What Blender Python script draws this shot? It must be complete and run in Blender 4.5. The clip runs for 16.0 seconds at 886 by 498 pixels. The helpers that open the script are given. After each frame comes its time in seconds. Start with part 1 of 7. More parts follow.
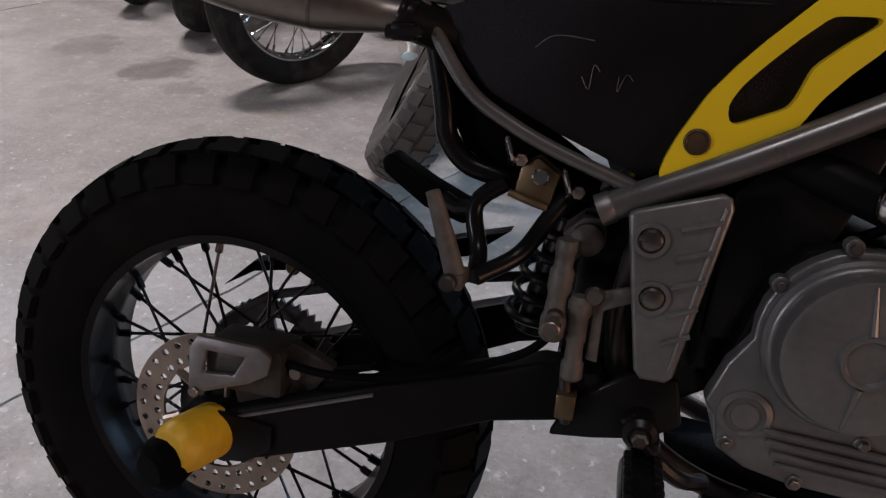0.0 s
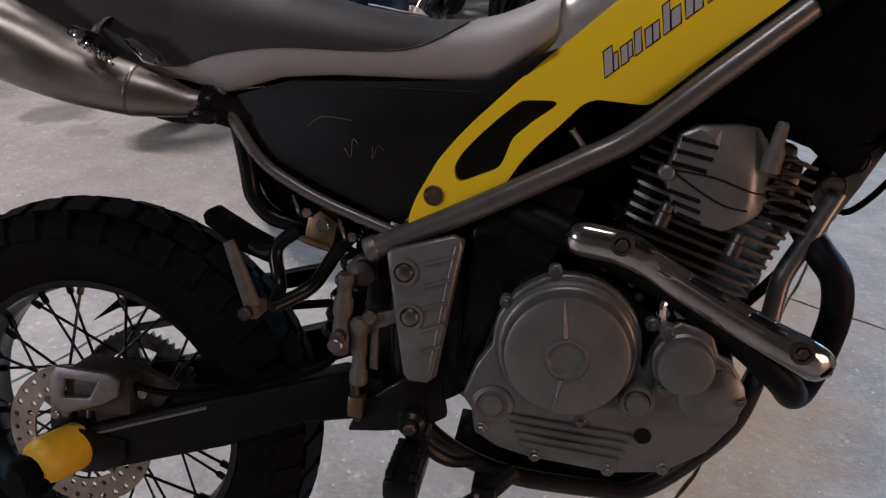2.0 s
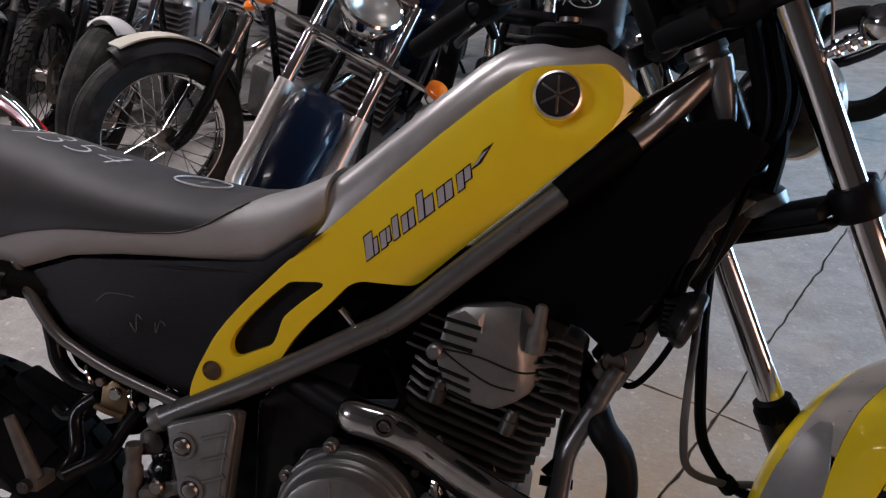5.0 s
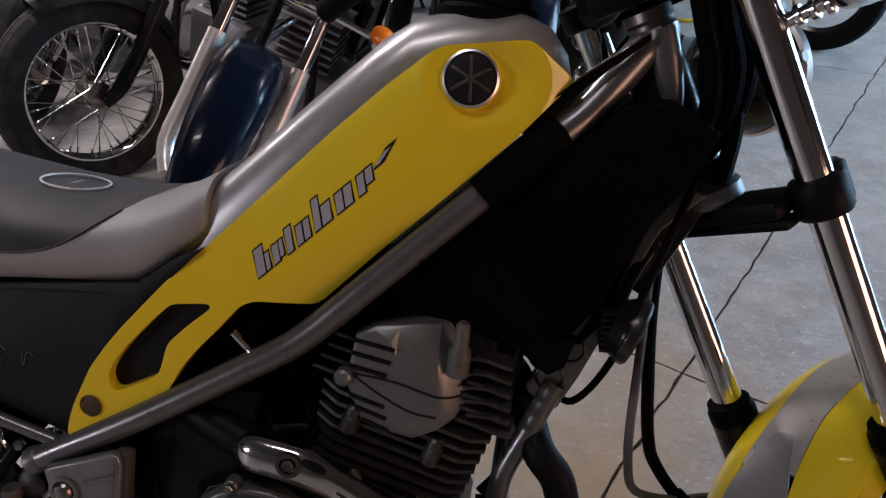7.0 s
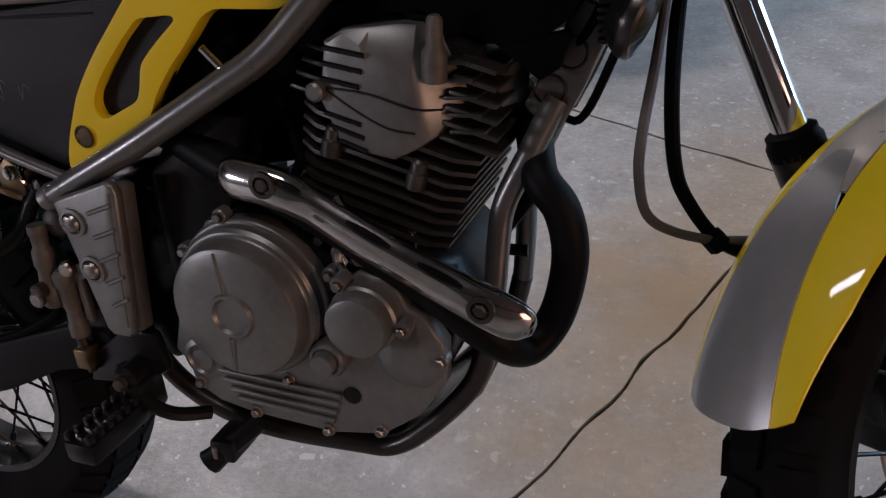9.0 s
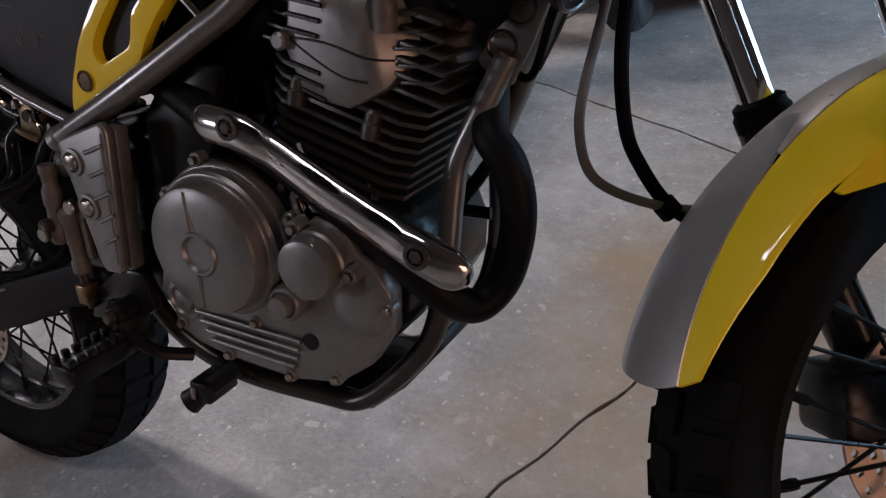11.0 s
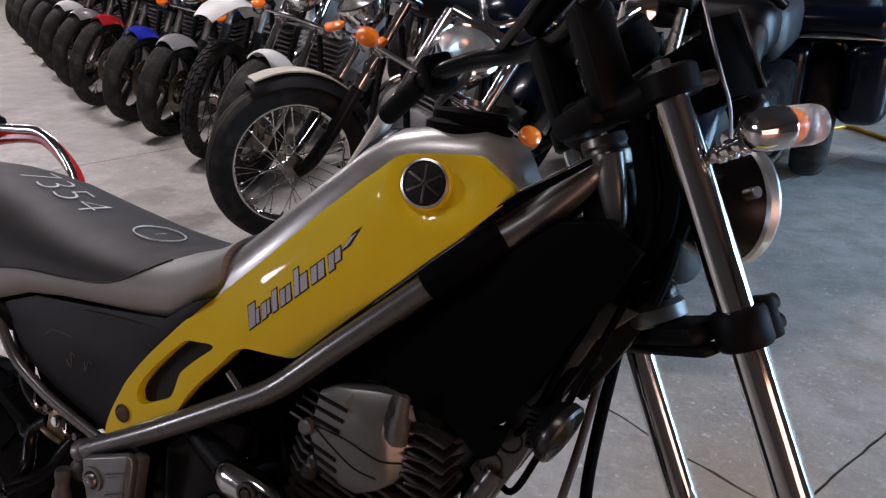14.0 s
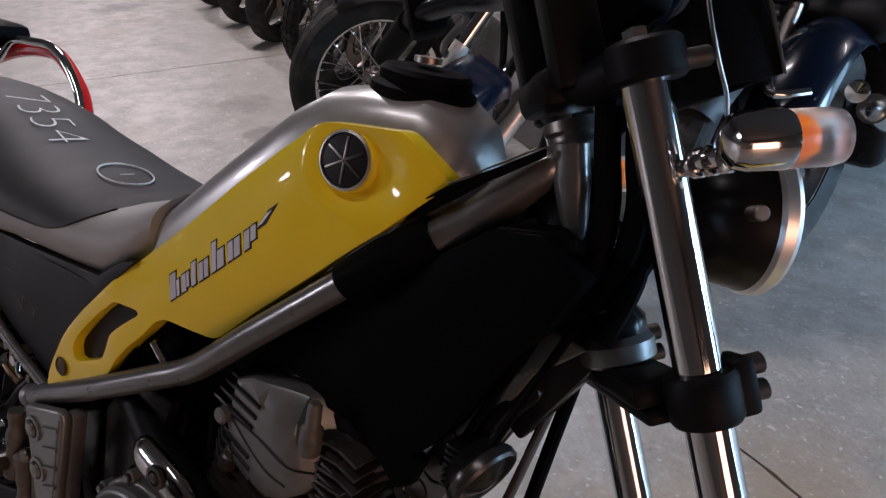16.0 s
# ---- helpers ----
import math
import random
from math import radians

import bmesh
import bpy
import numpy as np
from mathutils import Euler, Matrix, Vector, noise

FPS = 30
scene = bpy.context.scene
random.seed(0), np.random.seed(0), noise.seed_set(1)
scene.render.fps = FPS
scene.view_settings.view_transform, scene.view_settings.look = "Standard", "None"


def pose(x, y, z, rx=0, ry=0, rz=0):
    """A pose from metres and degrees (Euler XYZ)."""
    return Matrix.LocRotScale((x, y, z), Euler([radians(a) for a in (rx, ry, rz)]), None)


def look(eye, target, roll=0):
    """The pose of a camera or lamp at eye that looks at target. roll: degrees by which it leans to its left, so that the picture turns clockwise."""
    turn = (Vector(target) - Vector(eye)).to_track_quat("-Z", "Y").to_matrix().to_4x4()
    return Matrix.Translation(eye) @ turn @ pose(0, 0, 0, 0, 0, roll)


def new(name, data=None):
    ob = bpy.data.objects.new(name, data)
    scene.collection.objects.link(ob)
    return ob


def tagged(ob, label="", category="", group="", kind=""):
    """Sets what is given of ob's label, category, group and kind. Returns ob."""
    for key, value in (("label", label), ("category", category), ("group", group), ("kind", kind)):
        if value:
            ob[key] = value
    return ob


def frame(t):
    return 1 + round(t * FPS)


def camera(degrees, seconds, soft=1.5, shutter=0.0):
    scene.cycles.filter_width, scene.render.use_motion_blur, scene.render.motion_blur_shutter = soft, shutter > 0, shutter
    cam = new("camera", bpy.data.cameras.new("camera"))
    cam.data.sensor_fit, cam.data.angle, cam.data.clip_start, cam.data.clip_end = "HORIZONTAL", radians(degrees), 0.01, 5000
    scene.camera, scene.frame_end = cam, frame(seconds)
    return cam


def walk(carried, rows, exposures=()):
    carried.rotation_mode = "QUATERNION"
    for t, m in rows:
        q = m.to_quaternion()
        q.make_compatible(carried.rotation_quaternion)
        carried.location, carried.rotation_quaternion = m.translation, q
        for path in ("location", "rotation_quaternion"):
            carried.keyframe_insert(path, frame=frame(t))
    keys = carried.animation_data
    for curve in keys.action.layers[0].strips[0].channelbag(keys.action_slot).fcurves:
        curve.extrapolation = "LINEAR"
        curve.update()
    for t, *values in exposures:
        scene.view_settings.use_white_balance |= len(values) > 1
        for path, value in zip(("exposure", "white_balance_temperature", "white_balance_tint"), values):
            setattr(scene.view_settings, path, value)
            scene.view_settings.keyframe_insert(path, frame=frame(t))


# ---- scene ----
cam = camera(61.1, 16.0, soft=1.3)
PATH = [
    (0.0, (0.3989, -0.5684, 0.9504), (0.2011, 0.2574, 0.4222), 1.55),
    (0.5, (0.4131, -0.6284, 0.9984), (0.2824, 0.2254, 0.4943), 2.76),
    (1.0, (0.4747, -0.6603, 1.0312), (0.3476, 0.2002, 0.5378), 2.16),
    (1.5, (0.5313, -0.6782, 1.0491), (0.4094, 0.1823, 0.5545), 2.06),
    (2.0, (0.5846, -0.6769, 1.0627), (0.4599, 0.1768, 0.5571), 1.69),
    (2.5, (0.6397, -0.6661, 1.0748), (0.5106, 0.1793, 0.5565), 1.53),
    (3.0, (0.6923, -0.6614, 1.0745), (0.5588, 0.1858, 0.5603), 1.42),
    (3.5, (0.7478, -0.6454, 1.0864), (0.5997, 0.2019, 0.5764), 0.94),
    (4.0, (0.7882, -0.6281, 1.1084), (0.6335, 0.2300, 0.6188), 0.65),
    (4.5, (0.8250, -0.6047, 1.1436), (0.6543, 0.2633, 0.6772), 0.26),
    (5.0, (0.8535, -0.5830, 1.1812), (0.6760, 0.3023, 0.7512), 0.37),
    (5.2, (0.8664, -0.5677, 1.1966), (0.6854, 0.3231, 0.7797), 0.38),
    (7.5, (0.9003, -0.4313, 1.1935), (0.7687, 0.3896, 0.6378), -1.07),
    (8.0, (0.9244, -0.4330, 1.1266), (0.7642, 0.3517, 0.5278), -3.61),
    (8.5, (0.9830, -0.4403, 1.0687), (0.7474, 0.3074, 0.4479), -6.76),
    (9.0, (1.0404, -0.4241, 1.0205), (0.7088, 0.2805, 0.3932), -10.80),
    (11.3, (1.1845, -0.4217, 0.9637), (0.7375, 0.2545, 0.3781), -11.34),
    (11.5, (1.1942, -0.4202, 0.9754), (0.7470, 0.2602, 0.3948), -10.78),
    (12.0, (1.2000, -0.4165, 1.0268), (0.7604, 0.2834, 0.4639), -9.13),
    (12.5, (1.1672, -0.4293, 1.0941), (0.7621, 0.3156, 0.5640), -6.19),
    (13.0, (1.1447, -0.4447, 1.1508), (0.7519, 0.3433, 0.6766), -3.66),
    (13.5, (1.1313, -0.4542, 1.1868), (0.7404, 0.3651, 0.7675), -1.65),
    (14.0, (1.1455, -0.4419, 1.2315), (0.7312, 0.3751, 0.8306), -0.94),
    (14.5, (1.1553, -0.4005, 1.2415), (0.7038, 0.4043, 0.8562), 0.13),
    (15.0, (1.1607, -0.3260, 1.2446), (0.6631, 0.4426, 0.8427), -0.06),
    (15.5, (1.1830, -0.2566, 1.2418), (0.6594, 0.4724, 0.8009), -0.06),
    (16.0, (1.2118, -0.2245, 1.2341), (0.6875, 0.4654, 0.7348), -0.23),
]
EXPOSURE = [(0.0, 0.05), (1.0, 0.05), (2.2, 0.18), (3.7, 0.17), (5.0, 0.05), (7.5, -0.04), (9.0, 0.0), (11.5, -0.14), (12.5, -0.04), (13.5, 0.0), (15.0, -0.12), (16.0, -0.09)]
walk(cam, [(t, look(eye, target, roll)) for t, eye, target, roll in PATH], EXPOSURE)

# ---- world and lights ----
world = bpy.data.worlds.new("hall_air")
scene.world = world
world.use_nodes = True
world.node_tree.nodes["Background"].inputs[0].default_value = (0.75, 0.8, 0.9, 1)
world.node_tree.nodes["Background"].inputs[1].default_value = 0.03


def area_lamp(name, eye, target, sx, sy, watts, colour):
    data = bpy.data.lights.new(name, "AREA")
    data.shape, data.size, data.size_y, data.energy, data.color = "RECTANGLE", sx, sy, watts, colour
    ob = new(name, data)
    ob.matrix_world = look(eye, target)
    return ob


CEILING = 4.4
TUBES = [(-1.8, 2.3, 145), (-7.2, 4.6, 195), (-11.8, 6.6, 195), (4.4, 6.6, 90), (-3.4, 7.6, 70), (0.3, -1.0, 25)]
for lx, ly, watts in TUBES:
    area_lamp("ceiling_lamp", (lx, ly, CEILING - 0.16), (lx, ly, 0), 1.4, 0.22, watts, (1.0, 0.915, 0.97))
# unseen warm source, known only from orange reflections, not as a doorway
area_lamp("warm_side_light", (8.2, -3.7, 1.5), (0.8, 0, 0.5), 3.4, 2.8, 150, (1.0, 0.55, 0.40))
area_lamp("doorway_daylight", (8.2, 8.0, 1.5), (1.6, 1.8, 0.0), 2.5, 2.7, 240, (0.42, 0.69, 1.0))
# unseen low source on the near left, known only from its reflections
area_lamp("near_left_light", (-6.75, -5.92, 2.65), (0.6, 0, 0.8), 1.5, 0.9, 140, (1.0, 0.94, 1.1))
# added lamp that brightens the bluish floor; no second door is known
floor_fill = area_lamp("blue_floor_fill", (8.2, 4.2, 1.5), (2.7, 3.5, 0.0), 2.3, 2.7, 175, (0.42, 0.68, 1.0))
floor_fill.data.spread = radians(60)

# ---- materials ----


def material(name, base, rough=0.5, metal=0.0, var=0.15, scale=30.0, bump=0.0, bump_scale=200.0, coat=0.0, rough_var=0.1, dust=0.0, gloss=0.5):
    m = bpy.data.materials.new(name)
    m.use_nodes = True
    nt = m.node_tree
    b = nt.nodes["Principled BSDF"]
    b.inputs["Metallic"].default_value = metal
    b.inputs["Coat Weight"].default_value = coat
    b.inputs["Coat Roughness"].default_value = 0.04
    b.inputs["Specular IOR Level"].default_value = gloss
    co = nt.nodes.new("ShaderNodeTexCoord")
    n1 = nt.nodes.new("ShaderNodeTexNoise")
    n1.inputs["Scale"].default_value, n1.inputs["Detail"].default_value = scale, 5
    n2 = nt.nodes.new("ShaderNodeTexNoise")
    n2.inputs["Scale"].default_value, n2.inputs["Detail"].default_value = scale / 6, 3
    nt.links.new(co.outputs["Object"], n1.inputs["Vector"])
    nt.links.new(co.outputs["Object"], n2.inputs["Vector"])
    add = nt.nodes.new("ShaderNodeMath")
    add.operation = "ADD"
    nt.links.new(n1.outputs["Fac"], add.inputs[0])
    nt.links.new(n2.outputs["Fac"], add.inputs[1])
    rng = nt.nodes.new("ShaderNodeMapRange")
    rng.inputs[1].default_value, rng.inputs[2].default_value = 0.7, 1.3
    rng.inputs[3].default_value, rng.inputs[4].default_value = 1 - var, 1 + var
    nt.links.new(add.outputs[0], rng.inputs[0])
    mul = nt.nodes.new("ShaderNodeVectorMath")
    mul.operation = "SCALE"
    mul.inputs[0].default_value = base
    nt.links.new(rng.outputs[0], mul.inputs["Scale"])
    last = mul.outputs[0]
    if dust:
        n3 = nt.nodes.new("ShaderNodeTexNoise")
        n3.inputs["Scale"].default_value, n3.inputs["Detail"].default_value = 14, 8
        nt.links.new(co.outputs["Object"], n3.inputs["Vector"])
        ramp = nt.nodes.new("ShaderNodeMapRange")
        ramp.inputs[1].default_value, ramp.inputs[2].default_value, ramp.inputs[4].default_value = 0.5, 0.75, dust
        nt.links.new(n3.outputs["Fac"], ramp.inputs[0])
        mix = nt.nodes.new("ShaderNodeMix")
        mix.data_type = "RGBA"
        mix.inputs[7].default_value = (0.3, 0.27, 0.23, 1)
        nt.links.new(ramp.outputs[0], mix.inputs[0])
        nt.links.new(last, mix.inputs[6])
        last = mix.outputs[2]
    nt.links.new(last, b.inputs["Base Color"])
    rr = nt.nodes.new("ShaderNodeMapRange")
    rr.inputs[1].default_value, rr.inputs[2].default_value = 0.3, 0.7
    rr.inputs[3].default_value, rr.inputs[4].default_value = max(0.02, rough - rough_var * rough), min(1, rough + rough_var * rough)
    nt.links.new(n2.outputs["Fac"], rr.inputs[0])
    nt.links.new(rr.outputs[0], b.inputs["Roughness"])
    if bump:
        n4 = nt.nodes.new("ShaderNodeTexNoise")
        n4.inputs["Scale"].default_value, n4.inputs["Detail"].default_value = bump_scale, 3
        nt.links.new(co.outputs["Object"], n4.inputs["Vector"])
        bm_node = nt.nodes.new("ShaderNodeBump")
        bm_node.inputs["Strength"].default_value, bm_node.inputs["Distance"].default_value = bump, 0.002
        nt.links.new(n4.outputs["Fac"], bm_node.inputs["Height"])
        nt.links.new(bm_node.outputs[0], b.inputs["Normal"])
    return m


RUBBER = material("rubber", (0.0045, 0.0044, 0.0043), 0.78, var=0.3, bump=0.15, bump_scale=300, dust=0.01, gloss=0.08)
DUSTY_RUBBER = material("dusty_rubber", (0.016, 0.015, 0.014), 0.75, var=0.3, bump=0.15, bump_scale=300, dust=0.12, gloss=0.25)
GREY_RUBBER = material("grey_worn_rubber", (0.06, 0.055, 0.05), 0.75, var=0.2, bump=0.15, bump_scale=300, dust=0.16)
BLACK_PLASTIC = material("black_plastic", (0.0025, 0.0025, 0.003), 0.55, bump=0.2, bump_scale=700, rough_var=0.2, gloss=0.03)
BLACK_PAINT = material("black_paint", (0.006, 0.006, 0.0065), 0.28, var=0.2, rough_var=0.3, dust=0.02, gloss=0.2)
SATIN_BLACK = material("satin_black_paint", (0.005, 0.005, 0.0055), 0.5, var=0.2, bump=0.1, bump_scale=500, gloss=0.1)
GREASY = material("greasy_metal", (0.05, 0.045, 0.04), 0.5, 0.7, var=0.5, scale=60, bump=0.3, dust=0.15)
YELLOW = material("yellow_paint", (0.8, 0.598, 0.014), 0.5, var=0.03, coat=0.9, gloss=0.2)
YELLOW_WORN = material("worn_yellow_plastic", (0.72, 0.44, 0.02), 0.45, var=0.12, scale=80)
SILVER_PAINT = material("silver_frame_paint", (0.151, 0.151, 0.146), 0.3, 0.6, var=0.06, scale=300, coat=0.2, dust=0.03)
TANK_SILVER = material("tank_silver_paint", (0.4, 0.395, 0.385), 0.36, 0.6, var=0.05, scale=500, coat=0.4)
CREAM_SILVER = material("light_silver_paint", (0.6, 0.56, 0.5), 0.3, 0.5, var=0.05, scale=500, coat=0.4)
CASE = material("engine_case_paint", (0.172, 0.175, 0.168), 0.36, 0.55, var=0.12, scale=120, bump=0.06, bump_scale=500, dust=0.05)
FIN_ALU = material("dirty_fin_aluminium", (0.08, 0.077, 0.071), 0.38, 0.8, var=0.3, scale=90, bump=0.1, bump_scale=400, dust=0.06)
DULL_CAST = material("dull_cast_alloy", (0.11, 0.102, 0.09), 0.6, 0.3, var=0.25, scale=120, bump=0.15, bump_scale=500, dust=0.12)
ALU = material("cast_aluminium", (0.208, 0.2, 0.195), 0.45, 0.8, var=0.18, scale=90, bump=0.1, bump_scale=400, dust=0.15)
SHIELD_STEEL = material("tarnished_shield_chrome", (0.48, 0.465, 0.45), 0.14, 1.0, var=0.25, scale=40, rough_var=0.6, bump=0.18, bump_scale=28)
CHROME = material("chrome", (0.62, 0.61, 0.6), 0.09, 1.0, var=0.05, scale=40, rough_var=0.5)
STEEL = material("brushed_steel", (0.25, 0.228, 0.205), 0.36, 1.0, var=0.16, scale=60, rough_var=0.35)
DARK_STEEL = material("dirty_dark_steel", (0.15, 0.138, 0.125), 0.35, 0.9, var=0.25, scale=60, dust=0.05)
DARK_GREY_STEEL = material("dark_grey_steel_paint", (0.055, 0.05, 0.046), 0.3, 0.7, var=0.2, scale=60, dust=0.02)
REFLECTOR = material("lamp_reflector", (0.8, 0.77, 0.72), 0.32, 1.0, var=0.05)
DISC_STEEL = material("disc_steel", (0.33, 0.27, 0.22), 0.4, 1.0, var=0.25, scale=40)
RUSTY = material("rusty_bolt", (0.07, 0.045, 0.022), 0.5, 0.5, var=0.4, scale=150)
BRASS = material("zinc_gold_bracket", (0.15, 0.11, 0.06), 0.4, 0.8, var=0.4, scale=60, dust=0.1)
SEAT_BLACK = material("seat_black_vinyl", (0.027, 0.027, 0.029), 0.58, var=0.12, gloss=0.3, bump=0.18, bump_scale=900, rough_var=0.2, dust=0.05)
SEAT_GREY = material("seat_grey_vinyl", (0.255, 0.253, 0.243), 0.42, var=0.08, bump=0.3, bump_scale=900)
GRAIN_PANEL = material("grained_panel", (0.004, 0.004, 0.0045), 0.36, bump=0.35, bump_scale=850, rough_var=0.2, gloss=0.22)
ORANGE = material("amber_plastic", (0.75, 0.16, 0.01), 0.2, var=0.1, coat=0.5)
RED = material("red_plastic", (0.5, 0.015, 0.015), 0.25, var=0.1, coat=0.5)
WHITE = material("white_paint", (0.72, 0.72, 0.70), 0.35, var=0.05, coat=0.3)
CREAM = material("cream_paint", (0.62, 0.60, 0.50), 0.35, var=0.06, coat=0.3)
NAVY = material("navy_paint", (0.002, 0.004, 0.01), 0.24, 0.0, var=0.1, coat=0.25, gloss=0.15)
BLUE = material("blue_paint", (0.015, 0.03, 0.42), 0.25, var=0.06, coat=0.6)
DARK_RED = material("red_paint", (0.42, 0.015, 0.02), 0.25, var=0.06, coat=0.6)
GREY_PAINT = material("grey_paint", (0.34, 0.34, 0.34), 0.35, 0.4, var=0.06, coat=0.4)
CHALK = material("chalk", (0.62, 0.62, 0.60), 0.9, var=0.3, scale=400)
FAINT_CHALK = material("faint_chalk", (0.16, 0.155, 0.15), 0.9, var=0.4, scale=400)
LETTER = material("silver_decal", (0.62, 0.62, 0.66), 0.3, 0.5, var=0.05)
INK = material("black_decal", (0.006, 0.006, 0.007), 0.5, var=0.1, gloss=0.3)
WALL_PAINT = material("wall_paint", (0.12, 0.115, 0.11), 0.8, var=0.1, scale=3)
CEILING_PAINT = material("ceiling_paint", (0.08, 0.08, 0.08), 0.85, var=0.1, scale=3)
GOLD_SPRING = material("orange_spring_paint", (0.7, 0.3, 0.02), 0.35, var=0.1, coat=0.3)


def glass_material(name, colour, rough):
    m = bpy.data.materials.new(name)
    m.use_nodes = True
    b = m.node_tree.nodes["Principled BSDF"]
    b.inputs["Base Color"].default_value = colour
    b.inputs["Transmission Weight"].default_value = 1.0
    b.inputs["Roughness"].default_value = rough
    b.inputs["IOR"].default_value = 1.45
    return m


LENS = glass_material("clear_lens", (0.95, 0.95, 0.93, 1), 0.05)
INDICATOR_LENS = glass_material("indicator_lens", (0.97, 0.95, 0.93, 1), 0.3)


def concrete():
    m = bpy.data.materials.new("concrete")
    m.use_nodes = True
    nt = m.node_tree
    b = nt.nodes["Principled BSDF"]
    geo = nt.nodes.new("ShaderNodeNewGeometry")

    def noise_node(scale, detail, rough=0.55):
        n = nt.nodes.new("ShaderNodeTexNoise")
        n.inputs["Scale"].default_value, n.inputs["Detail"].default_value, n.inputs["Roughness"].default_value = scale, detail, rough
        nt.links.new(geo.outputs["Position"], n.inputs["Vector"])
        return n

    def spread(src, a, z, lo, hi):
        r = nt.nodes.new("ShaderNodeMapRange")
        r.inputs[1].default_value, r.inputs[2].default_value, r.inputs[3].default_value, r.inputs[4].default_value = a, z, lo, hi
        nt.links.new(src, r.inputs[0])
        return r.outputs[0]

    def mixed(fac, first, second):
        x = nt.nodes.new("ShaderNodeMix")
        x.data_type = "RGBA"
        nt.links.new(fac, x.inputs[0])
        for sock, v in ((6, first), (7, second)):
            if isinstance(v, tuple):
                x.inputs[sock].default_value = (*v, 1)
            else:
                nt.links.new(v, x.inputs[sock])
        return x.outputs[2]

    cloud, mid, fine, speck = noise_node(1.1, 5), noise_node(7, 8, 0.65), noise_node(70, 6, 0.7), noise_node(55, 2)
    col = mixed(spread(cloud.outputs["Fac"], 0.35, 0.65, 0, 1), (0.32, 0.302, 0.276), (0.44, 0.422, 0.394))
    col = mixed(spread(mid.outputs["Fac"], 0.42, 0.6, 0, 0.65), col, (0.22, 0.205, 0.182))
    blotch = noise_node(3.2, 6, 0.6)
    col = mixed(spread(blotch.outputs["Fac"], 0.46, 0.6, 0, 0.5), col, (0.23, 0.215, 0.192))
    col = mixed(spread(fine.outputs["Fac"], 0.35, 0.7, 0, 0.35), col, (0.54, 0.52, 0.49))
    col = mixed(spread(speck.outputs["Fac"], 0.67, 0.7, 0, 0.55), col, (0.78, 0.76, 0.72))
    chip = noise_node(19, 2)
    col = mixed(spread(chip.outputs["Fac"], 0.70, 0.72, 0, 0.45), col, (0.72, 0.70, 0.66))
    grit = noise_node(130, 3, 0.6)
    col = mixed(spread(grit.outputs["Fac"], 0.64, 0.68, 0, 0.5), col, (0.16, 0.145, 0.125))
    scuff = noise_node(24, 7, 0.75)
    col = mixed(spread(scuff.outputs["Fac"], 0.54, 0.66, 0, 0.5), col, (0.58, 0.56, 0.53))
    rust = noise_node(2.3, 6, 0.7)
    col = mixed(spread(rust.outputs["Fac"], 0.55, 0.70, 0, 0.45), col, (0.30, 0.22, 0.145))
    # oil stains with ragged edges
    warp = noise_node(9, 4)
    off = nt.nodes.new("ShaderNodeVectorMath")
    off.operation = "MULTIPLY_ADD"
    off.inputs[1].default_value, off.inputs[2].default_value = (0.35, 0.35, 0), (-0.175, -0.175, 0)
    nt.links.new(warp.outputs["Color"], off.inputs[0])
    at = nt.nodes.new("ShaderNodeVectorMath")
    at.operation = "ADD"
    nt.links.new(geo.outputs["Position"], at.inputs[0])
    nt.links.new(off.outputs[0], at.inputs[1])
    for sx, sy, rad, deep in ((-1.31, 1.86, 0.13, 0.6), (-1.74, 2.05, 0.13, 0.35), (-1.1, 1.72, 0.07, 0.3), (-4.2, 2.9, 0.2, 0.5), (0.9, 0.75, 0.1, 0.25)):
        d = nt.nodes.new("ShaderNodeVectorMath")
        d.operation = "DISTANCE"
        nt.links.new(at.outputs[0], d.inputs[0])
        d.inputs[1].default_value = (sx, sy, 0)
        col = mixed(spread(d.outputs["Value"], rad * 0.75, rad * 1.15, deep, 0), col, (0.10, 0.09, 0.08))
    # painted warm pools: orange light on the floor put into the concrete's colour
    for sx, sy, rad, deep in ((1.0, 0.66, 0.26, 0.9), (0.9, 0.3, 0.22, 0.6), (1.15, 1.05, 0.24, 0.5)):
        d = nt.nodes.new("ShaderNodeVectorMath")
        d.operation = "DISTANCE"
        nt.links.new(at.outputs[0], d.inputs[0])
        d.inputs[1].default_value = (sx, sy, 0)
        col = mixed(spread(d.outputs["Value"], rad * 0.2, rad * 1.4, deep, 0), col, (0.42, 0.28, 0.155))
    nt.links.new(col, b.inputs["Base Color"])
    nt.links.new(spread(mid.outputs["Fac"], 0.3, 0.7, 0.3, 0.58), b.inputs["Roughness"])
    bump = nt.nodes.new("ShaderNodeBump")
    bump.inputs["Strength"].default_value, bump.inputs["Distance"].default_value = 0.6, 0.004
    nt.links.new(fine.outputs["Fac"], bump.inputs["Height"])
    nt.links.new(bump.outputs[0], b.inputs["Normal"])
    return m


CONCRETE = concrete()
CRACK = material("crack_dirt", (0.13, 0.108, 0.085), 0.95, var=0.3)

# ---- mesh helpers ----
V = Vector


def part(name, bm, mat, parent=None, label="", sharp=35):
    bmesh.ops.recalc_face_normals(bm, faces=bm.faces)
    me = bpy.data.meshes.new(name)
    bm.to_mesh(me)
    bm.free()
    me.materials.append(mat)
    for p in me.polygons:
        p.use_smooth = True
    me.set_sharp_from_angle(angle=radians(sharp))
    ob = new(name, me)
    if parent:
        ob.parent = parent
    if label:
        tagged(ob, label)
    return ob


def moved(bm, m):
    bmesh.ops.transform(bm, matrix=m, verts=bm.verts)
    return bm


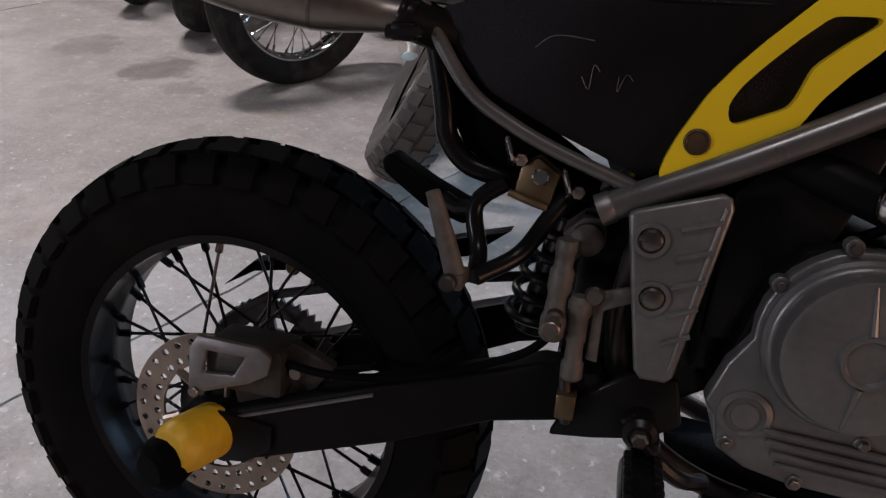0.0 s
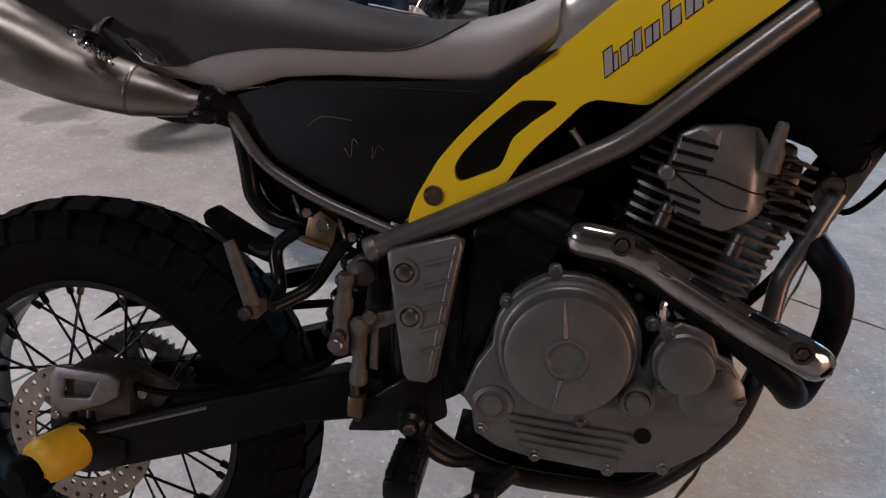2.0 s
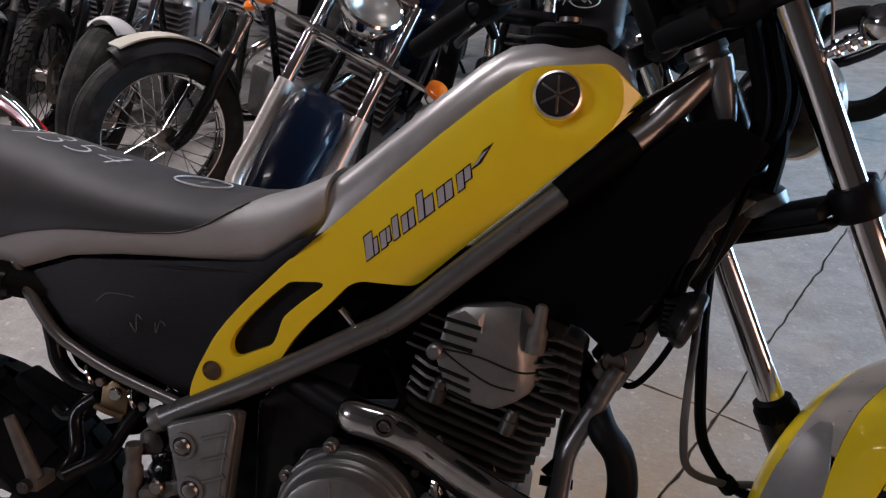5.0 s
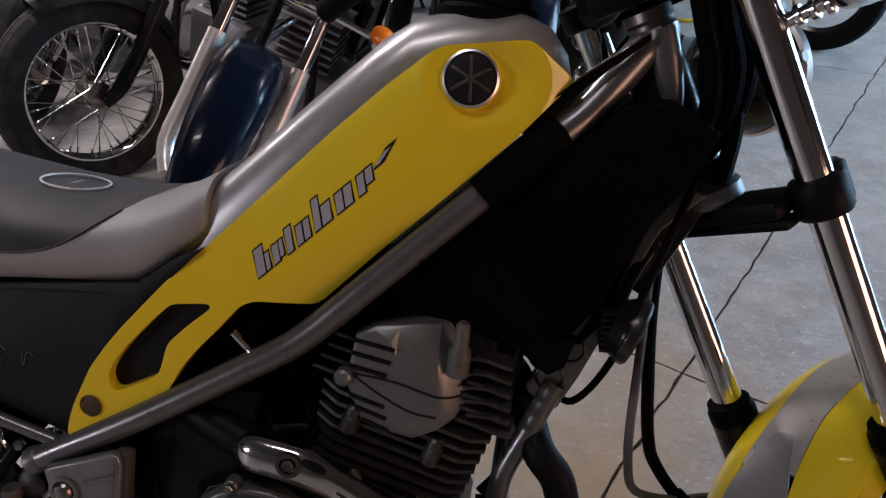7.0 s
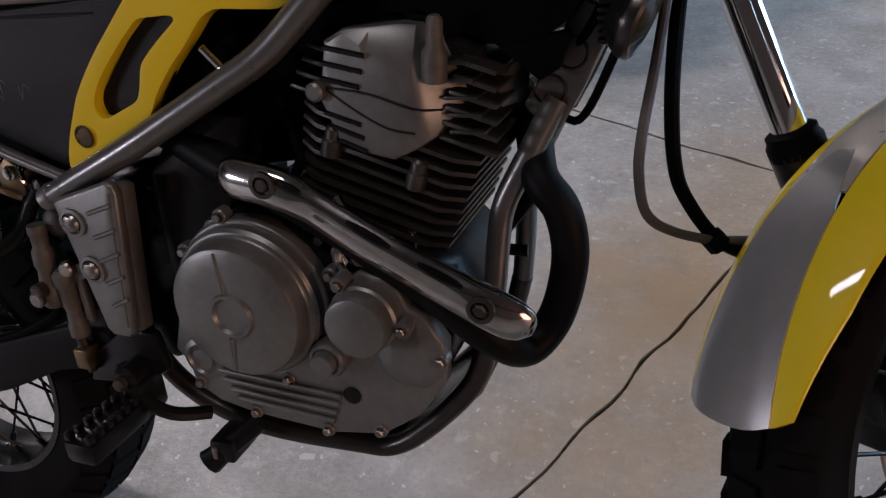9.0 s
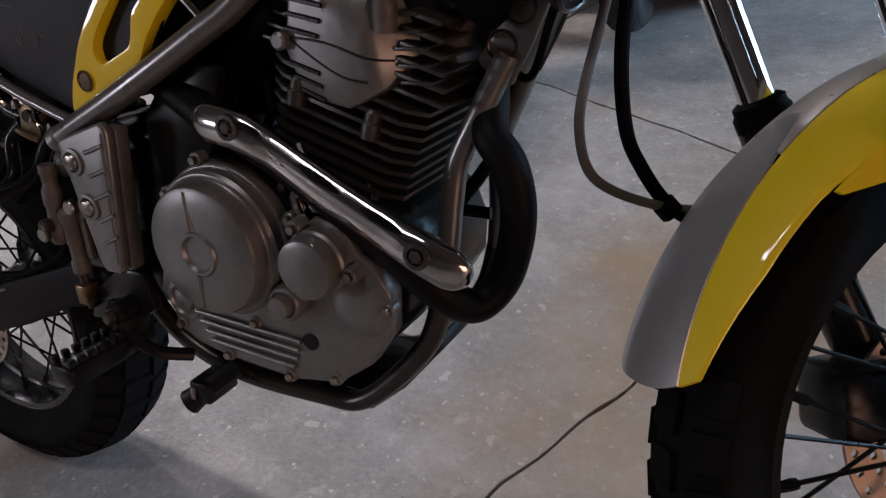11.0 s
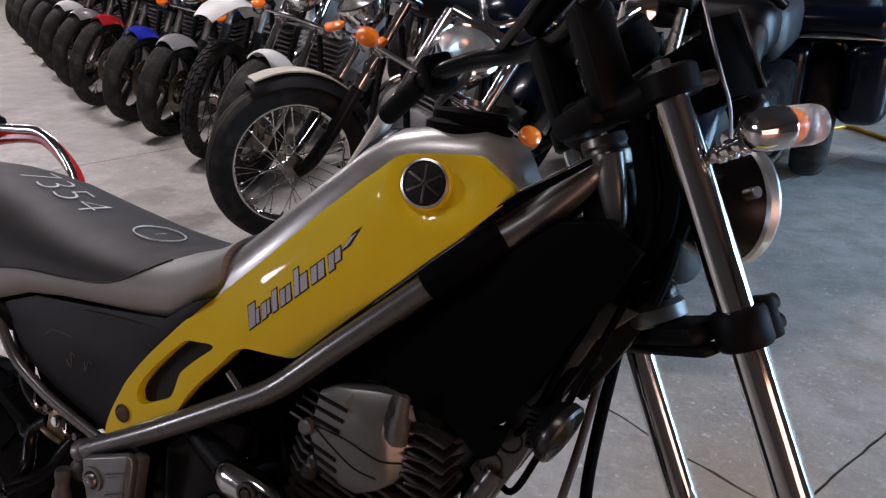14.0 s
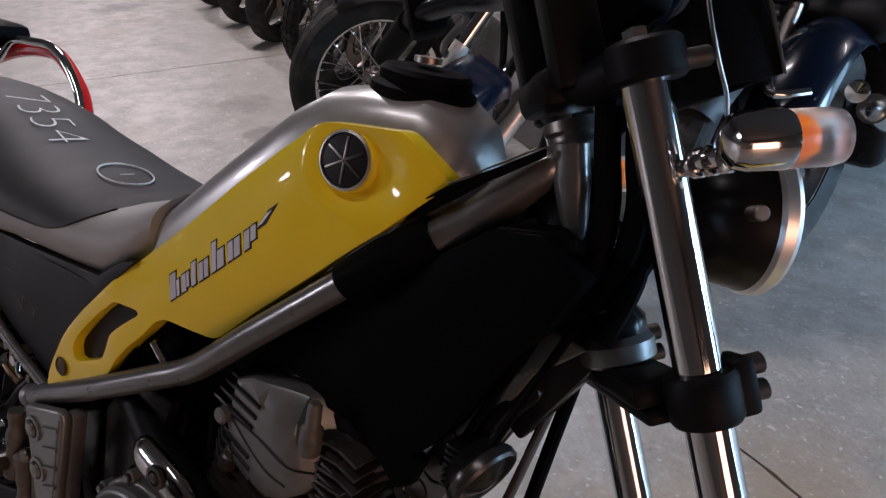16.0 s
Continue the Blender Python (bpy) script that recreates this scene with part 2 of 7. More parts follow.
def joined(*bms):
    out = bmesh.new()
    for b in bms:
        me = bpy.data.meshes.new("tmp")
        b.to_mesh(me)
        b.free()
        out.from_mesh(me)
        bpy.data.meshes.remove(me)
    return out


def glide(pts, n):
    """Catmull-Rom through the points."""
    P = [V(p) for p in pts]
    if n <= 1 or len(P) < 3:
        return P
    out = []
    for i in range(len(P) - 1):
        a, b, c, d = P[max(i - 1, 0)], P[i], P[i + 1], P[min(i + 2, len(P) - 1)]
        for k in range(n):
            t = k / n
            out.append(0.5 * ((2 * b) + (c - a) * t + (2 * a - 5 * b + 4 * c - d) * t * t + (3 * b - a - 3 * c + d) * t ** 3))
    return out + [P[-1]]


def tube(pts, r, seg=12, n=5, caps=True, flat=1.0):
    """A round bar along points; r is one radius or one for each point; flat squeezes it sideways."""
    P = glide(pts, n)
    radii = [r] * len(P) if not isinstance(r, (list, tuple)) else [float(x) for x in np.interp(np.linspace(0, 1, len(P)), np.linspace(0, 1, len(r)), r)]
    bm = bmesh.new()
    rings, side = [], None
    for i, p in enumerate(P):
        t = (P[min(i + 1, len(P) - 1)] - P[max(i - 1, 0)]).normalized()
        if side is None:
            side = t.cross(V((0, 1, 0)) if abs(t.y) < 0.9 else V((1, 0, 0))).normalized()
        side = (side - t * side.dot(t)).normalized()
        other = t.cross(side)
        rings.append([bm.verts.new(p + radii[i] * (math.cos(a) * side + math.sin(a) * other * flat)) for a in [2 * math.pi * k / seg for k in range(seg)]])
    for a, b in zip(rings, rings[1:]):
        for k in range(seg):
            bm.faces.new((a[k], a[(k + 1) % seg], b[(k + 1) % seg], b[k]))
    if caps:
        bm.faces.new(rings[0])
        bm.faces.new(rings[-1])
    return bm


def lathe(profile, m=None, seg=32, caps=True):
    """Turns (radius, height) pairs round Z, then puts the body at m."""
    bm = bmesh.new()
    rings = [[bm.verts.new((r * math.cos(2 * math.pi * k / seg), r * math.sin(2 * math.pi * k / seg), h)) for k in range(seg)] for r, h in profile]
    for a, b in zip(rings, rings[1:]):
        for k in range(seg):
            bm.faces.new((a[k], a[(k + 1) % seg], b[(k + 1) % seg], b[k]))
    if caps:
        bm.faces.new(rings[0])
        bm.faces.new(rings[-1])
    return moved(bm, m) if m else bm


def along(a, b):
    """A pose at a whose Z runs towards b."""
    a, b = V(a), V(b)
    return Matrix.Translation(a) @ (b - a).to_track_quat("Z", "Y").to_matrix().to_4x4()


def rod(a, b, r, seg=16, edge=0.001):
    h = (V(b) - V(a)).length
    return lathe([(r - edge, 0), (r, edge), (r, h - edge), (r - edge, h)], along(a, b), seg)


def softened(bm, width, seg=2, angle=0.5):
    edges = [e for e in bm.edges if len(e.link_faces) == 2 and e.calc_face_angle(0) > angle]
    if edges and width > 0:
        bmesh.ops.bevel(bm, geom=edges, offset=width, segments=seg, profile=0.5, affect="EDGES", clamp_overlap=True)
    return bm


def box(x0, x1, y0, y1, z0, z1, bev=0.002, m=None):
    bm = bmesh.new()
    bmesh.ops.create_cube(bm, size=1)
    for v in bm.verts:
        v.co = V((x0 + (v.co.x + 0.5) * (x1 - x0), y0 + (v.co.y + 0.5) * (y1 - y0), z0 + (v.co.z + 0.5) * (z1 - z0)))
    softened(bm, bev)
    return moved(bm, m) if m else bm


def plate(outline, y0, y1, bev=0.002, holes=(), bend=None, cuts=0, seg=2):
    """A plate in the x, z plane from y0 to y1, with holes; bend(x, z) shifts it sideways."""
    bm = bmesh.new()
    edges = []
    for loop in (outline, *holes):
        vs = [bm.verts.new((x, 0, z)) for x, z in loop]
        edges += [bm.edges.new((vs[i], vs[(i + 1) % len(vs)])) for i in range(len(vs))]
    if holes:
        bmesh.ops.triangle_fill(bm, use_beauty=True, edges=edges)
    else:
        bm.faces.new([v for v in bm.verts])
    if cuts:
        if not holes:
            bmesh.ops.triangulate(bm, faces=bm.faces)
        for _ in range(cuts):
            bmesh.ops.subdivide_edges(bm, edges=[e for e in bm.edges if e.calc_length() > (0.03 if cuts < 6 else 0.009)], cuts=1)
            bmesh.ops.triangulate(bm, faces=bm.faces)
    made = bmesh.ops.extrude_face_region(bm, geom=list(bm.faces))
    top = {v for v in made["geom"] if isinstance(v, bmesh.types.BMVert)}
    for v in bm.verts:
        v.co.y = y1 if v in top else y0
    bmesh.ops.recalc_face_normals(bm, faces=bm.faces)
    softened(bm, bev, seg, 0.9)
    if bend:
        for v in bm.verts:
            v.co.y += bend(v.co.x, v.co.z)
    return bm


def loft(rings, caps=True, closed=True):
    bm = bmesh.new()
    R = [[bm.verts.new(p) for p in ring] for ring in rings]
    n = len(R[0])
    for a, b in zip(R, R[1:]):
        for k in range(n if closed else n - 1):
            bm.faces.new((a[k], a[(k + 1) % n], b[(k + 1) % n], b[k]))
    if caps and closed:
        bm.faces.new(R[0])
        bm.faces.new(R[-1])
    return bm


def thing(name, label, category, m=None, group=""):
    ob = new(name)
    ob.empty_display_size = 0.1
    if m:
        ob.matrix_world = m
    return tagged(ob, label, category, group)


def shared(name, me, parent, m, label=""):
    ob = new(name, me)
    ob.parent = parent
    ob.matrix_local = m
    return ob


def mesh_of(name, bm, mat, sharp=35):
    bmesh.ops.recalc_face_normals(bm, faces=bm.faces)
    me = bpy.data.meshes.new(name)
    bm.to_mesh(me)
    bm.free()
    me.materials.append(mat)
    for p in me.polygons:
        p.use_smooth = True
    me.set_sharp_from_angle(angle=radians(sharp))
    return me


# ---- floor, walls and ceiling ----
JOINT_TURN = radians(-26)
U_CUTS = [-34, -14, -8.6, -3.25, -0.6, 0.65, 3.3, 8.6, 14, 26]
V_CUTS = [-12, -6, -2.2, 1.485, 4.3, 7.6, 13, 24]


def ragged(a, b, rough):
    """A slab edge from a to b, with small crumbled notches."""
    a, b = V(a), V(b)
    n = max(2, int((b - a).length / 0.035)) if (b - a).length < 8 else 40
    side = V((-(b - a).y, (b - a).x)).normalized()
    return [a + (b - a) * k / n + V((abs(side.x), abs(side.y))) * (rough * noise.noise(V(((a + (b - a) * k / n).x * 11, (a + (b - a) * k / n).y * 11, 3))) if 0 < k < n else 0) + side * (rough * 0.35 * abs(noise.noise(V(((a + (b - a) * k / n).x * 37, (a + (b - a) * k / n).y * 37, 9)))) if 0 < k < n else 0) for k in range(n)]


floor = tagged(part("floor", box(-22, 22, -14, 24, -0.2, -0.012, 0), CRACK), "bare grey concrete warehouse floor with joints and stains", "floor", kind="structure")
turn = Matrix.Rotation(JOINT_TURN, 2)
for i in range(len(U_CUTS) - 1):
    for j in range(len(V_CUTS) - 1):
        gap = 0.003
        if U_CUTS[i + 1] <= -0.6 and V_CUTS[j] == 1.485:
            continue
        v_far = V_CUTS[j + 2] if U_CUTS[i + 1] <= -0.6 and V_CUTS[j + 1] == 1.485 else V_CUTS[j + 1]
        u0, u1, v0, v1 = U_CUTS[i] + gap, U_CUTS[i + 1] - gap, V_CUTS[j] + gap, v_far - gap
        near = -9 < u0 < 4 and -3 < v0 < 5
        amount = 0.012 if near else 0
        loop = []
        for a, b in (((u0, v0), (u1, v0)), ((u1, v0), (u1, v1)), ((u1, v1), (u0, v1)), ((u0, v1), (u0, v0))):
            loop += ragged(a, b, amount)
        bm = bmesh.new()
        top = [bm.verts.new((*(turn @ p), 0)) for p in loop]
        bm.faces.new(top)
        made = bmesh.ops.extrude_edge_only(bm, edges=list(bm.edges))
        for v in made["geom"]:
            if isinstance(v, bmesh.types.BMVert):
                v.co.z = -0.011
        part("slab", bm, CONCRETE, floor)

X0, X1, Y0, Y1 = -16.0, 8.3, -6.0, 14.0
OPENING_TOP = 3.15


# the openings are unseen additions that give the wall lamps a place
def wall_with_openings(lo, hi, doors, thick, sill=0.0):
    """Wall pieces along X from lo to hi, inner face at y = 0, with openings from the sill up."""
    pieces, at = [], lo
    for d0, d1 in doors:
        pieces += [box(at, d0, -thick, 0, 0, CEILING, 0), box(d0, d1, -thick, 0, OPENING_TOP, CEILING, 0)]
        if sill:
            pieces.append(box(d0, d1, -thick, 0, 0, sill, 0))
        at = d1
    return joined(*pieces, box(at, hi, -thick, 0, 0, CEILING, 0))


def opening_frame(name, d0, d1, m, sill=0.0, label="steel frame of an opening added round a lamp", kind_of="door frame"):
    bm = joined(box(d0 - 0.1, d0, -0.22, 0.03, sill, OPENING_TOP + 0.1, 0.004), box(d1, d1 + 0.1, -0.22, 0.03, sill, OPENING_TOP + 0.1, 0.004), box(d0 + 0.001, d1 - 0.001, -0.22, 0.03, OPENING_TOP, OPENING_TOP + 0.1, 0.004))
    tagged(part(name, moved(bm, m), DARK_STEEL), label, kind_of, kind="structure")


EAST = Matrix.Translation((X1, 0, 0)) @ Matrix.Rotation(radians(90), 4, "Z")
# openings added where the wall lamps stand
EAST_OPENINGS, SOUTH_OPENINGS = [(-5.5, -1.9), (2.95, 5.45), (6.65, 9.35)], [(-7.1, -3.9)]
tagged(part("wall_east", moved(wall_with_openings(Y0, Y1, EAST_OPENINGS, 0.2), EAST), WALL_PAINT), "plain dull painted hall wall with openings added for lamps", "wall", kind="structure")
tagged(part("wall_south", moved(wall_with_openings(X0, X1, SOUTH_OPENINGS, 0.2, 2.15), Matrix.Translation((0, Y0, 0))), WALL_PAINT), "plain dull painted hall wall with a high opening added for a lamp", "wall", kind="structure")
for nm, b in (("wall_west", (X0 - 0.2, X0, Y0, Y1, 0, CEILING)), ("wall_north", (X0, X1, Y1, Y1 + 0.2, 0, CEILING))):
    tagged(part(nm, box(*b, 0), WALL_PAINT), "plain dull painted hall wall", "wall", kind="structure")
for k, (d0, d1) in enumerate(EAST_OPENINGS):
    opening_frame("door_%d" % (k + 1), d0, d1, EAST)
opening_frame("lamp_opening_4", SOUTH_OPENINGS[0][0], SOUTH_OPENINGS[0][1], Matrix.Translation((0, Y0, 0)), 2.15, "steel frame of a high opening added round a lamp", "window")
tagged(part("ceiling", box(X0, X1, Y0, Y1, CEILING, CEILING + 0.2, 0), CEILING_PAINT), "dark hall ceiling", "ceiling", kind="structure")

# ---- the yellow trail motorcycle: origin at the rear axle, X ahead, Y to its left, Z up ----
LEAN = 15.1
BIKE = Matrix.Translation((0, 0.065, 0.2996)) @ Matrix.Rotation(radians(-LEAN), 4, "X")
bike = thing("motorcycle", "yellow and black trail motorcycle with silver frame, leaning on concrete", "motorcycle", BIKE)
SIDE = Matrix.Rotation(radians(90), 4, "X")  # turns a lathe's Z to -Y


def knob(x, y, z, r, h, mat, parent, name="bolt", label="", seg=20):
    """A round head on the right side: its face looks towards -Y."""
    return part(name, lathe([(r * 0.9, 0), (r, h * 0.3), (r, h * 0.75), (r * 0.8, h)], Matrix.Translation((x, y, z)) @ SIDE, seg), mat, parent, label)


def tyre_mesh(R, width, bead, seg=72):
    """A tyre's carcass round Y, open towards the rim."""
    h = R - bead
    prof = []
    for k in range(13):
        a = math.pi * (k / 12) - math.pi / 2
        prof.append((bead + h * 0.42 + h * 0.58 * max(0.0, math.cos(a)) ** 0.62, width / 2 * math.sin(a)))
    prof = [(bead, -width * 0.33)] + prof + [(bead, width * 0.33)]
    return lathe([(r, y) for r, y in prof], SIDE, seg, caps=False)


def tread(R, width, bead, n, rows, depth, fill=0.78, skew=0.0):
    """Raised tyre blocks that wrap over the crown and shoulders."""
    bm = bmesh.new()
    h = R - bead
    for row, (c, w) in enumerate(rows):
        for k in range(n):
            a0 = 2 * math.pi * (k + (0.5 if row % 2 else 0)) / n
            a1 = a0 + 2 * math.pi / n * fill
            quads = []
            for lift in (-0.004, depth):
                ring = []
                for s, a in ((c - w, a0), (c + w, a0), (c + w, a1), (c - w, a1)):
                    ang = s * math.pi / 2
                    rad = bead + h * 0.42 + h * 0.58 * max(0.0, math.cos(ang)) ** 0.62
                    y = width / 2 * math.sin(ang)
                    nr, ny = math.cos(ang * 0.8), math.sin(ang * 0.8)
                    grow = 1 if lift < 0 else 0.93
                    aa = (a0 + a1) / 2 + (a - (a0 + a1) / 2) * grow + skew * s
                    rr = rad + nr * lift
                    ring.append(bm.verts.new((rr * math.cos(aa), y + ny * lift, rr * math.sin(aa))))
                quads.append(ring)
            lo, hi = quads
            bm.faces.new(hi)
            for i in range(4):
                bm.faces.new((lo[i], lo[(i + 1) % 4], hi[(i + 1) % 4], hi[i]))
    return bm


def blocks(parent, m, R, width, bead, n, rows, depth, fill, skew=0.0):
    """The tread's blocks as pieces that share one mesh a row."""
    for row, spec in enumerate(rows):
        one = tread(R, width, bead, n, [spec], depth, fill, skew)
        drop = [v for v in one.verts][8:]
        bmesh.ops.delete(one, geom=drop, context="VERTS")
        me = mesh_of("tread_block", one, RUBBER)
        for k in range(n):
            shared("tread_block", me, parent, m @ Matrix.Rotation(-2 * math.pi * (k + (0.5 if row % 2 else 0)) / n, 4, "Y"))


def rim_mesh(r_out, r_in, width, seg=72):
    w = width / 2
    prof = [(r_out, -w), (r_out + 0.006, -w - 0.002), (r_out + 0.004, -w - 0.007), (r_out - 0.006, -w - 0.005), (r_in + 0.006, -w * 0.45), (r_in, -w * 0.2), (r_in, w * 0.2), (r_in + 0.006, w * 0.45), (r_out - 0.006, w + 0.005), (r_out + 0.004, w + 0.007), (r_out + 0.006, w + 0.002), (r_out, w)]
    return lathe(prof + [prof[0]], SIDE, seg, caps=False)


def lace(parent, m, r_hub, hub_half, r_rim, n, mat, thick=0.0021):
    """Crossed wire spokes from two hub flanges to the rim, each with its nipple."""
    length = 1.0
    me = mesh_of("spoke", joined(tube([(0, 0, 0), (0, 0, length)], thick, 6, 1), lathe([(thick * 2.1, 0.91), (thick * 2.4, 0.93), (thick * 2.1, 1.0)], None, 6)), mat)
    for k in range(n):
        a = 2 * math.pi * k / n
        side = 1 if k % 2 else -1
        swing = radians(58) * (1 if (k // 2) % 2 else -1)
        hub = V((r_hub * math.cos(a + swing), side * hub_half, r_hub * math.sin(a + swing)))
        rim = V((r_rim * math.cos(a), side * 0.008, r_rim * math.sin(a)))
        q = along(hub, rim) @ Matrix.Diagonal((1, 1, (rim - hub).length, 1))
        shared("spoke", me, parent, m @ q)


def holed_disc(r0, r1, thick, n, rows=2, hole=0.0042):
    """A brake disc round Y with drilled holes in staggered rows."""
    bm = bmesh.new()
    step = (r1 - r0) / rows
    for j in range(rows):
        for k in range(n):
            ra, rb = r0 + j * step, r0 + (j + 1) * step
            a0, a1 = 2 * math.pi * (k + 0.5 * j) / n, 2 * math.pi * (k + 1 + 0.5 * j) / n
            am, rm = (a0 + a1) / 2, (ra + rb) / 2
            ring = [(ra, a0), (ra, am), (ra, a1), (rm, a1), (rb, a1), (rb, am), (rb, a0), (rm, a0)]
            outer = [bm.verts.new((r * math.cos(a), 0, r * math.sin(a))) for r, a in ring]
            c = V((rm * math.cos(am), 0, rm * math.sin(am)))
            inner = [bm.verts.new(c + (v.co - c).normalized() * hole) for v in outer]
            for i in range(8):
                bm.faces.new((outer[i], outer[(i + 1) % 8], inner[(i + 1) % 8], inner[i]))
    bmesh.ops.remove_doubles(bm, verts=bm.verts, dist=1e-5)
    made = bmesh.ops.extrude_face_region(bm, geom=list(bm.faces))
    for v in made["geom"]:
        if isinstance(v, bmesh.types.BMVert):
            v.co.y += thick
    return bm


# rear wheel
R_REAR = 0.306
rear_wheel = part("rear_wheel", rim_mesh(0.203, 0.190, 0.075), BLACK_PAINT, bike, "black spoked rear wheel")
part("tyre", tyre_mesh(R_REAR, 0.122, 0.203), RUBBER, rear_wheel, "black block-tread tyre")
blocks(rear_wheel, Matrix.Identity(4), R_REAR, 0.122, 0.203, 38, [(-0.68, 0.2), (-0.23, 0.19), (0.23, 0.19), (0.68, 0.2)], 0.007, 0.74, 0.05)
part("hub", lathe([(0.03, -0.07), (0.052, -0.062), (0.052, -0.052), (0.03, -0.045), (0.03, 0.045), (0.055, 0.052), (0.055, 0.065), (0.03, 0.075)], SIDE, 32), BLACK_PAINT, rear_wheel)
lace(rear_wheel, Matrix.Identity(4), 0.048, 0.05, 0.192, 36, BLACK_PAINT)
brake_disc = part("brake_disc", moved(holed_disc(0.066, 0.102, 0.004, 30), Matrix.Translation((0, -0.082, 0))), DISC_STEEL, rear_wheel, "drilled brown-tinted steel brake disc")
for k in range(6):
    a = k * math.pi / 3
    part("disc_arm", tube([(0.03 * math.cos(a), -0.079, 0.03 * math.sin(a)), (0.068 * math.cos(a + 0.25), -0.08, 0.068 * math.sin(a + 0.25))], 0.005, 8, 1), DISC_STEEL, brake_disc)
# sprocket with teeth, chain and guard on the far side
teeth = [((0.083 if k % 2 else 0.091) * math.cos(math.pi * k / 46), (0.083 if k % 2 else 0.091) * math.sin(math.pi * k / 46)) for k in range(92)]
part("sprocket", plate(teeth, 0.078, 0.084, 0, holes=[[(0.062 * math.cos(a) + 0, 0.062 * math.sin(a)) for a in [radians(c + d) for d in (-14, 0, 14)]] + [(0.045 * math.cos(a), 0.045 * math.sin(a)) for a in [radians(c + d) for d in (12, -12)]] for c in range(20, 380, 60)]), GREASY, bike, "dark toothed sprocket")
part("chain", joined(tube([(-0.01, 0.081, 0.092), (0.2, 0.081, 0.15), (0.47, 0.081, 0.2)], 0.0065, 6, 2, flat=0.7), tube([(0.03, 0.081, -0.088), (0.47, 0.081, 0.1)], 0.0065, 6, 1, flat=0.7), tube([(-0.01, 0.081, 0.092), (-0.085, 0.081, 0.03), (-0.07, 0.081, -0.06), (0.03, 0.081, -0.088)], 0.0065, 6, 4, flat=0.7)), GREASY, bike)
part("chain_guard", plate([(-0.075, 0.098), (-0.03, 0.125), (0.05, 0.14), (0.25, 0.19), (0.3, 0.23), (0.06, 0.158), (-0.03, 0.14)], 0.07, 0.1, 0.003), BLACK_PLASTIC, bike, "black plastic chain guard")
knob(0.028, 0.068, 0.142, 0.01, 0.008, BRASS, bike)

# swingarm
ARM = [(-0.035, -0.012), (-0.02, -0.03), (0.03, -0.034), (0.225, 0.036), (0.322, 0.082), (0.40, 0.10), (0.435, 0.12), (0.42, 0.155), (0.366, 0.156), (0.19, 0.095), (0.03, 0.032), (-0.025, 0.022)]
swingarm = part("swingarm", plate(ARM, -0.118, -0.078, 0.007, seg=3), SATIN_BLACK, bike, "black box-section swingarm")
part("swingarm_leg", plate(ARM, 0.088, 0.122, 0.007), SATIN_BLACK, swingarm)
# highlight along the swingarm's edge, put in as an aluminium line
part("edge_highlight", tube([(0.03, -0.118, 0.022), (0.1, -0.119, 0.05), (0.2, -0.119, 0.088)], 0.0022, 6, 2), ALU, swingarm, "edge highlight drawn as a bright line")
part("axle_slider", lathe([(0.031, 0.0), (0.031, 0.045), (0.028, 0.06), (0.021, 0.068)], along((0.016, -0.112, 0.004), (0.0, -0.19, 0.012)), 28), YELLOW_WORN, bike, "scuffed yellow axle slider")
part("slider_tip", lathe([(0.026, 0.045), (0.030, 0.062), (0.027, 0.076), (0.018, 0.083)], along((0.012, -0.113, -0.004), (-0.012, -0.19, -0.008)), 14), BLACK_PLASTIC, bike, "broken black slider end")
part("axle_plate", plate([(0.0, -0.03), (0.06, -0.022), (0.09, 0.0), (0.09, 0.028), (0.02, 0.034), (-0.01, 0.015)], -0.124, -0.117, 0.002), BLACK_PAINT, bike)
part("caliper_guard", plate([(-0.004, 0.052), (-0.002, 0.108), (0.008, 0.124), (0.078, 0.122), (0.092, 0.112), (0.088, 0.092), (0.066, 0.078)], -0.132, -0.124, 0.003, holes=[[(0.014, 0.082), (0.018, 0.108), (0.062, 0.108), (0.05, 0.086)]]), ALU, bike, "cast aluminium caliper guard")
part("caliper", box(0.01, 0.10, -0.122, -0.062, 0.06, 0.115, 0.008), GREASY, bike, "dirty brake caliper")
part("caliper_bracket", plate([(0.04, 0.02), (0.12, 0.055), (0.15, 0.10), (0.10, 0.12), (0.03, 0.07)], -0.1, -0.085, 0.003), GREASY, bike)
part("brake_hose", tube([(0.1, -0.11, 0.1), (0.16, -0.125, 0.105), (0.25, -0.12, 0.12), (0.34, -0.12, 0.16), (0.37, -0.125, 0.19)], 0.0045, 8, 6), BLACK_PLASTIC, bike)
knob(0.004, -0.13, 0.058, 0.006, 0.006, STEEL, bike)
knob(0.11, -0.1, 0.09, 0.008, 0.012, STEEL, bike)

# frame tubes
RIGHT_REAR = [(0.216, -0.112, 0.484), (0.226, -0.117, 0.464), (0.252, -0.12, 0.4255), (0.274, -0.12, 0.4), (0.302, -0.12, 0.3825), (0.348, -0.12, 0.3615), (0.43, -0.118, 0.3335)]
RIGHT_MAIN = [(0.40, -0.121, 0.314), (0.43, -0.12, 0.33), (0.514, -0.116, 0.372), (0.62, -0.106, 0.43), (0.672, -0.1, 0.461), (0.74, -0.094, 0.521), (0.846, -0.078, 0.615), (0.91, -0.05, 0.672), (0.965, -0.018, 0.722)]
frame_obj = part("frame", tube(RIGHT_MAIN[:7], 0.0133, 20, 7), SILVER_PAINT, bike, "silver painted steel frame")
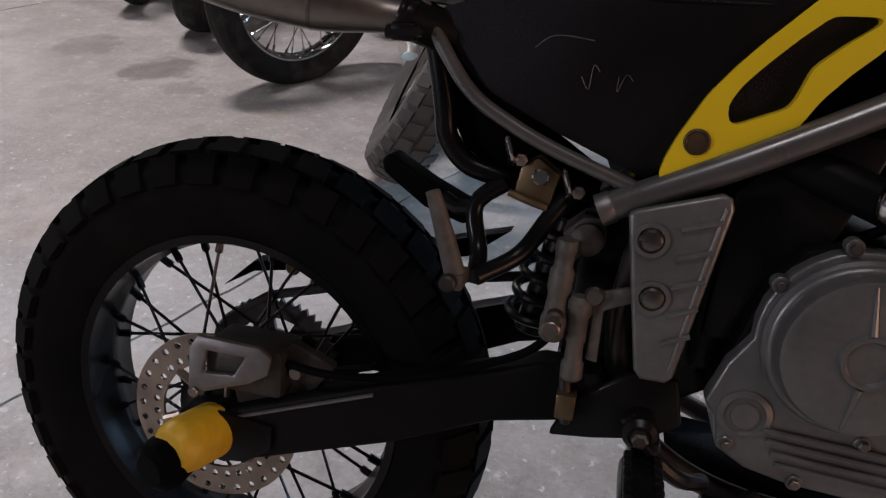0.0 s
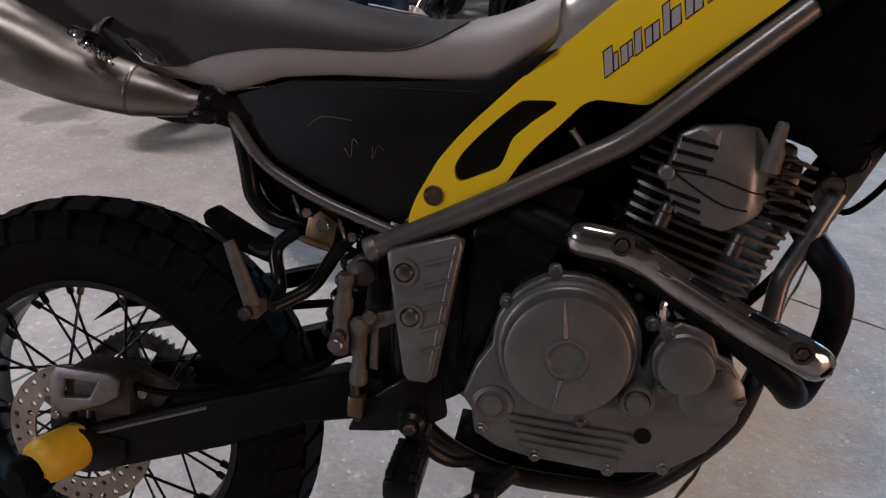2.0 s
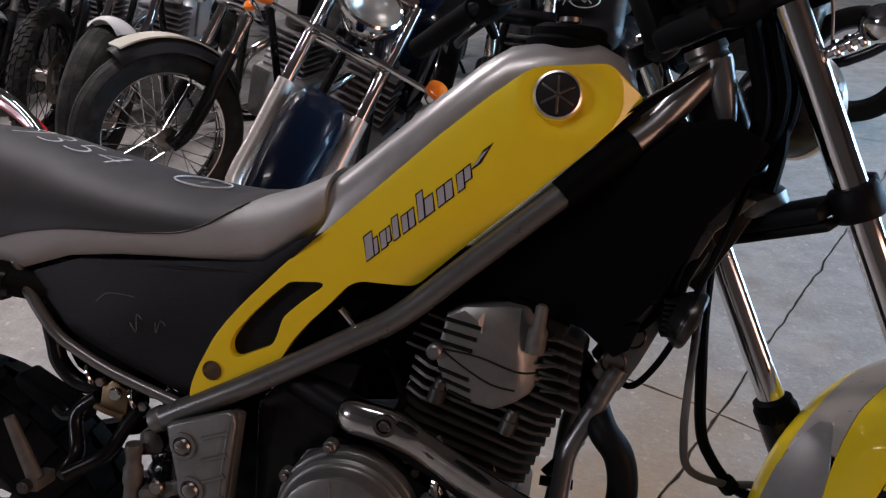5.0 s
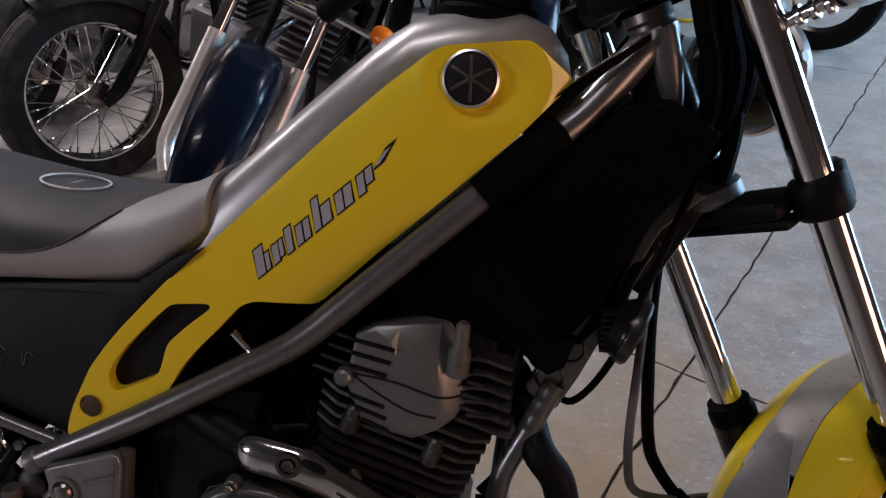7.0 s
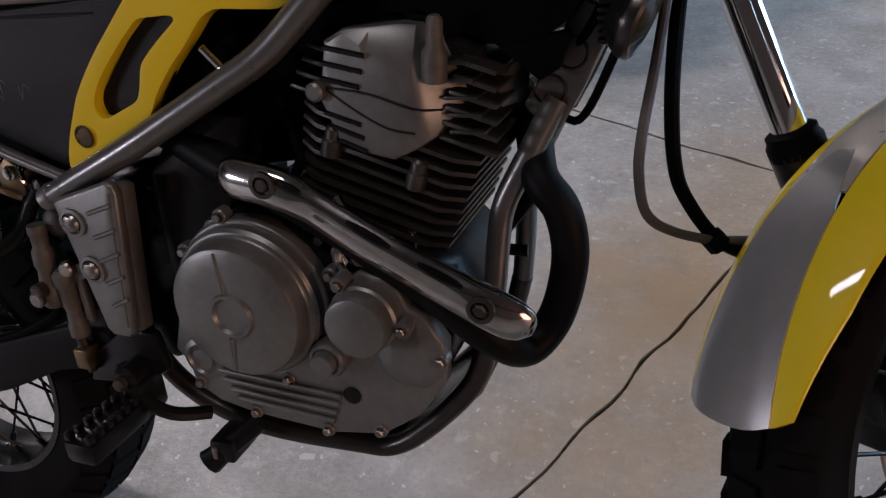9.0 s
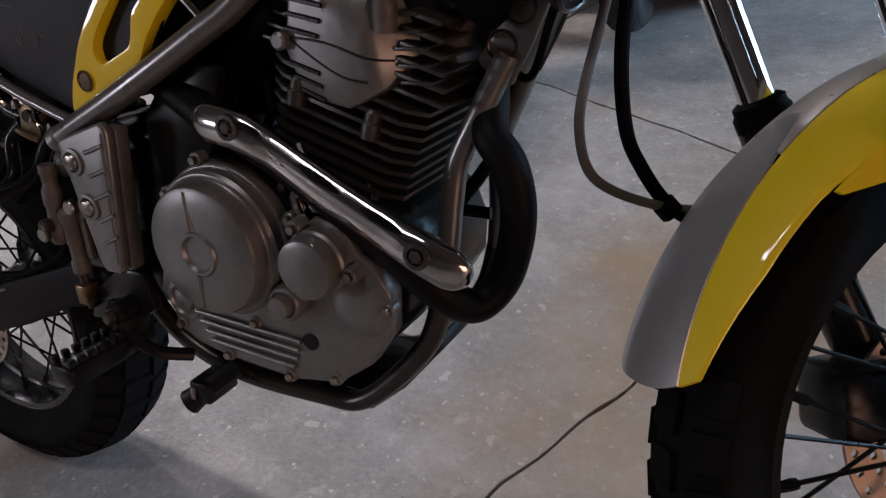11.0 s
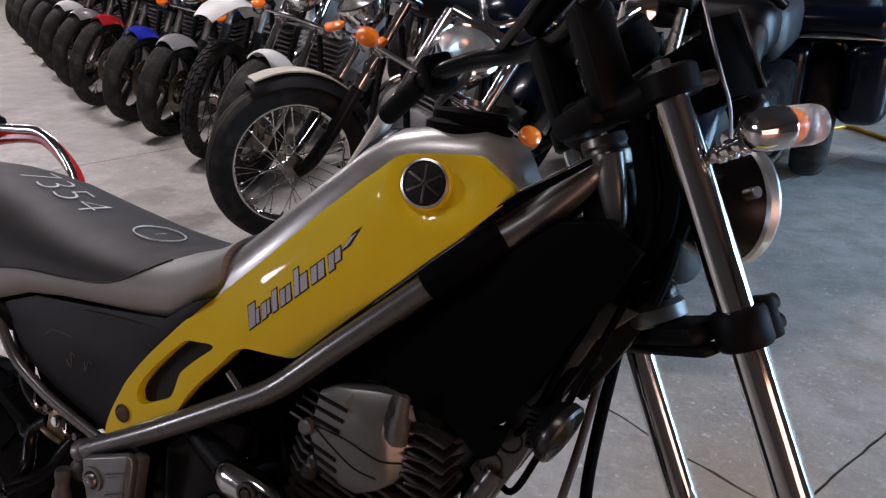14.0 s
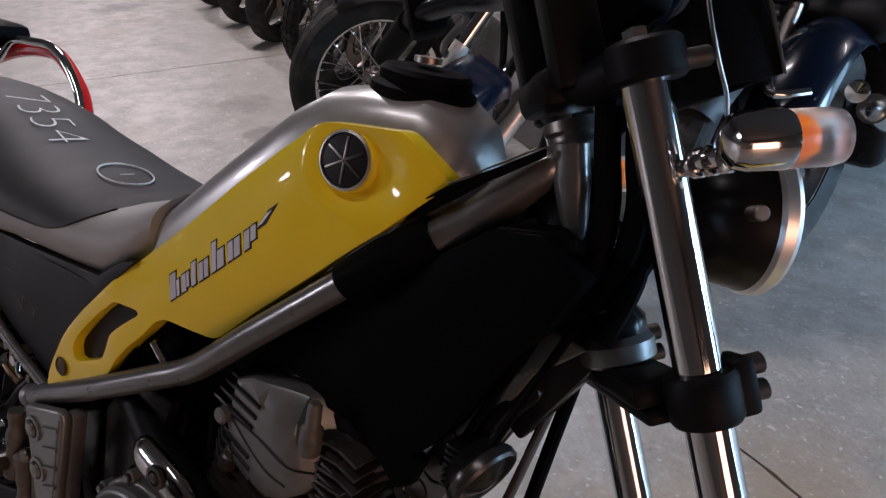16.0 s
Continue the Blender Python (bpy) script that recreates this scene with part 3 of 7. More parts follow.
part("front_frame_tube", tube([(0.838, -0.0795, 0.608), (0.87, -0.066, 0.636), (0.915, -0.044, 0.672), (0.94, -0.03, 0.701), (0.962, -0.02, 0.727), (0.97, -0.014, 0.733)], [0.0148, 0.015, 0.0158, 0.0162, 0.0155, 0.011], 22, 6), SILVER_PAINT, frame_obj, "front end of the silver frame tube")
part("head_lug", tube([(0.976, -0.0205, 0.748), (0.983, -0.0205, 0.722), (0.992, -0.019, 0.692), (0.9985, -0.015, 0.672)], [0.0145, 0.015, 0.0105, 0.004], 14, 5, flat=0.8), SILVER_PAINT, frame_obj, "tapered silver lug on the steering head")
part("frame_tube", tube([(x, -y, z) for x, y, z in RIGHT_MAIN], 0.0148, 16, 6), SILVER_PAINT, frame_obj)
part("seat_rail", tube(RIGHT_REAR, 0.0066, 16, 7), SILVER_PAINT, frame_obj)
part("seat_rail", tube([(x, -y, z) for x, y, z in RIGHT_REAR], 0.0125, 12, 6), SILVER_PAINT, frame_obj)
part("tube_mouth", lathe([(0.0148, 0), (0.0148, 0.012), (0.0135, 0.014)], along((0.396, -0.121, 0.312), (0.43, -0.12, 0.33)), 20), ALU, frame_obj)
S_AX, G_AX = V((-0.425, 0, 0.905)), V((0.905, 0, 0.425))
AXIS = V((1.11, 0, 0.451))
part("head_tube", lathe([(0.024, 0.175), (0.026, 0.18), (0.026, 0.19), (0.0195, 0.2), (0.0185, 0.25), (0.0195, 0.306), (0.024, 0.312)], along(AXIS, AXIS + S_AX), 28), BLACK_PAINT, frame_obj, "black steering head tube")
part("head_foot", lathe([(0.0225, 0.178), (0.0205, 0.186), (0.0203, 0.224), (0.019, 0.23)], along(AXIS, AXIS + S_AX), 28), SILVER_PAINT, frame_obj, "silver foot of the steering head")
part("upper_bearing_cup", lathe([(0.02, 0.309), (0.0225, 0.314), (0.023, 0.326), (0.021, 0.329), (0.021, 0.333), (0.0232, 0.336), (0.022, 0.344)], along(AXIS, AXIS + S_AX), 28), DARK_STEEL, frame_obj, "dull steel bearing cup")
part("bearing_cup", lathe([(0.024, 0.156), (0.0295, 0.16), (0.0295, 0.173), (0.025, 0.179)], along(AXIS, AXIS + S_AX), 28), CASE, frame_obj, "bright cast bearing cup")
part("head_gusset", plate([(0.935, 0.53), (0.985, 0.50), (1.04, 0.60), (0.985, 0.72), (0.955, 0.71), (0.97, 0.62)], -0.02, 0.02, 0.004), BLACK_PAINT, frame_obj)
DOWN = [(0.952, 0.545), (0.985, 0.615), (1.03, 0.606), (1.015, 0.591), (0.993, 0.571), (0.981, 0.545), (0.969, 0.51), (0.952, 0.468), (0.931, 0.42), (0.912, 0.384), (0.905, 0.3805), (0.8975, 0.384), (0.882, 0.398), (0.879, 0.404), (0.9, 0.437), (0.922, 0.487)]
down_plate = part("down_plate", plate(DOWN, -0.0365, -0.0305, 0.0022, seg=3), SILVER_PAINT, frame_obj, "dull silver pressed down-tube plate")
# far twin of the silver plate, its shade put into a darker colour
part("down_plate", plate(DOWN, 0.0305, 0.0365, 0.003), DARK_GREY_STEEL, frame_obj)
part("down_tube", plate([(0.985, 0.575), (1.0, 0.55), (0.965, 0.5), (0.925, 0.412), (0.912, 0.386), (0.888, 0.396), (0.9, 0.41), (0.945, 0.5)], -0.0302, 0.0302, 0.004), BLACK_PAINT, frame_obj)
for hx, hz in ((0.9425, 0.4985), (0.9205, 0.448), (0.9025, 0.4165)):
    plug = part("plug", lathe([(0.0145, -0.002), (0.0145, 0.0006), (0.0128, 0.0014), (0.0105, -0.0012), (0.0, -0.0014)], Matrix.Translation((hx, -0.0364, hz)) @ SIDE, 26), DARK_GREY_STEEL, down_plate, "dark sunken round plug")
part("pipe_stay", tube([(0.876, 0.0, 0.305), (0.857, 0.0, 0.279), (0.838, 0.0, 0.2555)], 0.0072, 10, 3, flat=0.5), BLACK_PAINT, frame_obj)
part("pipe_stay", tube([(0.872, 0.0, 0.2455), (0.85, 0.0, 0.2455), (0.832, 0.0, 0.246)], 0.0068, 10, 3, flat=0.5), BLACK_PAINT, frame_obj)
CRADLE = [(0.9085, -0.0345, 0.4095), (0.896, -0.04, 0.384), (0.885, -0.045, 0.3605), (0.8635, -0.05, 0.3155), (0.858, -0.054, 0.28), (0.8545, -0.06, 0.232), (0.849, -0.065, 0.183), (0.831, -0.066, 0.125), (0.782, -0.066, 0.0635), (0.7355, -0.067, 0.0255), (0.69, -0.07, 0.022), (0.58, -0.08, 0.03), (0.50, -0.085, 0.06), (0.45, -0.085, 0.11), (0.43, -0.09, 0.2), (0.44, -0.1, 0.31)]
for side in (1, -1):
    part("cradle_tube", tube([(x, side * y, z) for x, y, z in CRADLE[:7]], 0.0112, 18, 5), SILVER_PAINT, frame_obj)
    # same silver tube lower down: shade under the engine put into a darker material
    part("lower_cradle_tube", tube([(x, side * y, z) for x, y, z in CRADLE[6:]], 0.0118, 18, 5), DARK_GREY_STEEL, frame_obj, "lower frame tube with the under-engine shade in its dark colour")
part("skid_plate", plate([(0.50, 0.042), (0.58, 0.014), (0.69, 0.006), (0.745, 0.01), (0.79, 0.05), (0.838, 0.108), (0.835, 0.122), (0.785, 0.075), (0.74, 0.034), (0.6, 0.035)], -0.06, 0.06, 0.004), BLACK_PAINT, bike, "black skid plate under the engine")
part("skid_tab", box(0.535, 0.565, -0.13, -0.08, 0.008, 0.036, 0.004), BLACK_PAINT, bike)
part("skid_tab_slot", box(0.54, 0.546, -0.134, -0.129, 0.014, 0.03, 0.001), ALU, bike)

# foot-peg plate with ribs and two bolts
PEG = [(0.421, 0.318), (0.428, 0.322), (0.494, 0.344), (0.502, 0.341), (0.505, 0.332), (0.482, 0.174), (0.476, 0.168), (0.454, 0.168), (0.447, 0.176)]
peg_plate = part("heel_plate", plate(PEG, -0.142, -0.13, 0.004, seg=3), CASE, bike, "cast silver heel plate with ribs")
part("plate_rim", tube([(0.498, -0.1415, 0.333), (0.491, -0.1415, 0.29), (0.477, -0.1415, 0.182)], 0.0018, 8, 2), CASE, peg_plate)
part("plate_edge", plate([(0.492, 0.34), (0.505, 0.335), (0.484, 0.17), (0.474, 0.17)], -0.13, -0.112, 0.003), CASE, peg_plate)
for k in range(5):
    z = 0.212 + k * 0.026
    part("rib", tube([(0.466, -0.143, z - 0.006), (0.489 + k * 0.002, -0.143, z + 0.005)], 0.0024, 6, 1), CASE, peg_plate)
for bx, bz in ((0.443, 0.298), (0.452, 0.247)):
    ring = part("bolt_cup", lathe([(0.0155, 0), (0.0155, 0.003), (0.0115, 0.0035), (0.0105, 0.001)], Matrix.Translation((bx, -0.1415, bz)) @ SIDE, 24), CASE, peg_plate)
    part("bolt", lathe([(0.010, 0), (0.010, 0.004), (0.008, 0.0065), (0.004, 0.0075)], Matrix.Translation((bx, -0.1415, bz)) @ SIDE, 20), STEEL, ring)

# rear brake master cylinder and its clutter
master = part("master_cylinder", lathe([(0.0075, 0), (0.0105, 0.003), (0.0105, 0.017), (0.0085, 0.02), (0.0078, 0.036), (0.0092, 0.04), (0.0092, 0.062), (0.011, 0.065), (0.011, 0.078), (0.007, 0.083)], along((0.3935, -0.13, 0.151), (0.392, -0.13, 0.234)), 20), DULL_CAST, bike, "dull alloy rear master cylinder")
part("reservoir_body", lathe([(0.009, 0), (0.0118, 0.004), (0.0125, 0.02), (0.0105, 0.026), (0.0095, 0.045), (0.0115, 0.05), (0.0112, 0.066), (0.0085, 0.072), (0.009, 0.084), (0.0105, 0.087), (0.0095, 0.096)], along((0.37, -0.131, 0.188), (0.3735, -0.128, 0.284)), 18), DULL_CAST, master)
part("banjo", lathe([(0.0085, 0), (0.0085, 0.01), (0.006, 0.012)], Matrix.Translation((0.372, -0.141, 0.214)) @ SIDE, 16), GREASY, master)
part("bracket", plate([(0.394, 0.222), (0.398, 0.235), (0.44, 0.25), (0.443, 0.236), (0.414, 0.222), (0.415, 0.17), (0.404, 0.172), (0.405, 0.216)], -0.128, -0.12, 0.002), DULL_CAST, master)
knob(0.404, -0.127, 0.237, 0.009, 0.01, STEEL, master)
knob(0.37, -0.147, 0.205, 0.009, 0.007, STEEL, master)
part("push_rod", rod((0.388, -0.128, 0.152), (0.395, -0.13, 0.105), 0.0055, 10), GREASY, master)
part("clevis", box(0.383, 0.402, -0.14, -0.118, 0.112, 0.138, 0.003), BRASS, master, "yellow zinc clevis")
part("linkage_plate", plate([(0.38, 0.085), (0.395, 0.125), (0.43, 0.15), (0.45, 0.165), (0.49, 0.165), (0.50, 0.12), (0.47, 0.10), (0.42, 0.09)], -0.125, -0.112, 0.004), BLACK_PAINT, bike)
part("pedal_pivot", lathe([(0.013, 0), (0.016, 0.005), (0.016, 0.03), (0.011, 0.035)], Matrix.Translation((0.462, -0.12, 0.118)) @ SIDE, 20), BLACK_PAINT, bike)
part("pivot_bolt", lathe([(0.008, 0.034), (0.008, 0.042), (0.0055, 0.044)], Matrix.Translation((0.462, -0.12, 0.118)) @ SIDE, 6), GREASY, bike)
# added black filler for the dark space between heel plate, engine and swingarm
part("pivot_fill", plate([(0.375, 0.13), (0.385, 0.30), (0.43, 0.33), (0.52, 0.35), (0.57, 0.31), (0.55, 0.15), (0.46, 0.09)], -0.07, 0.07, 0.01), BLACK_PAINT, bike, "black filler mass behind the heel plate")
part("link_eye", lathe([(0.012, 0), (0.015, 0.004), (0.015, 0.02), (0.008, 0.024)], Matrix.Translation((0.39, -0.1, 0.283)) @ SIDE, 18), GREASY, bike)
part("link_block", plate([(0.366, 0.285), (0.384, 0.302), (0.406, 0.304), (0.408, 0.275), (0.378, 0.262)], -0.11, -0.07, 0.004), GREASY, bike)
part("brake_pedal", tube([(0.45, -0.14, 0.13), (0.475, -0.15, 0.1), (0.505, -0.14, 0.075), (0.53, -0.11, 0.06)], 0.008, 10, 4), BLACK_PAINT, bike, "black brake pedal")
foot_peg = part("foot_peg", box(0.448, 0.486, -0.235, -0.15, 0.072, 0.098, 0.006), BLACK_PAINT, bike, "black toothed foot peg")
for k in range(6):
    for j in (0, 1):
        part("peg_tooth", box(0.45 + j * 0.026, 0.458 + j * 0.026, -0.232 + k * 0.013, -0.224 + k * 0.013, 0.097, 0.107, 0.002), BLACK_PAINT, foot_peg)
part("peg_hinge", box(0.455, 0.482, -0.155, -0.115, 0.07, 0.115, 0.006), BLACK_PAINT, bike)
part("stand_foot", tube([(0.585, -0.10, 0.05), (0.555, -0.12, 0.025), (0.53, -0.13, 0.004)], [0.012, 0.012, 0.016], 10, 3, flat=0.6), BLACK_PAINT, bike)

# passenger peg, black rear loop and mud flap
pillion = part("passenger_peg", joined(tube([(0.2835, -0.178, 0.253), (0.272, -0.181, 0.288), (0.2595, -0.184, 0.324)], [0.0098, 0.0085, 0.0065], 14, 3, flat=0.75)), DULL_CAST, bike, "folded dull alloy passenger peg")
part("peg_bolt", lathe([(0.0075, 0), (0.0075, 0.008), (0.0055, 0.01)], Matrix.Translation((0.281, -0.187, 0.248)) @ SIDE, 12), GREASY, pillion)
part("peg_hinge", box(0.2765, 0.2925, -0.187, -0.155, 0.2395, 0.2545, 0.003), DULL_CAST, pillion)
part("peg_bracket", tube([(0.297, -0.15, 0.243), (0.293, -0.12, 0.258), (0.283, -0.105, 0.298), (0.309, -0.1, 0.322)], 0.0085, 12, 5), BLACK_PAINT, bike)
part("peg_bracket", tube([(0.283, -0.105, 0.296), (0.265, -0.1, 0.292), (0.25, -0.095, 0.298)], 0.008, 10, 4), BLACK_PAINT, bike)
part("peg_bracket", tube([(0.297, -0.15, 0.243), (0.331, -0.12, 0.261), (0.354, -0.11, 0.298), (0.37, -0.1, 0.32)], 0.0085, 12, 5), BLACK_PAINT, bike)
part("rear_loop", tube([(0.215, -0.085, 0.472), (0.2275, -0.085, 0.44), (0.2365, -0.085, 0.405), (0.242, -0.085, 0.378), (0.2475, -0.085, 0.354), (0.268, -0.085, 0.3325), (0.3, -0.085, 0.324), (0.36, -0.085, 0.312)], 0.0105, 16, 6), BLACK_PAINT, bike, "black subframe loop")
part("mud_flap", plate([(0.183, 0.324), (0.189, 0.333), (0.232, 0.31), (0.273, 0.292), (0.272, 0.271), (0.229, 0.284), (0.186, 0.313)], -0.088, -0.05, 0.005, seg=3), BLACK_PLASTIC, bike, "black plastic mud flap")
part("inner_fender", plate([(0.225, 0.47), (0.25, 0.43), (0.285, 0.40), (0.345, 0.37), (0.385, 0.345), (0.37, 0.315), (0.30, 0.322), (0.262, 0.345), (0.24, 0.385)], -0.075, -0.06, 0.003), BLACK_PLASTIC, bike)
part("shock_mount", plate([(0.322, 0.34), (0.337, 0.351), (0.358, 0.337), (0.352, 0.306), (0.318, 0.314)], -0.112, -0.085, 0.003), BRASS, bike, "yellow zinc bracket")
knob(0.341, -0.111, 0.334, 0.008, 0.006, CHROME, bike)
part("brass_lip", tube([(0.314, -0.113, 0.316), (0.33, -0.114, 0.311), (0.35, -0.113, 0.306)], 0.0035, 8, 3), BRASS, bike)
for cx, cz in ((0.310, 0.355), (0.364, 0.332)):
    part("clip", tube([(cx - 0.003, -0.1, cz + 0.012), (cx - 0.002, -0.117, cz + 0.009), (cx + 0.003, -0.12, cz - 0.004), (cx + 0.002, -0.112, cz - 0.012)], 0.0048, 10, 4, flat=0.6), CHROME, bike, "bright spring clip")
    part("clip_bolt", lathe([(0.006, 0), (0.006, 0.006), (0.004, 0.007)], Matrix.Translation((cx + 0.012, -0.11, cz - 0.008)) @ SIDE, 6), STEEL, bike)
shock = part("shock_absorber", rod((0.38, 0, 0.33), (0.34, 0, 0.14), 0.018), BLACK_PAINT, bike)
part("spring", tube([(0.38 - 0.04 * k / 60 + 0.03 * math.cos(k * 0.75), 0.03 * math.sin(k * 0.75), 0.32 - 0.17 * k / 60) for k in range(61)], 0.005, 8, 2), BLACK_PAINT, shock)
part("air_box", plate([(0.29, 0.39), (0.42, 0.345), (0.50, 0.36), (0.60, 0.42), (0.64, 0.47), (0.56, 0.5), (0.3, 0.47)], -0.09, 0.09, 0.01), BLACK_PLASTIC, bike)
part("carburettor", box(0.56, 0.65, -0.05, 0.05, 0.345, 0.42, 0.012), BLACK_PAINT, bike)
part("intake_boot", rod((0.5, 0, 0.385), (0.56, 0, 0.38), 0.032), BLACK_PLASTIC, bike)
part("rear_engine_mount", box(0.5, 0.54, -0.08, 0.08, 0.16, 0.34, 0.006), BLACK_PAINT, frame_obj)
part("bash_panel", plate([(0.505, 0.20), (0.545, 0.20), (0.60, 0.31), (0.63, 0.40), (0.56, 0.40), (0.51, 0.34)], -0.095, -0.08, 0.004), BLACK_PAINT, bike)

# engine
CASEO = [(0.515, 0.15), (0.527, 0.135), (0.533, 0.106), (0.56, 0.09), (0.60, 0.082), (0.694, 0.076), (0.752, 0.086), (0.795, 0.118), (0.822, 0.158), (0.826, 0.2), (0.812, 0.238), (0.785, 0.262), (0.72, 0.272), (0.68, 0.3), (0.62, 0.312), (0.575, 0.298), (0.55, 0.262), (0.532, 0.2)]
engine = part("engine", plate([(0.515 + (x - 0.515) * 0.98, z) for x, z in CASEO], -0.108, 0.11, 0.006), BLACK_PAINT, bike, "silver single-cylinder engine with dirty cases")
CL = (0.627, 0.2265)
arc = [(CL[0] + 0.083 * math.cos(radians(q)), CL[1] + 0.083 * math.sin(radians(q))) for q in range(186, -20, -12)]
COVER = [(0.515, 0.15), (0.527, 0.135), (0.533, 0.106), (0.56, 0.09), (0.60, 0.082), (0.694, 0.076), (0.752, 0.086), (0.795, 0.118), (0.822, 0.158), (0.824, 0.2), (0.806, 0.228), (0.79, 0.236), (0.78, 0.262), (0.745, 0.268), (0.722, 0.25), (0.714, 0.205)] + arc[::-1][1:] + [(0.528, 0.19)]
cover = part("clutch_case", plate(COVER, -0.123, -0.1, 0.006, seg=3), CASE, engine, "cast silver crankcase cover")
CL = (0.627, 0.2265)
part("clutch_cover", lathe([(0.0785, -0.004), (0.0785, 0.011), (0.0755, 0.0145), (0.0735, 0.0148), (0.0715, 0.0165), (0.07, 0.0185), (0.0692, 0.03), (0.067, 0.0345), (0.063, 0.0362), (0.045, 0.038), (0.024, 0.0387), (0.0225, 0.0415), (0.0195, 0.0415), (0.0172, 0.038), (0.0, 0.0376)], Matrix.Translation((CL[0], -0.122, CL[1])) @ SIDE, 72), CASE, cover, "round silver clutch cover")
for a in (98, 262):
    ca, sa = math.cos(radians(a)), math.sin(radians(a))
    part("spoke_rib", tube([(CL[0] + 0.024 * ca, -0.1603, CL[1] + 0.024 * sa), (CL[0] + 0.062 * ca, -0.1585, CL[1] + 0.064 * sa)], [0.0034, 0.0026, 0.0012], 8, 1), CASE, cover)
part("filter_cover", lathe([(0.0335, 0), (0.0335, 0.014), (0.031, 0.0165), (0.0308, 0.029), (0.029, 0.0335), (0.024, 0.0352), (0.0, 0.036)], Matrix.Translation((0.752, -0.122, 0.2275)) @ SIDE, 44), CASE, cover, "round oil filter cover")
for dx, dz in ((-0.022, 0.031), (0.037, -0.008), (-0.018, -0.035)):
    part("cover_lug", lathe([(0.0085, 0), (0.0085, 0.016), (0.0075, 0.0175)], Matrix.Translation((0.753 + dx, -0.121, 0.229 + dz)) @ SIDE, 18), CASE, cover)
    part("bolt", lathe([(0.0052, 0.017), (0.0052, 0.0215), (0.0042, 0.0225)], Matrix.Translation((0.753 + dx, -0.121, 0.229 + dz)) @ SIDE, 6), STEEL, cover)
filler = part("oil_filler", lathe([(0.0195, 0), (0.0195, 0.016), (0.0175, 0.019), (0.0145, 0.0195), (0.0135, 0.0165)], Matrix.Translation((0.709, -0.122, 0.177)) @ SIDE, 28), CASE, cover)
part("filler_cap", lathe([(0.0125, 0.014), (0.0125, 0.026), (0.0112, 0.0285), (0.0, 0.029)], Matrix.Translation((0.709, -0.122, 0.177)) @ SIDE, 20), CASE, filler)
boss = part("cover_boss", lathe([(0.024, 0), (0.024, 0.004), (0.0185, 0.006), (0.0165, 0.003), (0.013, 0.003), (0.012, 0.006), (0.0, 0.0075)], Matrix.Translation((0.551, -0.121, 0.144)) @ SIDE, 32), CASE, cover)
part("drain_hole", lathe([(0.0095, 0), (0.0095, 0.0025), (0.0, 0.0026)], Matrix.Translation((0.723, -0.122, 0.129)) @ SIDE, 20), BLACK_PAINT, cover, "dark oil sight hole")
for k in range(4):
    z = 0.095 + k * 0.011
    part("fin_bar", tube([(0.585 - k * 0.006, -0.125, z + 0.006), (0.7 + k * 0.004, -0.125, z - 0.001)], 0.0028, 8, 1), CASE, cover)
for bx, bz in ((0.556, 0.27), (0.606, 0.311), (0.716, 0.262), (0.54, 0.112), (0.605, 0.086), (0.69, 0.08), (0.75, 0.091), (0.82, 0.185), (0.652, 0.136)):
    lug = part("case_lug", lathe([(0.0075, 0), (0.0075, 0.012), (0.0065, 0.013)], Matrix.Translation((bx, -0.112, bz)) @ SIDE, 18), CASE, cover)
    part("bolt", lathe([(0.005, 0), (0.005, 0.004), (0.004, 0.005)], Matrix.Translation((bx, -0.125, bz)) @ SIDE, 6), STEEL, lug)
for bx, bz in ((0.70, 0.30), (0.715, 0.315), (0.69, 0.315), (0.735, 0.285), (0.66, 0.33), (0.78, 0.282), (0.765, 0.275)):
    part("crankcase_bolt", lathe([(0.0055, 0), (0.0055, 0.004), (0.0042, 0.005)], Matrix.Translation((bx, -0.106, bz - 0.012)) @ SIDE, 6), GREASY, engine)
part("case_shoulder", lathe([(0.036, 0), (0.03, 0.004), (0.015, 0.006)], Matrix.Translation((0.79, -0.122, 0.185)) @ SIDE, 30), CASE, cover)
part("starter", rod((0.765, -0.085, 0.285), (0.765, 0.03, 0.285), 0.022), BLACK_PAINT, engine)
part("oil_pipe", tube([(0.73, -0.115, 0.255), (0.724, -0.12, 0.285), (0.735, -0.11, 0.305), (0.72, -0.1, 0.33)], 0.005, 8, 4), CHROME, engine, "chrome oil pipe")
for bx, bz in ((0.726, 0.275), (0.737, 0.30), (0.745, 0.278), (0.722, 0.262)):
    part("pipe_nut", lathe([(0.008, 0), (0.008, 0.01)], Matrix.Translation((bx, -0.108, bz)) @ SIDE, 6), CHROME, engine)

# cylinder with fins, tilted ahead
CYL = Matrix(((0.957, 0, 0.29, 0.742), (0, 1, 0, 0), (-0.29, 0, 0.957, 0.30), (0, 0, 0, 1)))
# black core under paler fins puts the gaps' shade into the colour
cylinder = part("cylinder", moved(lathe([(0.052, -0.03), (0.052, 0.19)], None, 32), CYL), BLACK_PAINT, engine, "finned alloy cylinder")
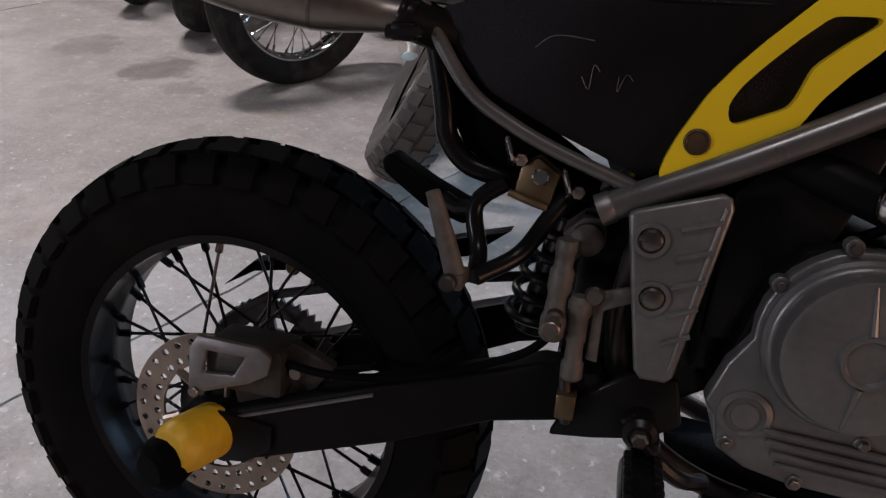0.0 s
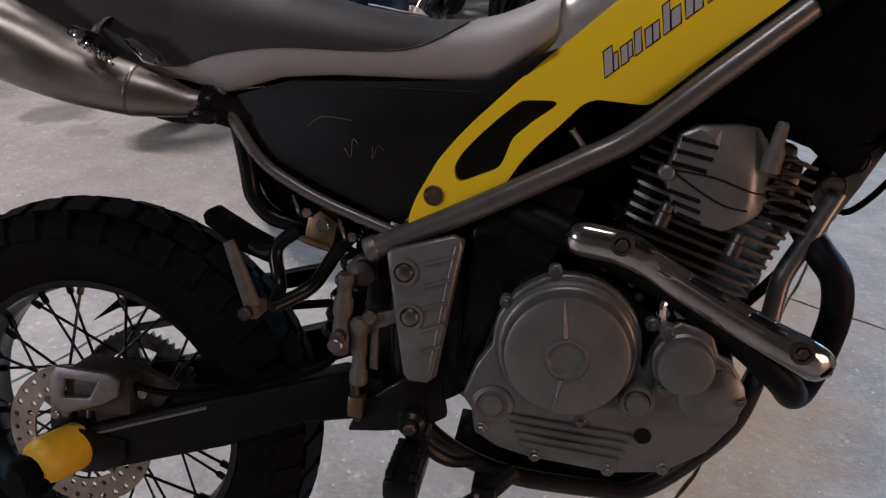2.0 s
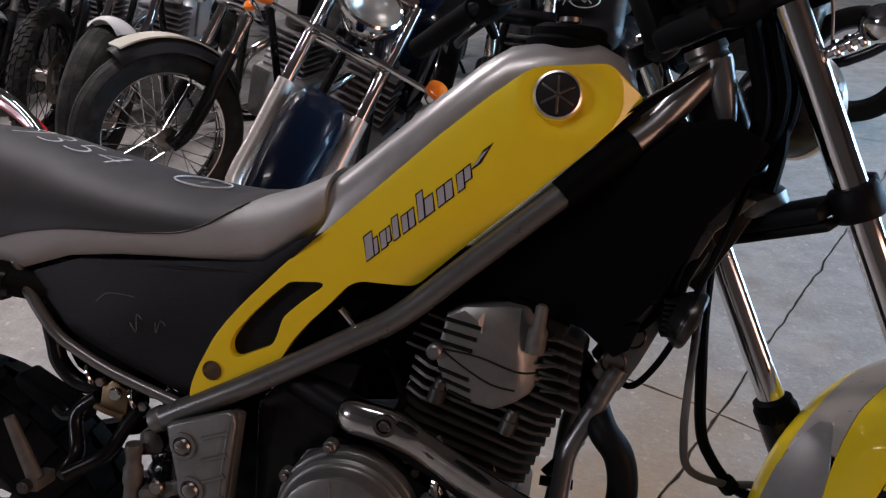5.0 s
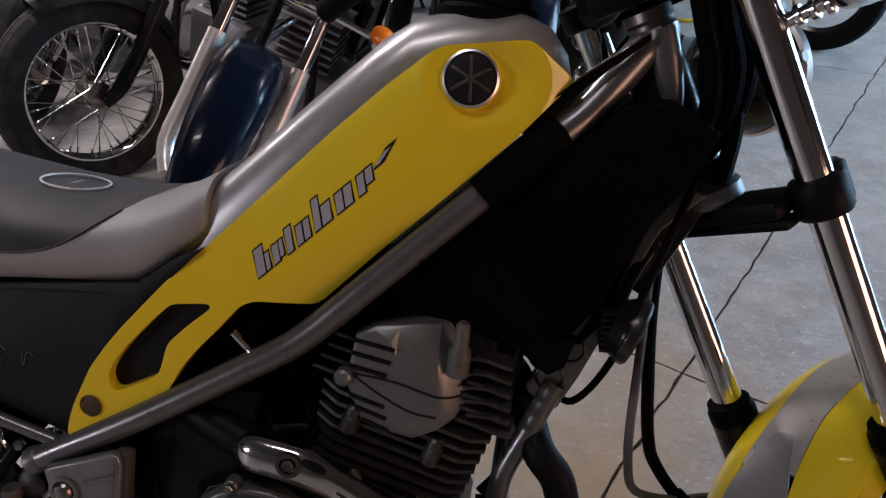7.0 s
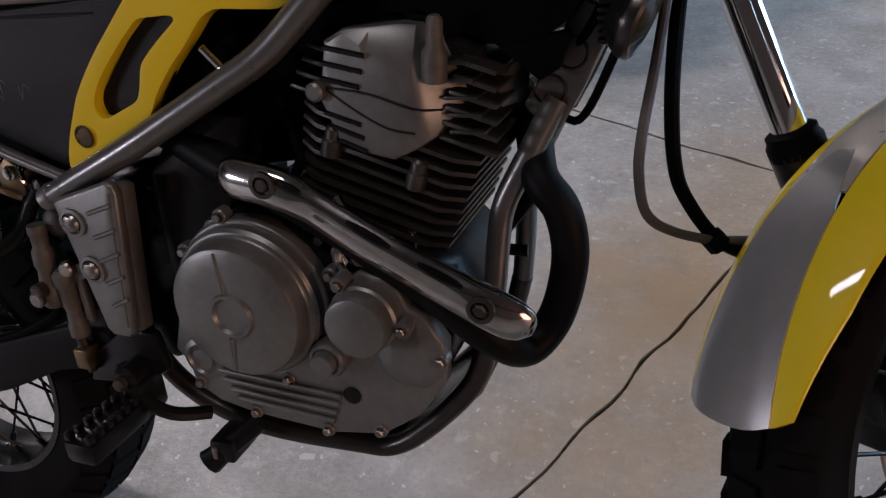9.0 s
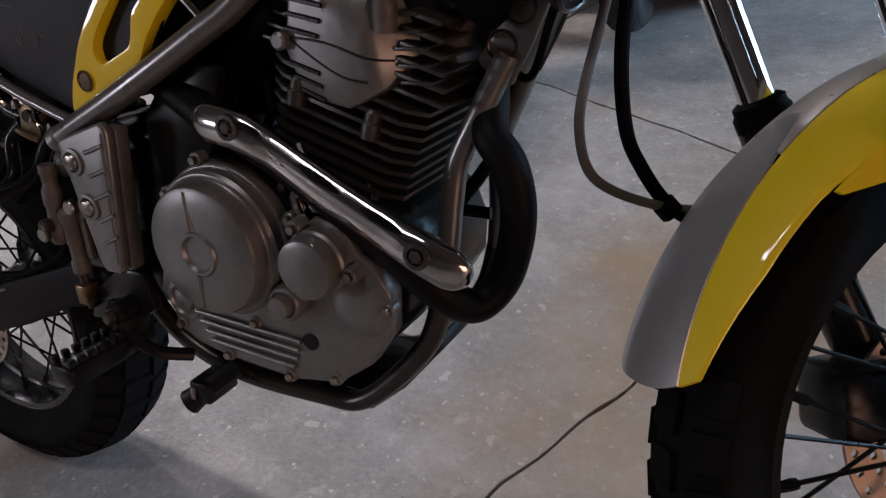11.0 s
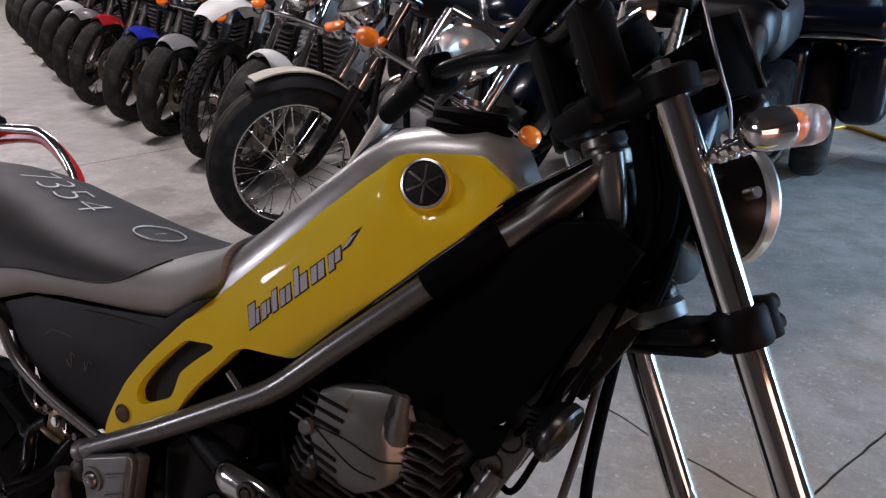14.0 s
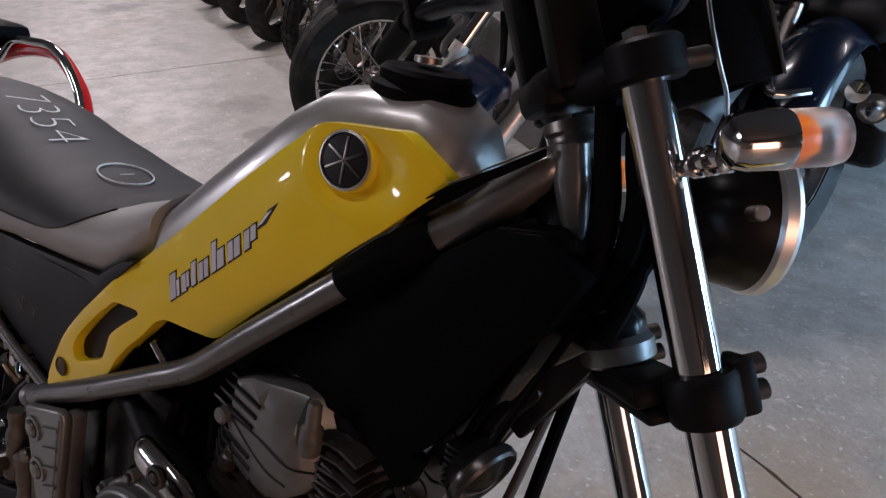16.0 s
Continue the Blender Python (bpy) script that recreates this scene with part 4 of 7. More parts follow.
for k in range(8):
    w = 0.0 + k * 0.0125
    grow = 0.078 + 0.008 * (k / 7)
    rounded = [(-grow, -0.075), (-grow + 0.02, -0.088), (grow - 0.02, -0.088), (grow, -0.075), (grow, 0.075), (grow - 0.02, 0.088), (-grow + 0.02, 0.088), (-grow, 0.075)]
    bm = bmesh.new()
    lo = [bm.verts.new((x, y, w)) for x, y in rounded]
    hi = [bm.verts.new((x, y, w + 0.004)) for x, y in rounded]
    bm.faces.new(lo)
    bm.faces.new(hi)
    for i in range(8):
        bm.faces.new((lo[i], lo[(i + 1) % 8], hi[(i + 1) % 8], hi[i]))
    part("fin", moved(bm, CYL), FIN_ALU, cylinder)
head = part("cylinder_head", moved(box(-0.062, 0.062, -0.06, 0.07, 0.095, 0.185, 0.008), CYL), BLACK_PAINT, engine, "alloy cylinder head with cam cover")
for k in range(6):
    w = 0.1 + k * 0.0135
    for s, x0, x1 in ((-1, -0.1, -0.05), (1, 0.045, 0.1)):
        if s < 0 and k > 3:
            continue
        part("head_fin", moved(box(x0 + 0.004 * k * (s < 0), x1 - 0.004 * k * (s > 0), -0.08, 0.08, w, w + 0.0045, 0.0012), CYL), FIN_ALU, head)


def cam_bend(x, z):
    """The cover's face, a brow that leans back above it and a flank that turns away ahead."""
    crease = 0.803 - 0.1 * (z - 0.42)
    brow = max(0.0, 0.453 * (x - 0.737) + 0.892 * (z - 0.473))
    return 0.55 * brow + 0.95 * max(0.0, x - crease) - 0.004 * math.exp(-((x - 0.77) / 0.05) ** 2)


part("cam_cover", plate([(0.711, 0.418), (0.722, 0.468), (0.74, 0.477), (0.785, 0.4795), (0.80, 0.478), (0.826, 0.472), (0.84, 0.458), (0.842, 0.42), (0.815, 0.385), (0.80, 0.376), (0.778, 0.366), (0.745, 0.372), (0.726, 0.38)], -0.0915, -0.06, 0.004, bend=cam_bend, cuts=3, seg=2), CASE, head, "silver cam chain cover with slots", 24)
for k in range(5):
    part("flank_rib", box(0.826 - 0.002 * k, 0.858 - 0.003 * k, -0.082, -0.04, 0.388 + 0.0145 * k, 0.3915 + 0.0145 * k, 0.001), FIN_ALU, head, "dark rib")
for k in range(3):
    part("slot", tube([(0.722 + k * -0.003, -0.0935, 0.462 - k * 0.013), (0.76 - k * 0.004, -0.0958, 0.4555 - k * 0.013)], 0.0024, 6, 1), BLACK_PAINT, head, "dark slot")
    part("slot", tube([(0.716 + k * 0.006, -0.093, 0.406 - k * 0.012), (0.75 + k * 0.002, -0.0953, 0.397 - k * 0.012)], 0.0024, 6, 1), BLACK_PAINT, head)
for p in ([(0.72, 0.428), (0.76, 0.424), (0.80, 0.412), (0.82, 0.408)], [(0.72, 0.426), (0.745, 0.41), (0.775, 0.395), (0.80, 0.391)]):
    part("groove", tube([(x, -0.0918 + cam_bend(x, z), z) for x, z in p], 0.0011, 6, 4), INK, head)
part("plug_tube", lathe([(0.0125, 0), (0.0125, 0.028), (0.0085, 0.034), (0.0078, 0.058), (0.005, 0.062)], along((0.817, -0.086, 0.434), (0.822, -0.09, 0.487)) @ Matrix.Scale(0.86, 4), 20), DULL_CAST, head, "dull alloy breather stub")
part("head_boss", lathe([(0.0085, 0), (0.0085, 0.01), (0.006, 0.012)], Matrix.Translation((0.711, -0.09, 0.425)) @ SIDE, 20), CASE, head)
for bx, bz in ((0.713, 0.378), (0.793, 0.352)):
    nut = part("head_nut", lathe([(0.011, 0), (0.0115, 0.018), (0.009, 0.02), (0.009, 0.03), (0.006, 0.033)], Matrix.Translation((bx, -0.088, bz - 0.012)) @ Matrix.Rotation(radians(16), 4, "Y") @ Matrix.Scale(0.85, 4), 14), FIN_ALU, head)
part("header_flange", lathe([(0.019, 0), (0.026, 0.002), (0.0275, 0.006), (0.0275, 0.011), (0.021, 0.014)], along((0.832, 0.004, 0.422), (0.86, 0.008, 0.404)), 28), CASE, head, "bright cast exhaust flange")
part("exhaust_port", lathe([(0.03, 0), (0.03, 0.03), (0.024, 0.04)], along((0.83, -0.01, 0.42), (0.9, -0.03, 0.41)), 24), ALU, head)

# exhaust
PIPE = [(0.826, 0.0, 0.425), (0.846, 0.012, 0.412), (0.868, 0.012, 0.395), (0.884, -0.018, 0.366), (0.897, -0.052, 0.343), (0.917, -0.057, 0.317), (0.925, -0.056, 0.278), (0.92, -0.056, 0.235), (0.908, -0.062, 0.2), (0.888, -0.082, 0.184), (0.862, -0.108, 0.212), (0.80, -0.112, 0.262), (0.70, -0.108, 0.318), (0.61, -0.1, 0.352), (0.5, -0.07, 0.385), (0.38, -0.06, 0.405), (0.27, -0.085, 0.44), (0.2, -0.125, 0.463)]
exhaust = part("exhaust", tube(PIPE, [0.0155, 0.0158, 0.0162, 0.0165, 0.0168, 0.017, 0.017, 0.017, 0.017, 0.017, 0.018, 0.019, 0.019, 0.019, 0.019, 0.019, 0.019, 0.019], 22, 6), SATIN_BLACK, bike, "black exhaust pipe with chrome heat shield")
SHIELD = [(0.612, -0.124, 0.3535), (0.628, -0.13, 0.351), (0.672, -0.134, 0.3455), (0.705, -0.134, 0.331), (0.735, -0.134, 0.314), (0.78, -0.135, 0.2905), (0.83, -0.136, 0.267), (0.868, -0.136, 0.2505), (0.892, -0.133, 0.2375), (0.907, -0.128, 0.2275)]


def shield(points, width, name, mat, parent, label=""):
    """A pressed half shell over the pipe: broad at both bolted ends, pinched and stepped between, with a blunt nose."""
    P = glide(points, 6)
    rings = []
    for i, p in enumerate(P):
        t = (P[min(i + 1, len(P) - 1)] - P[max(i - 1, 0)]).normalized()
        out = V((0, -1, 0))
        out = (out - t * out.dot(t)).normalized()
        upw = out.cross(t)
        f = i / (len(P) - 1)
        w = width * float(np.interp(f, (0, 0.04, 0.12, 0.24, 0.34, 0.42, 0.6, 0.78, 0.88, 0.95, 1.0), (0.5, 0.78, 0.98, 0.96, 0.8, 0.84, 0.9, 1.02, 1.0, 0.8, 0.4)))
        crest = float(np.interp(f, (0, 0.2, 0.3, 0.36, 0.66, 0.76, 1.0), (0.62, 0.7, 0.66, 0.5, 0.52, 0.7, 0.5)))
        ring = []
        for k in range(19):
            a = radians(-108 + 216 * k / 18)
            ridge = 0.1 * w * math.exp(-((a - 0.55) / 0.22) ** 2) * (1 if 0.3 < f < 0.74 else 0)
            ring.append(p + upw * w * math.sin(a) + out * (w * crest * math.cos(a) - width * 0.42 + ridge))
        ring += [q + (p - q).normalized() * 0.002 for q in reversed(ring)]
        rings.append(ring)
    return part(name, loft(rings), mat, parent, label, 50)


heat_shield = shield(SHIELD, 0.0208, "heat_shield", SHIELD_STEEL, exhaust, "polished chrome heat shield")
SHIELD_LINE = glide(SHIELD, 6)
for f0, f1 in ((0.25, 0.32), (0.47, 0.57), (0.62, 0.71)):
    a, b = SHIELD_LINE[int(f0 * 54)], SHIELD_LINE[int(f1 * 54)]
    off = V((0.0055, -0.0015, 0.0125))
    part("slot", tube([a + off, a + (b - a) * 0.5 + off + V((0, -0.0008, 0)), b + off], [0.002, 0.0042, 0.0044, 0.002], 8, 4), BLACK_PAINT, heat_shield, "dark cooling slot")
for bx, by, bz in ((0.671, -0.1425, 0.3525), (0.867, -0.1455, 0.2565)):
    cup = part("bolt_cup", lathe([(0.0125, 0), (0.0125, 0.004), (0.0085, 0.0045), (0.008, 0.001)], Matrix.Translation((bx, by + 0.005, bz)) @ SIDE, 22), GREASY, heat_shield, "dark shield bolt cup")
    part("bolt", lathe([(0.0065, 0), (0.0065, 0.005), (0.0045, 0.0065)], Matrix.Translation((bx, by + 0.005, bz)) @ SIDE, 6), GREASY, cup)
MUF0, MUF1 = V((0.213, -0.124, 0.46)), V((-0.075, -0.148, 0.54))
MUFFLER = [(0.2125, -0.124, 0.46), (0.19, -0.126, 0.4605), (0.16, -0.129, 0.4655), (0.133, -0.131, 0.4695), (0.1, -0.134, 0.476), (0.06, -0.138, 0.4865), (0.02, -0.141, 0.502), (-0.03, -0.145, 0.5205), (-0.078, -0.149, 0.538)]
muffler = part("muffler", tube(MUFFLER, [0.0125, 0.0155, 0.0235, 0.0285, 0.0315, 0.036, 0.0415, 0.045, 0.0455], 36, 6), STEEL, exhaust, "brushed steel muffler")
part("muffler_seam", lathe([(0.0285, 0.0), (0.0291, 0.0012), (0.0291, 0.0035), (0.0288, 0.0048)], along(MUFFLER[3], MUFFLER[4]), 36, caps=False), DARK_STEEL, muffler)
part("muffler_band", lathe([(0.046, 0.282), (0.0468, 0.284), (0.0468, 0.298), (0.046, 0.3)], along(MUF0, MUF1), 36), BLACK_PAINT, muffler)
part("muffler_mouth", lathe([(0.02, 0.305), (0.02, 0.325), (0.015, 0.325), (0.015, 0.305)], along(MUF0, MUF1), 24), BLACK_PAINT, muffler)
part("muffler_strap", plate([(0.085, 0.535), (0.115, 0.528), (0.135, 0.508), (0.125, 0.502), (0.1, 0.515), (0.078, 0.526)], -0.172, -0.165, 0.002), BLACK_PAINT, muffler, "black muffler bracket")
part("strap_bolt", lathe([(0.007, 0), (0.007, 0.006), (0.005, 0.007)], Matrix.Translation((0.097, -0.175, 0.525)) @ SIDE, 6), CHROME, muffler)
part("strap_spring", tube([(0.092 + 0.0012 * k, -0.176 + 0.004 * math.cos(k * 1.3), 0.522 - 0.0006 * k + 0.0045 * math.sin(k * 1.3)) for k in range(34)], 0.0016, 6, 2), CHROME, muffler)
part("rail_clip", plate([(0.128, 0.524), (0.138, 0.526), (0.166, 0.507), (0.164, 0.498), (0.15, 0.501)], -0.15, -0.135, 0.002), CHROME, muffler)
part("muffler_bracket", tube([(0.10, -0.16, 0.52), (0.09, -0.12, 0.54), (0.12, -0.08, 0.55)], 0.008, 8, 3, flat=0.5), BLACK_PAINT, muffler)
part("muffler_clamp", lathe([(0.0148, 0.0), (0.0156, 0.002), (0.0156, 0.012), (0.0148, 0.014)], along(MUF0 + (MUF0 - MUF1).normalized() * 0.004, MUF1), 24), BLACK_PAINT, muffler)
part("clamp_block", box(0.2, 0.2225, -0.142, -0.126, 0.44, 0.456, 0.003), BLACK_PAINT, muffler, "black clamp block")
part("clamp_bolt", rod((0.195, -0.138, 0.446), (0.228, -0.138, 0.45), 0.005, 8), BLACK_PAINT, muffler)

# side panel, yellow panel with its window
PANEL = [(0.236, 0.462), (0.262, 0.424), (0.29, 0.402), (0.352, 0.374), (0.432, 0.343), (0.45, 0.372), (0.475, 0.42), (0.51, 0.47), (0.555, 0.516), (0.585, 0.545), (0.56, 0.535), (0.52, 0.508), (0.42, 0.5), (0.3, 0.492), (0.24, 0.472)]


def panel_bulge(x, z):
    return -0.006 * math.exp(-((x - 0.36) / 0.07) ** 2 - ((z - 0.44) / 0.05) ** 2)


side_panel = part("side_panel", plate(PANEL, -0.113, -0.103, 0.003, bend=panel_bulge, cuts=3), GRAIN_PANEL, bike, "black grained side panel with faint chalk scrawl", 60)
part("side_panel", plate(PANEL, 0.103, 0.113, 0.003, cuts=1), GRAIN_PANEL, bike)


def scrawl(points, parent, r=0.0004):
    return part("chalk_mark", tube([(x, -0.1142 + panel_bulge(x, z), z) for x, z in points], r, 5, 4), FAINT_CHALK, parent)


scrawl([(0.323, 0.445), (0.335, 0.455), (0.35, 0.457), (0.372, 0.455)], side_panel)
scrawl([(0.365, 0.425), (0.372, 0.415), (0.374, 0.435), (0.38, 0.43)], side_panel)
scrawl([(0.396, 0.428), (0.396, 0.415), (0.402, 0.43), (0.408, 0.425)], side_panel, 0.0003)

YEL = [(0.440, 0.347), (0.443, 0.364), (0.450, 0.383), (0.469, 0.421), (0.486, 0.444), (0.503, 0.464), (0.548, 0.511), (0.602, 0.560), (0.65, 0.606), (0.699, 0.652), (0.750, 0.696), (0.784, 0.7215), (0.796, 0.728), (0.864, 0.7345), (0.872, 0.731), (0.904, 0.7035), (0.902, 0.698), (0.858, 0.652), (0.798, 0.597), (0.74, 0.5445), (0.690, 0.497), (0.682, 0.493), (0.628, 0.496), (0.615, 0.490), (0.593, 0.465), (0.575, 0.447), (0.557, 0.425), (0.543, 0.400), (0.536, 0.394), (0.493, 0.366), (0.46, 0.355)]
WINDOW = [(0.486, 0.414), (0.494, 0.430), (0.508, 0.447), (0.53, 0.470), (0.552, 0.490), (0.586, 0.492), (0.59, 0.488), (0.565, 0.468), (0.546, 0.45), (0.538, 0.424), (0.533, 0.416), (0.496, 0.399), (0.489, 0.401)]



def eased(loop, n=3):
    """A closed outline with softened corners."""
    out = []
    for i, q in enumerate(loop):
        p, r = V(loop[i - 1]), V(loop[(i + 1) % len(loop)])
        q = V(q)
        da, db = min(0.006, (q - p).length * 0.4), min(0.006, (r - q).length * 0.4)
        s, e = q + (p - q).normalized() * da, q + (r - q).normalized() * db
        out += [tuple((1 - t) ** 2 * s + 2 * t * (1 - t) * q + t * t * e) for t in [k / n for k in range(n + 1)]]
    return out


YEL, WINDOW = eased(YEL, 2), eased(WINDOW, 2)


def yellow_bend(x, z):
    """How far the panel stands out: a ridge bounds a hollow round the emblem, and the nose turns in towards the head."""
    y = float(np.interp(x, (0.44, 0.55, 0.64, 0.70, 0.78, 0.84, 0.875, 0.905), (-0.119, -0.108, -0.094, -0.09, -0.085, -0.0785, -0.069, -0.054)))
    h = -0.653 * (x - 0.6325) + 0.757 * (z - 0.5172)
    wide = min(1.0, max(0.0, (x - 0.54) / 0.1)) * (1 - 0.75 * min(1.0, max(0.0, (x - 0.765) / 0.05)))
    bulge = wide * 0.011 * (1 - min(1.6, ((h - 0.003) / 0.055) ** 2))
    d = math.hypot(x - 0.822, z - 0.703)
    hollow = 0.0115 * math.exp(-(((x - 0.833) / 0.036) ** 2 + ((z - 0.697) / 0.031) ** 2) ** 2)
    ridge = -0.0022 * math.exp(-((d - 0.042) / 0.008) ** 2) * (1 if x < 0.822 else math.exp(-((x - 0.822) / 0.02) ** 2))
    return y + 0.0065 * wide - bulge + hollow + ridge


yellow = part("tank_panel", plate(YEL, -0.006, 0.012, 0.0036, holes=[WINDOW], bend=yellow_bend, cuts=6, seg=3), YELLOW, bike, "glossy yellow tank side panel with a slot", 50)
part("tank_panel", plate([(x - 0.03, z - 0.02) for x, z in YEL], -0.026, -0.012, 0.0028, holes=[[(x - 0.03, z - 0.02) for x, z in WINDOW]], bend=lambda x, z: -yellow_bend(x, z), cuts=1), YELLOW, bike)
part("window_mesh", plate([(0.475, 0.405), (0.555, 0.5), (0.605, 0.5), (0.54, 0.39), (0.495, 0.385)], 0.006, 0.01, 0, bend=yellow_bend), GRAIN_PANEL, yellow, "black mesh behind the slot")
bolt_ring = part("panel_bolt", lathe([(0.0112, 0), (0.0112, 0.001), (0.0095, 0.0022), (0.0085, 0.0006), (0.0, 0.001)], Matrix.Translation((0.467, -0.1225, 0.382)) @ SIDE, 26), RUSTY, yellow, "dark panel bolt")

# emblem: dark disc with a bright ring and plain bars
EMB = Matrix.Translation((0.8185, -0.0835, 0.7015)) @ Matrix.Rotation(radians(-6), 4, "X") @ Matrix.Rotation(radians(9), 4, "Z") @ SIDE @ Matrix.Scale(0.85, 4)
part("emblem_seat", lathe([(0.0315, -0.012), (0.031, -0.001), (0.0298, 0.0004), (0.0285, 0.0006), (0.0, 0.0)], EMB, 48), YELLOW, yellow, "yellow seat round the emblem", 50)
emblem = part("emblem", lathe([(0.027, -0.004), (0.027, 0.002), (0.025, 0.003), (0.0, 0.0032)], EMB, 40), INK, yellow, "round dark emblem with a bright ring")
part("emblem_ring", lathe([(0.0285, -0.002), (0.0285, 0.0035), (0.026, 0.0045), (0.026, 0.0)], EMB, 40, caps=False), REFLECTOR, emblem)
for k in range(3):
    part("emblem_bar", moved(box(-0.0015, 0.0015, -0.0225, 0.0225, 0.0028, 0.0040, 0.0003), EMB @ Matrix.Rotation(radians(60 * k), 4, "Z")), STEEL, emblem)

# model lettering as plain slanted strokes with dark edges
a_dir, up_dir = V((0.757, 0, 0.653)), V((-0.653, 0, 0.757))


def stroke(s0, s1, h0, h1, lean0, lean1, lift, mat, parent, grow=0.0, name="letter_bar"):
    base = V((0.6325, 0, 0.5172))
    pts = []
    for s, h in ((s0 + lean0 - grow, h0 - grow), (s1 + lean0 + grow, h0 - grow), (s1 + lean1 + grow * 1.3, h1 + grow), (s0 + lean1 - grow * 0.7, h1 + grow)):
        p = base + a_dir * s + up_dir * h
        pts.append((p.x, p.z))
    return part(name, plate(pts, -0.0064 - lift, -0.0055, 0.0, bend=yellow_bend), mat, parent)


SLANT = 0.62
BARS = [(0.003, 0.0125, 0.0, 0.0215), (0.0145, 0.019, 0.0, 0.0135), (0.0235, 0.0305, 0.0, 0.0145), (0.032, 0.036, 0.002, 0.0145), (0.040, 0.047, 0.0, 0.019), (0.0525, 0.0595, 0.0, 0.0145), (0.0615, 0.068, 0.0, 0.0145), (0.0735, 0.0805, 0.0, 0.0235), (0.083, 0.093, 0.0, 0.0145), (0.0995, 0.1075, 0.0, 0.0145), (0.1095, 0.118, 0.0, 0.0145), (0.125, 0.1325, 0.0, 0.0145), (0.1345, 0.142, 0.004, 0.0148)]
for s0, s1, h0, h1 in BARS:
    edge = stroke(s0, s1, h0, h1, SLANT * h0, SLANT * h1, 0.0003, INK, yellow, 0.0013, "letter_edge")
    stroke(s0, s1, h0, h1, SLANT * h0, SLANT * h1, 0.0008, LETTER, edge)
sweep = stroke(0.143, 0.154, 0.0105, 0.0175, 0.0065, 0.0285, 0.0003, INK, yellow, 0.001, "letter_edge")
stroke(0.144, 0.152, 0.0112, 0.0165, 0.0065, 0.0235, 0.0008, LETTER, sweep)

# tank shell: rings along the spine
TANK = [(0.535, 0.578, 0.085), (0.565, 0.59, 0.09), (0.60, 0.617, 0.093), (0.67, 0.678, 0.09), (0.735, 0.733, 0.083), (0.765, 0.752, 0.076), (0.80, 0.758, 0.068), (0.855, 0.759, 0.06), (0.882, 0.745, 0.05), (0.898, 0.722, 0.04), (0.906, 0.69, 0.03)]
rings = []
for x, zt, w in TANK:
    ring = []
    for k in range(25):
        a = math.pi * k / 24
        ca, sa = math.cos(a), math.sin(a)
        y = -w * math.copysign(abs(ca) ** 0.6, ca)
        ring.append((x, y, zt - 0.1 + 0.1 * sa ** 0.42))
    rings.append(ring)
part("tank", loft(rings, caps=True), TANK_SILVER, bike, "silver-grey fuel tank", 60)
cap = part("fuel_cap", lathe([(0.046, -0.01), (0.046, 0.006), (0.04, 0.01), (0.04, 0.018), (0.036, 0.022), (0.0, 0.023)], Matrix.Translation((0.822, 0.0, 0.754)) @ Matrix.Rotation(radians(3), 4, "Y"), 40), BLACK_PLASTIC, bike, "black screw fuel cap")
part("cap_key", lathe([(0.012, 0.022), (0.012, 0.027), (0.0, 0.028)], Matrix.Translation((0.822, 0.0, 0.759)), 20), STEEL, cap)
SHROUD = [(0.70, 0.468), (0.72, 0.485), (0.85, 0.60), (0.915, 0.653), (0.95, 0.681), (0.99, 0.688), (1.028, 0.664), (1.008, 0.62), (0.98, 0.583), (0.961, 0.545), (0.944, 0.509), (0.922, 0.478), (0.90, 0.462), (0.86, 0.46), (0.80, 0.487), (0.75, 0.483)]
part("under_tank_shroud", plate(SHROUD, -0.067, 0.062, 0.003, cuts=2), BLACK_PLASTIC, bike, "black plastic cover below the tank")
part("tube_sleeve", tube([(0.832, -0.081, 0.602), (0.865, -0.072, 0.632), (0.896, -0.0575, 0.6575)], [0.0172, 0.0182, 0.0178], 20, 4), BLACK_PLASTIC, frame_obj, "black sleeve round the frame tube")
skirt = part("tank_skirt", plate([(0.862, 0.662), (0.88, 0.681), (0.9046, 0.7015), (0.938, 0.7235), (0.966, 0.743), (0.967, 0.737), (0.93, 0.709), (0.885, 0.671)], -0.0025, 0.0025, 0.001, bend=lambda x, z: -0.066 + 0.42 * max(0.0, x - 0.9)), BLACK_PLASTIC, bike, "black strip along the tank's lower edge")
# thin highlight on the strip's top edge, put in as a steel line
part("skirt_highlight", tube([(0.906, -0.066, 0.7035), (0.938, -0.053, 0.7255), (0.962, -0.042, 0.7425)], 0.0009, 6, 3), STEEL, skirt, "upper-edge highlight drawn as a steel line")
part("tank_bracket", rod((0.622, -0.1, 0.445), (0.607, -0.104, 0.464), 0.0042, 10), CHROME, bike)
# added black filler that closes the view to the floor below the tank
part("under_tank_fill", plate([(0.54, 0.39), (0.57, 0.45), (0.62, 0.49), (0.70, 0.515), (0.76, 0.52), (0.735, 0.47), (0.70, 0.435), (0.69, 0.395), (0.66, 0.345), (0.59, 0.335)], -0.055, 0.06, 0.008), BLACK_PLASTIC, bike)
for hx, hz in ((0.70, 0.462), (0.60, 0.41), (0.645, 0.405)):
    part("hose", tube([(hx, -0.05, hz), (hx + 0.03, -0.08, hz - 0.05), (hx - 0.02, -0.06, hz - 0.1), (hx - 0.05, -0.02, hz - 0.12)], 0.005, 8, 5), BLACK_PLASTIC, bike)

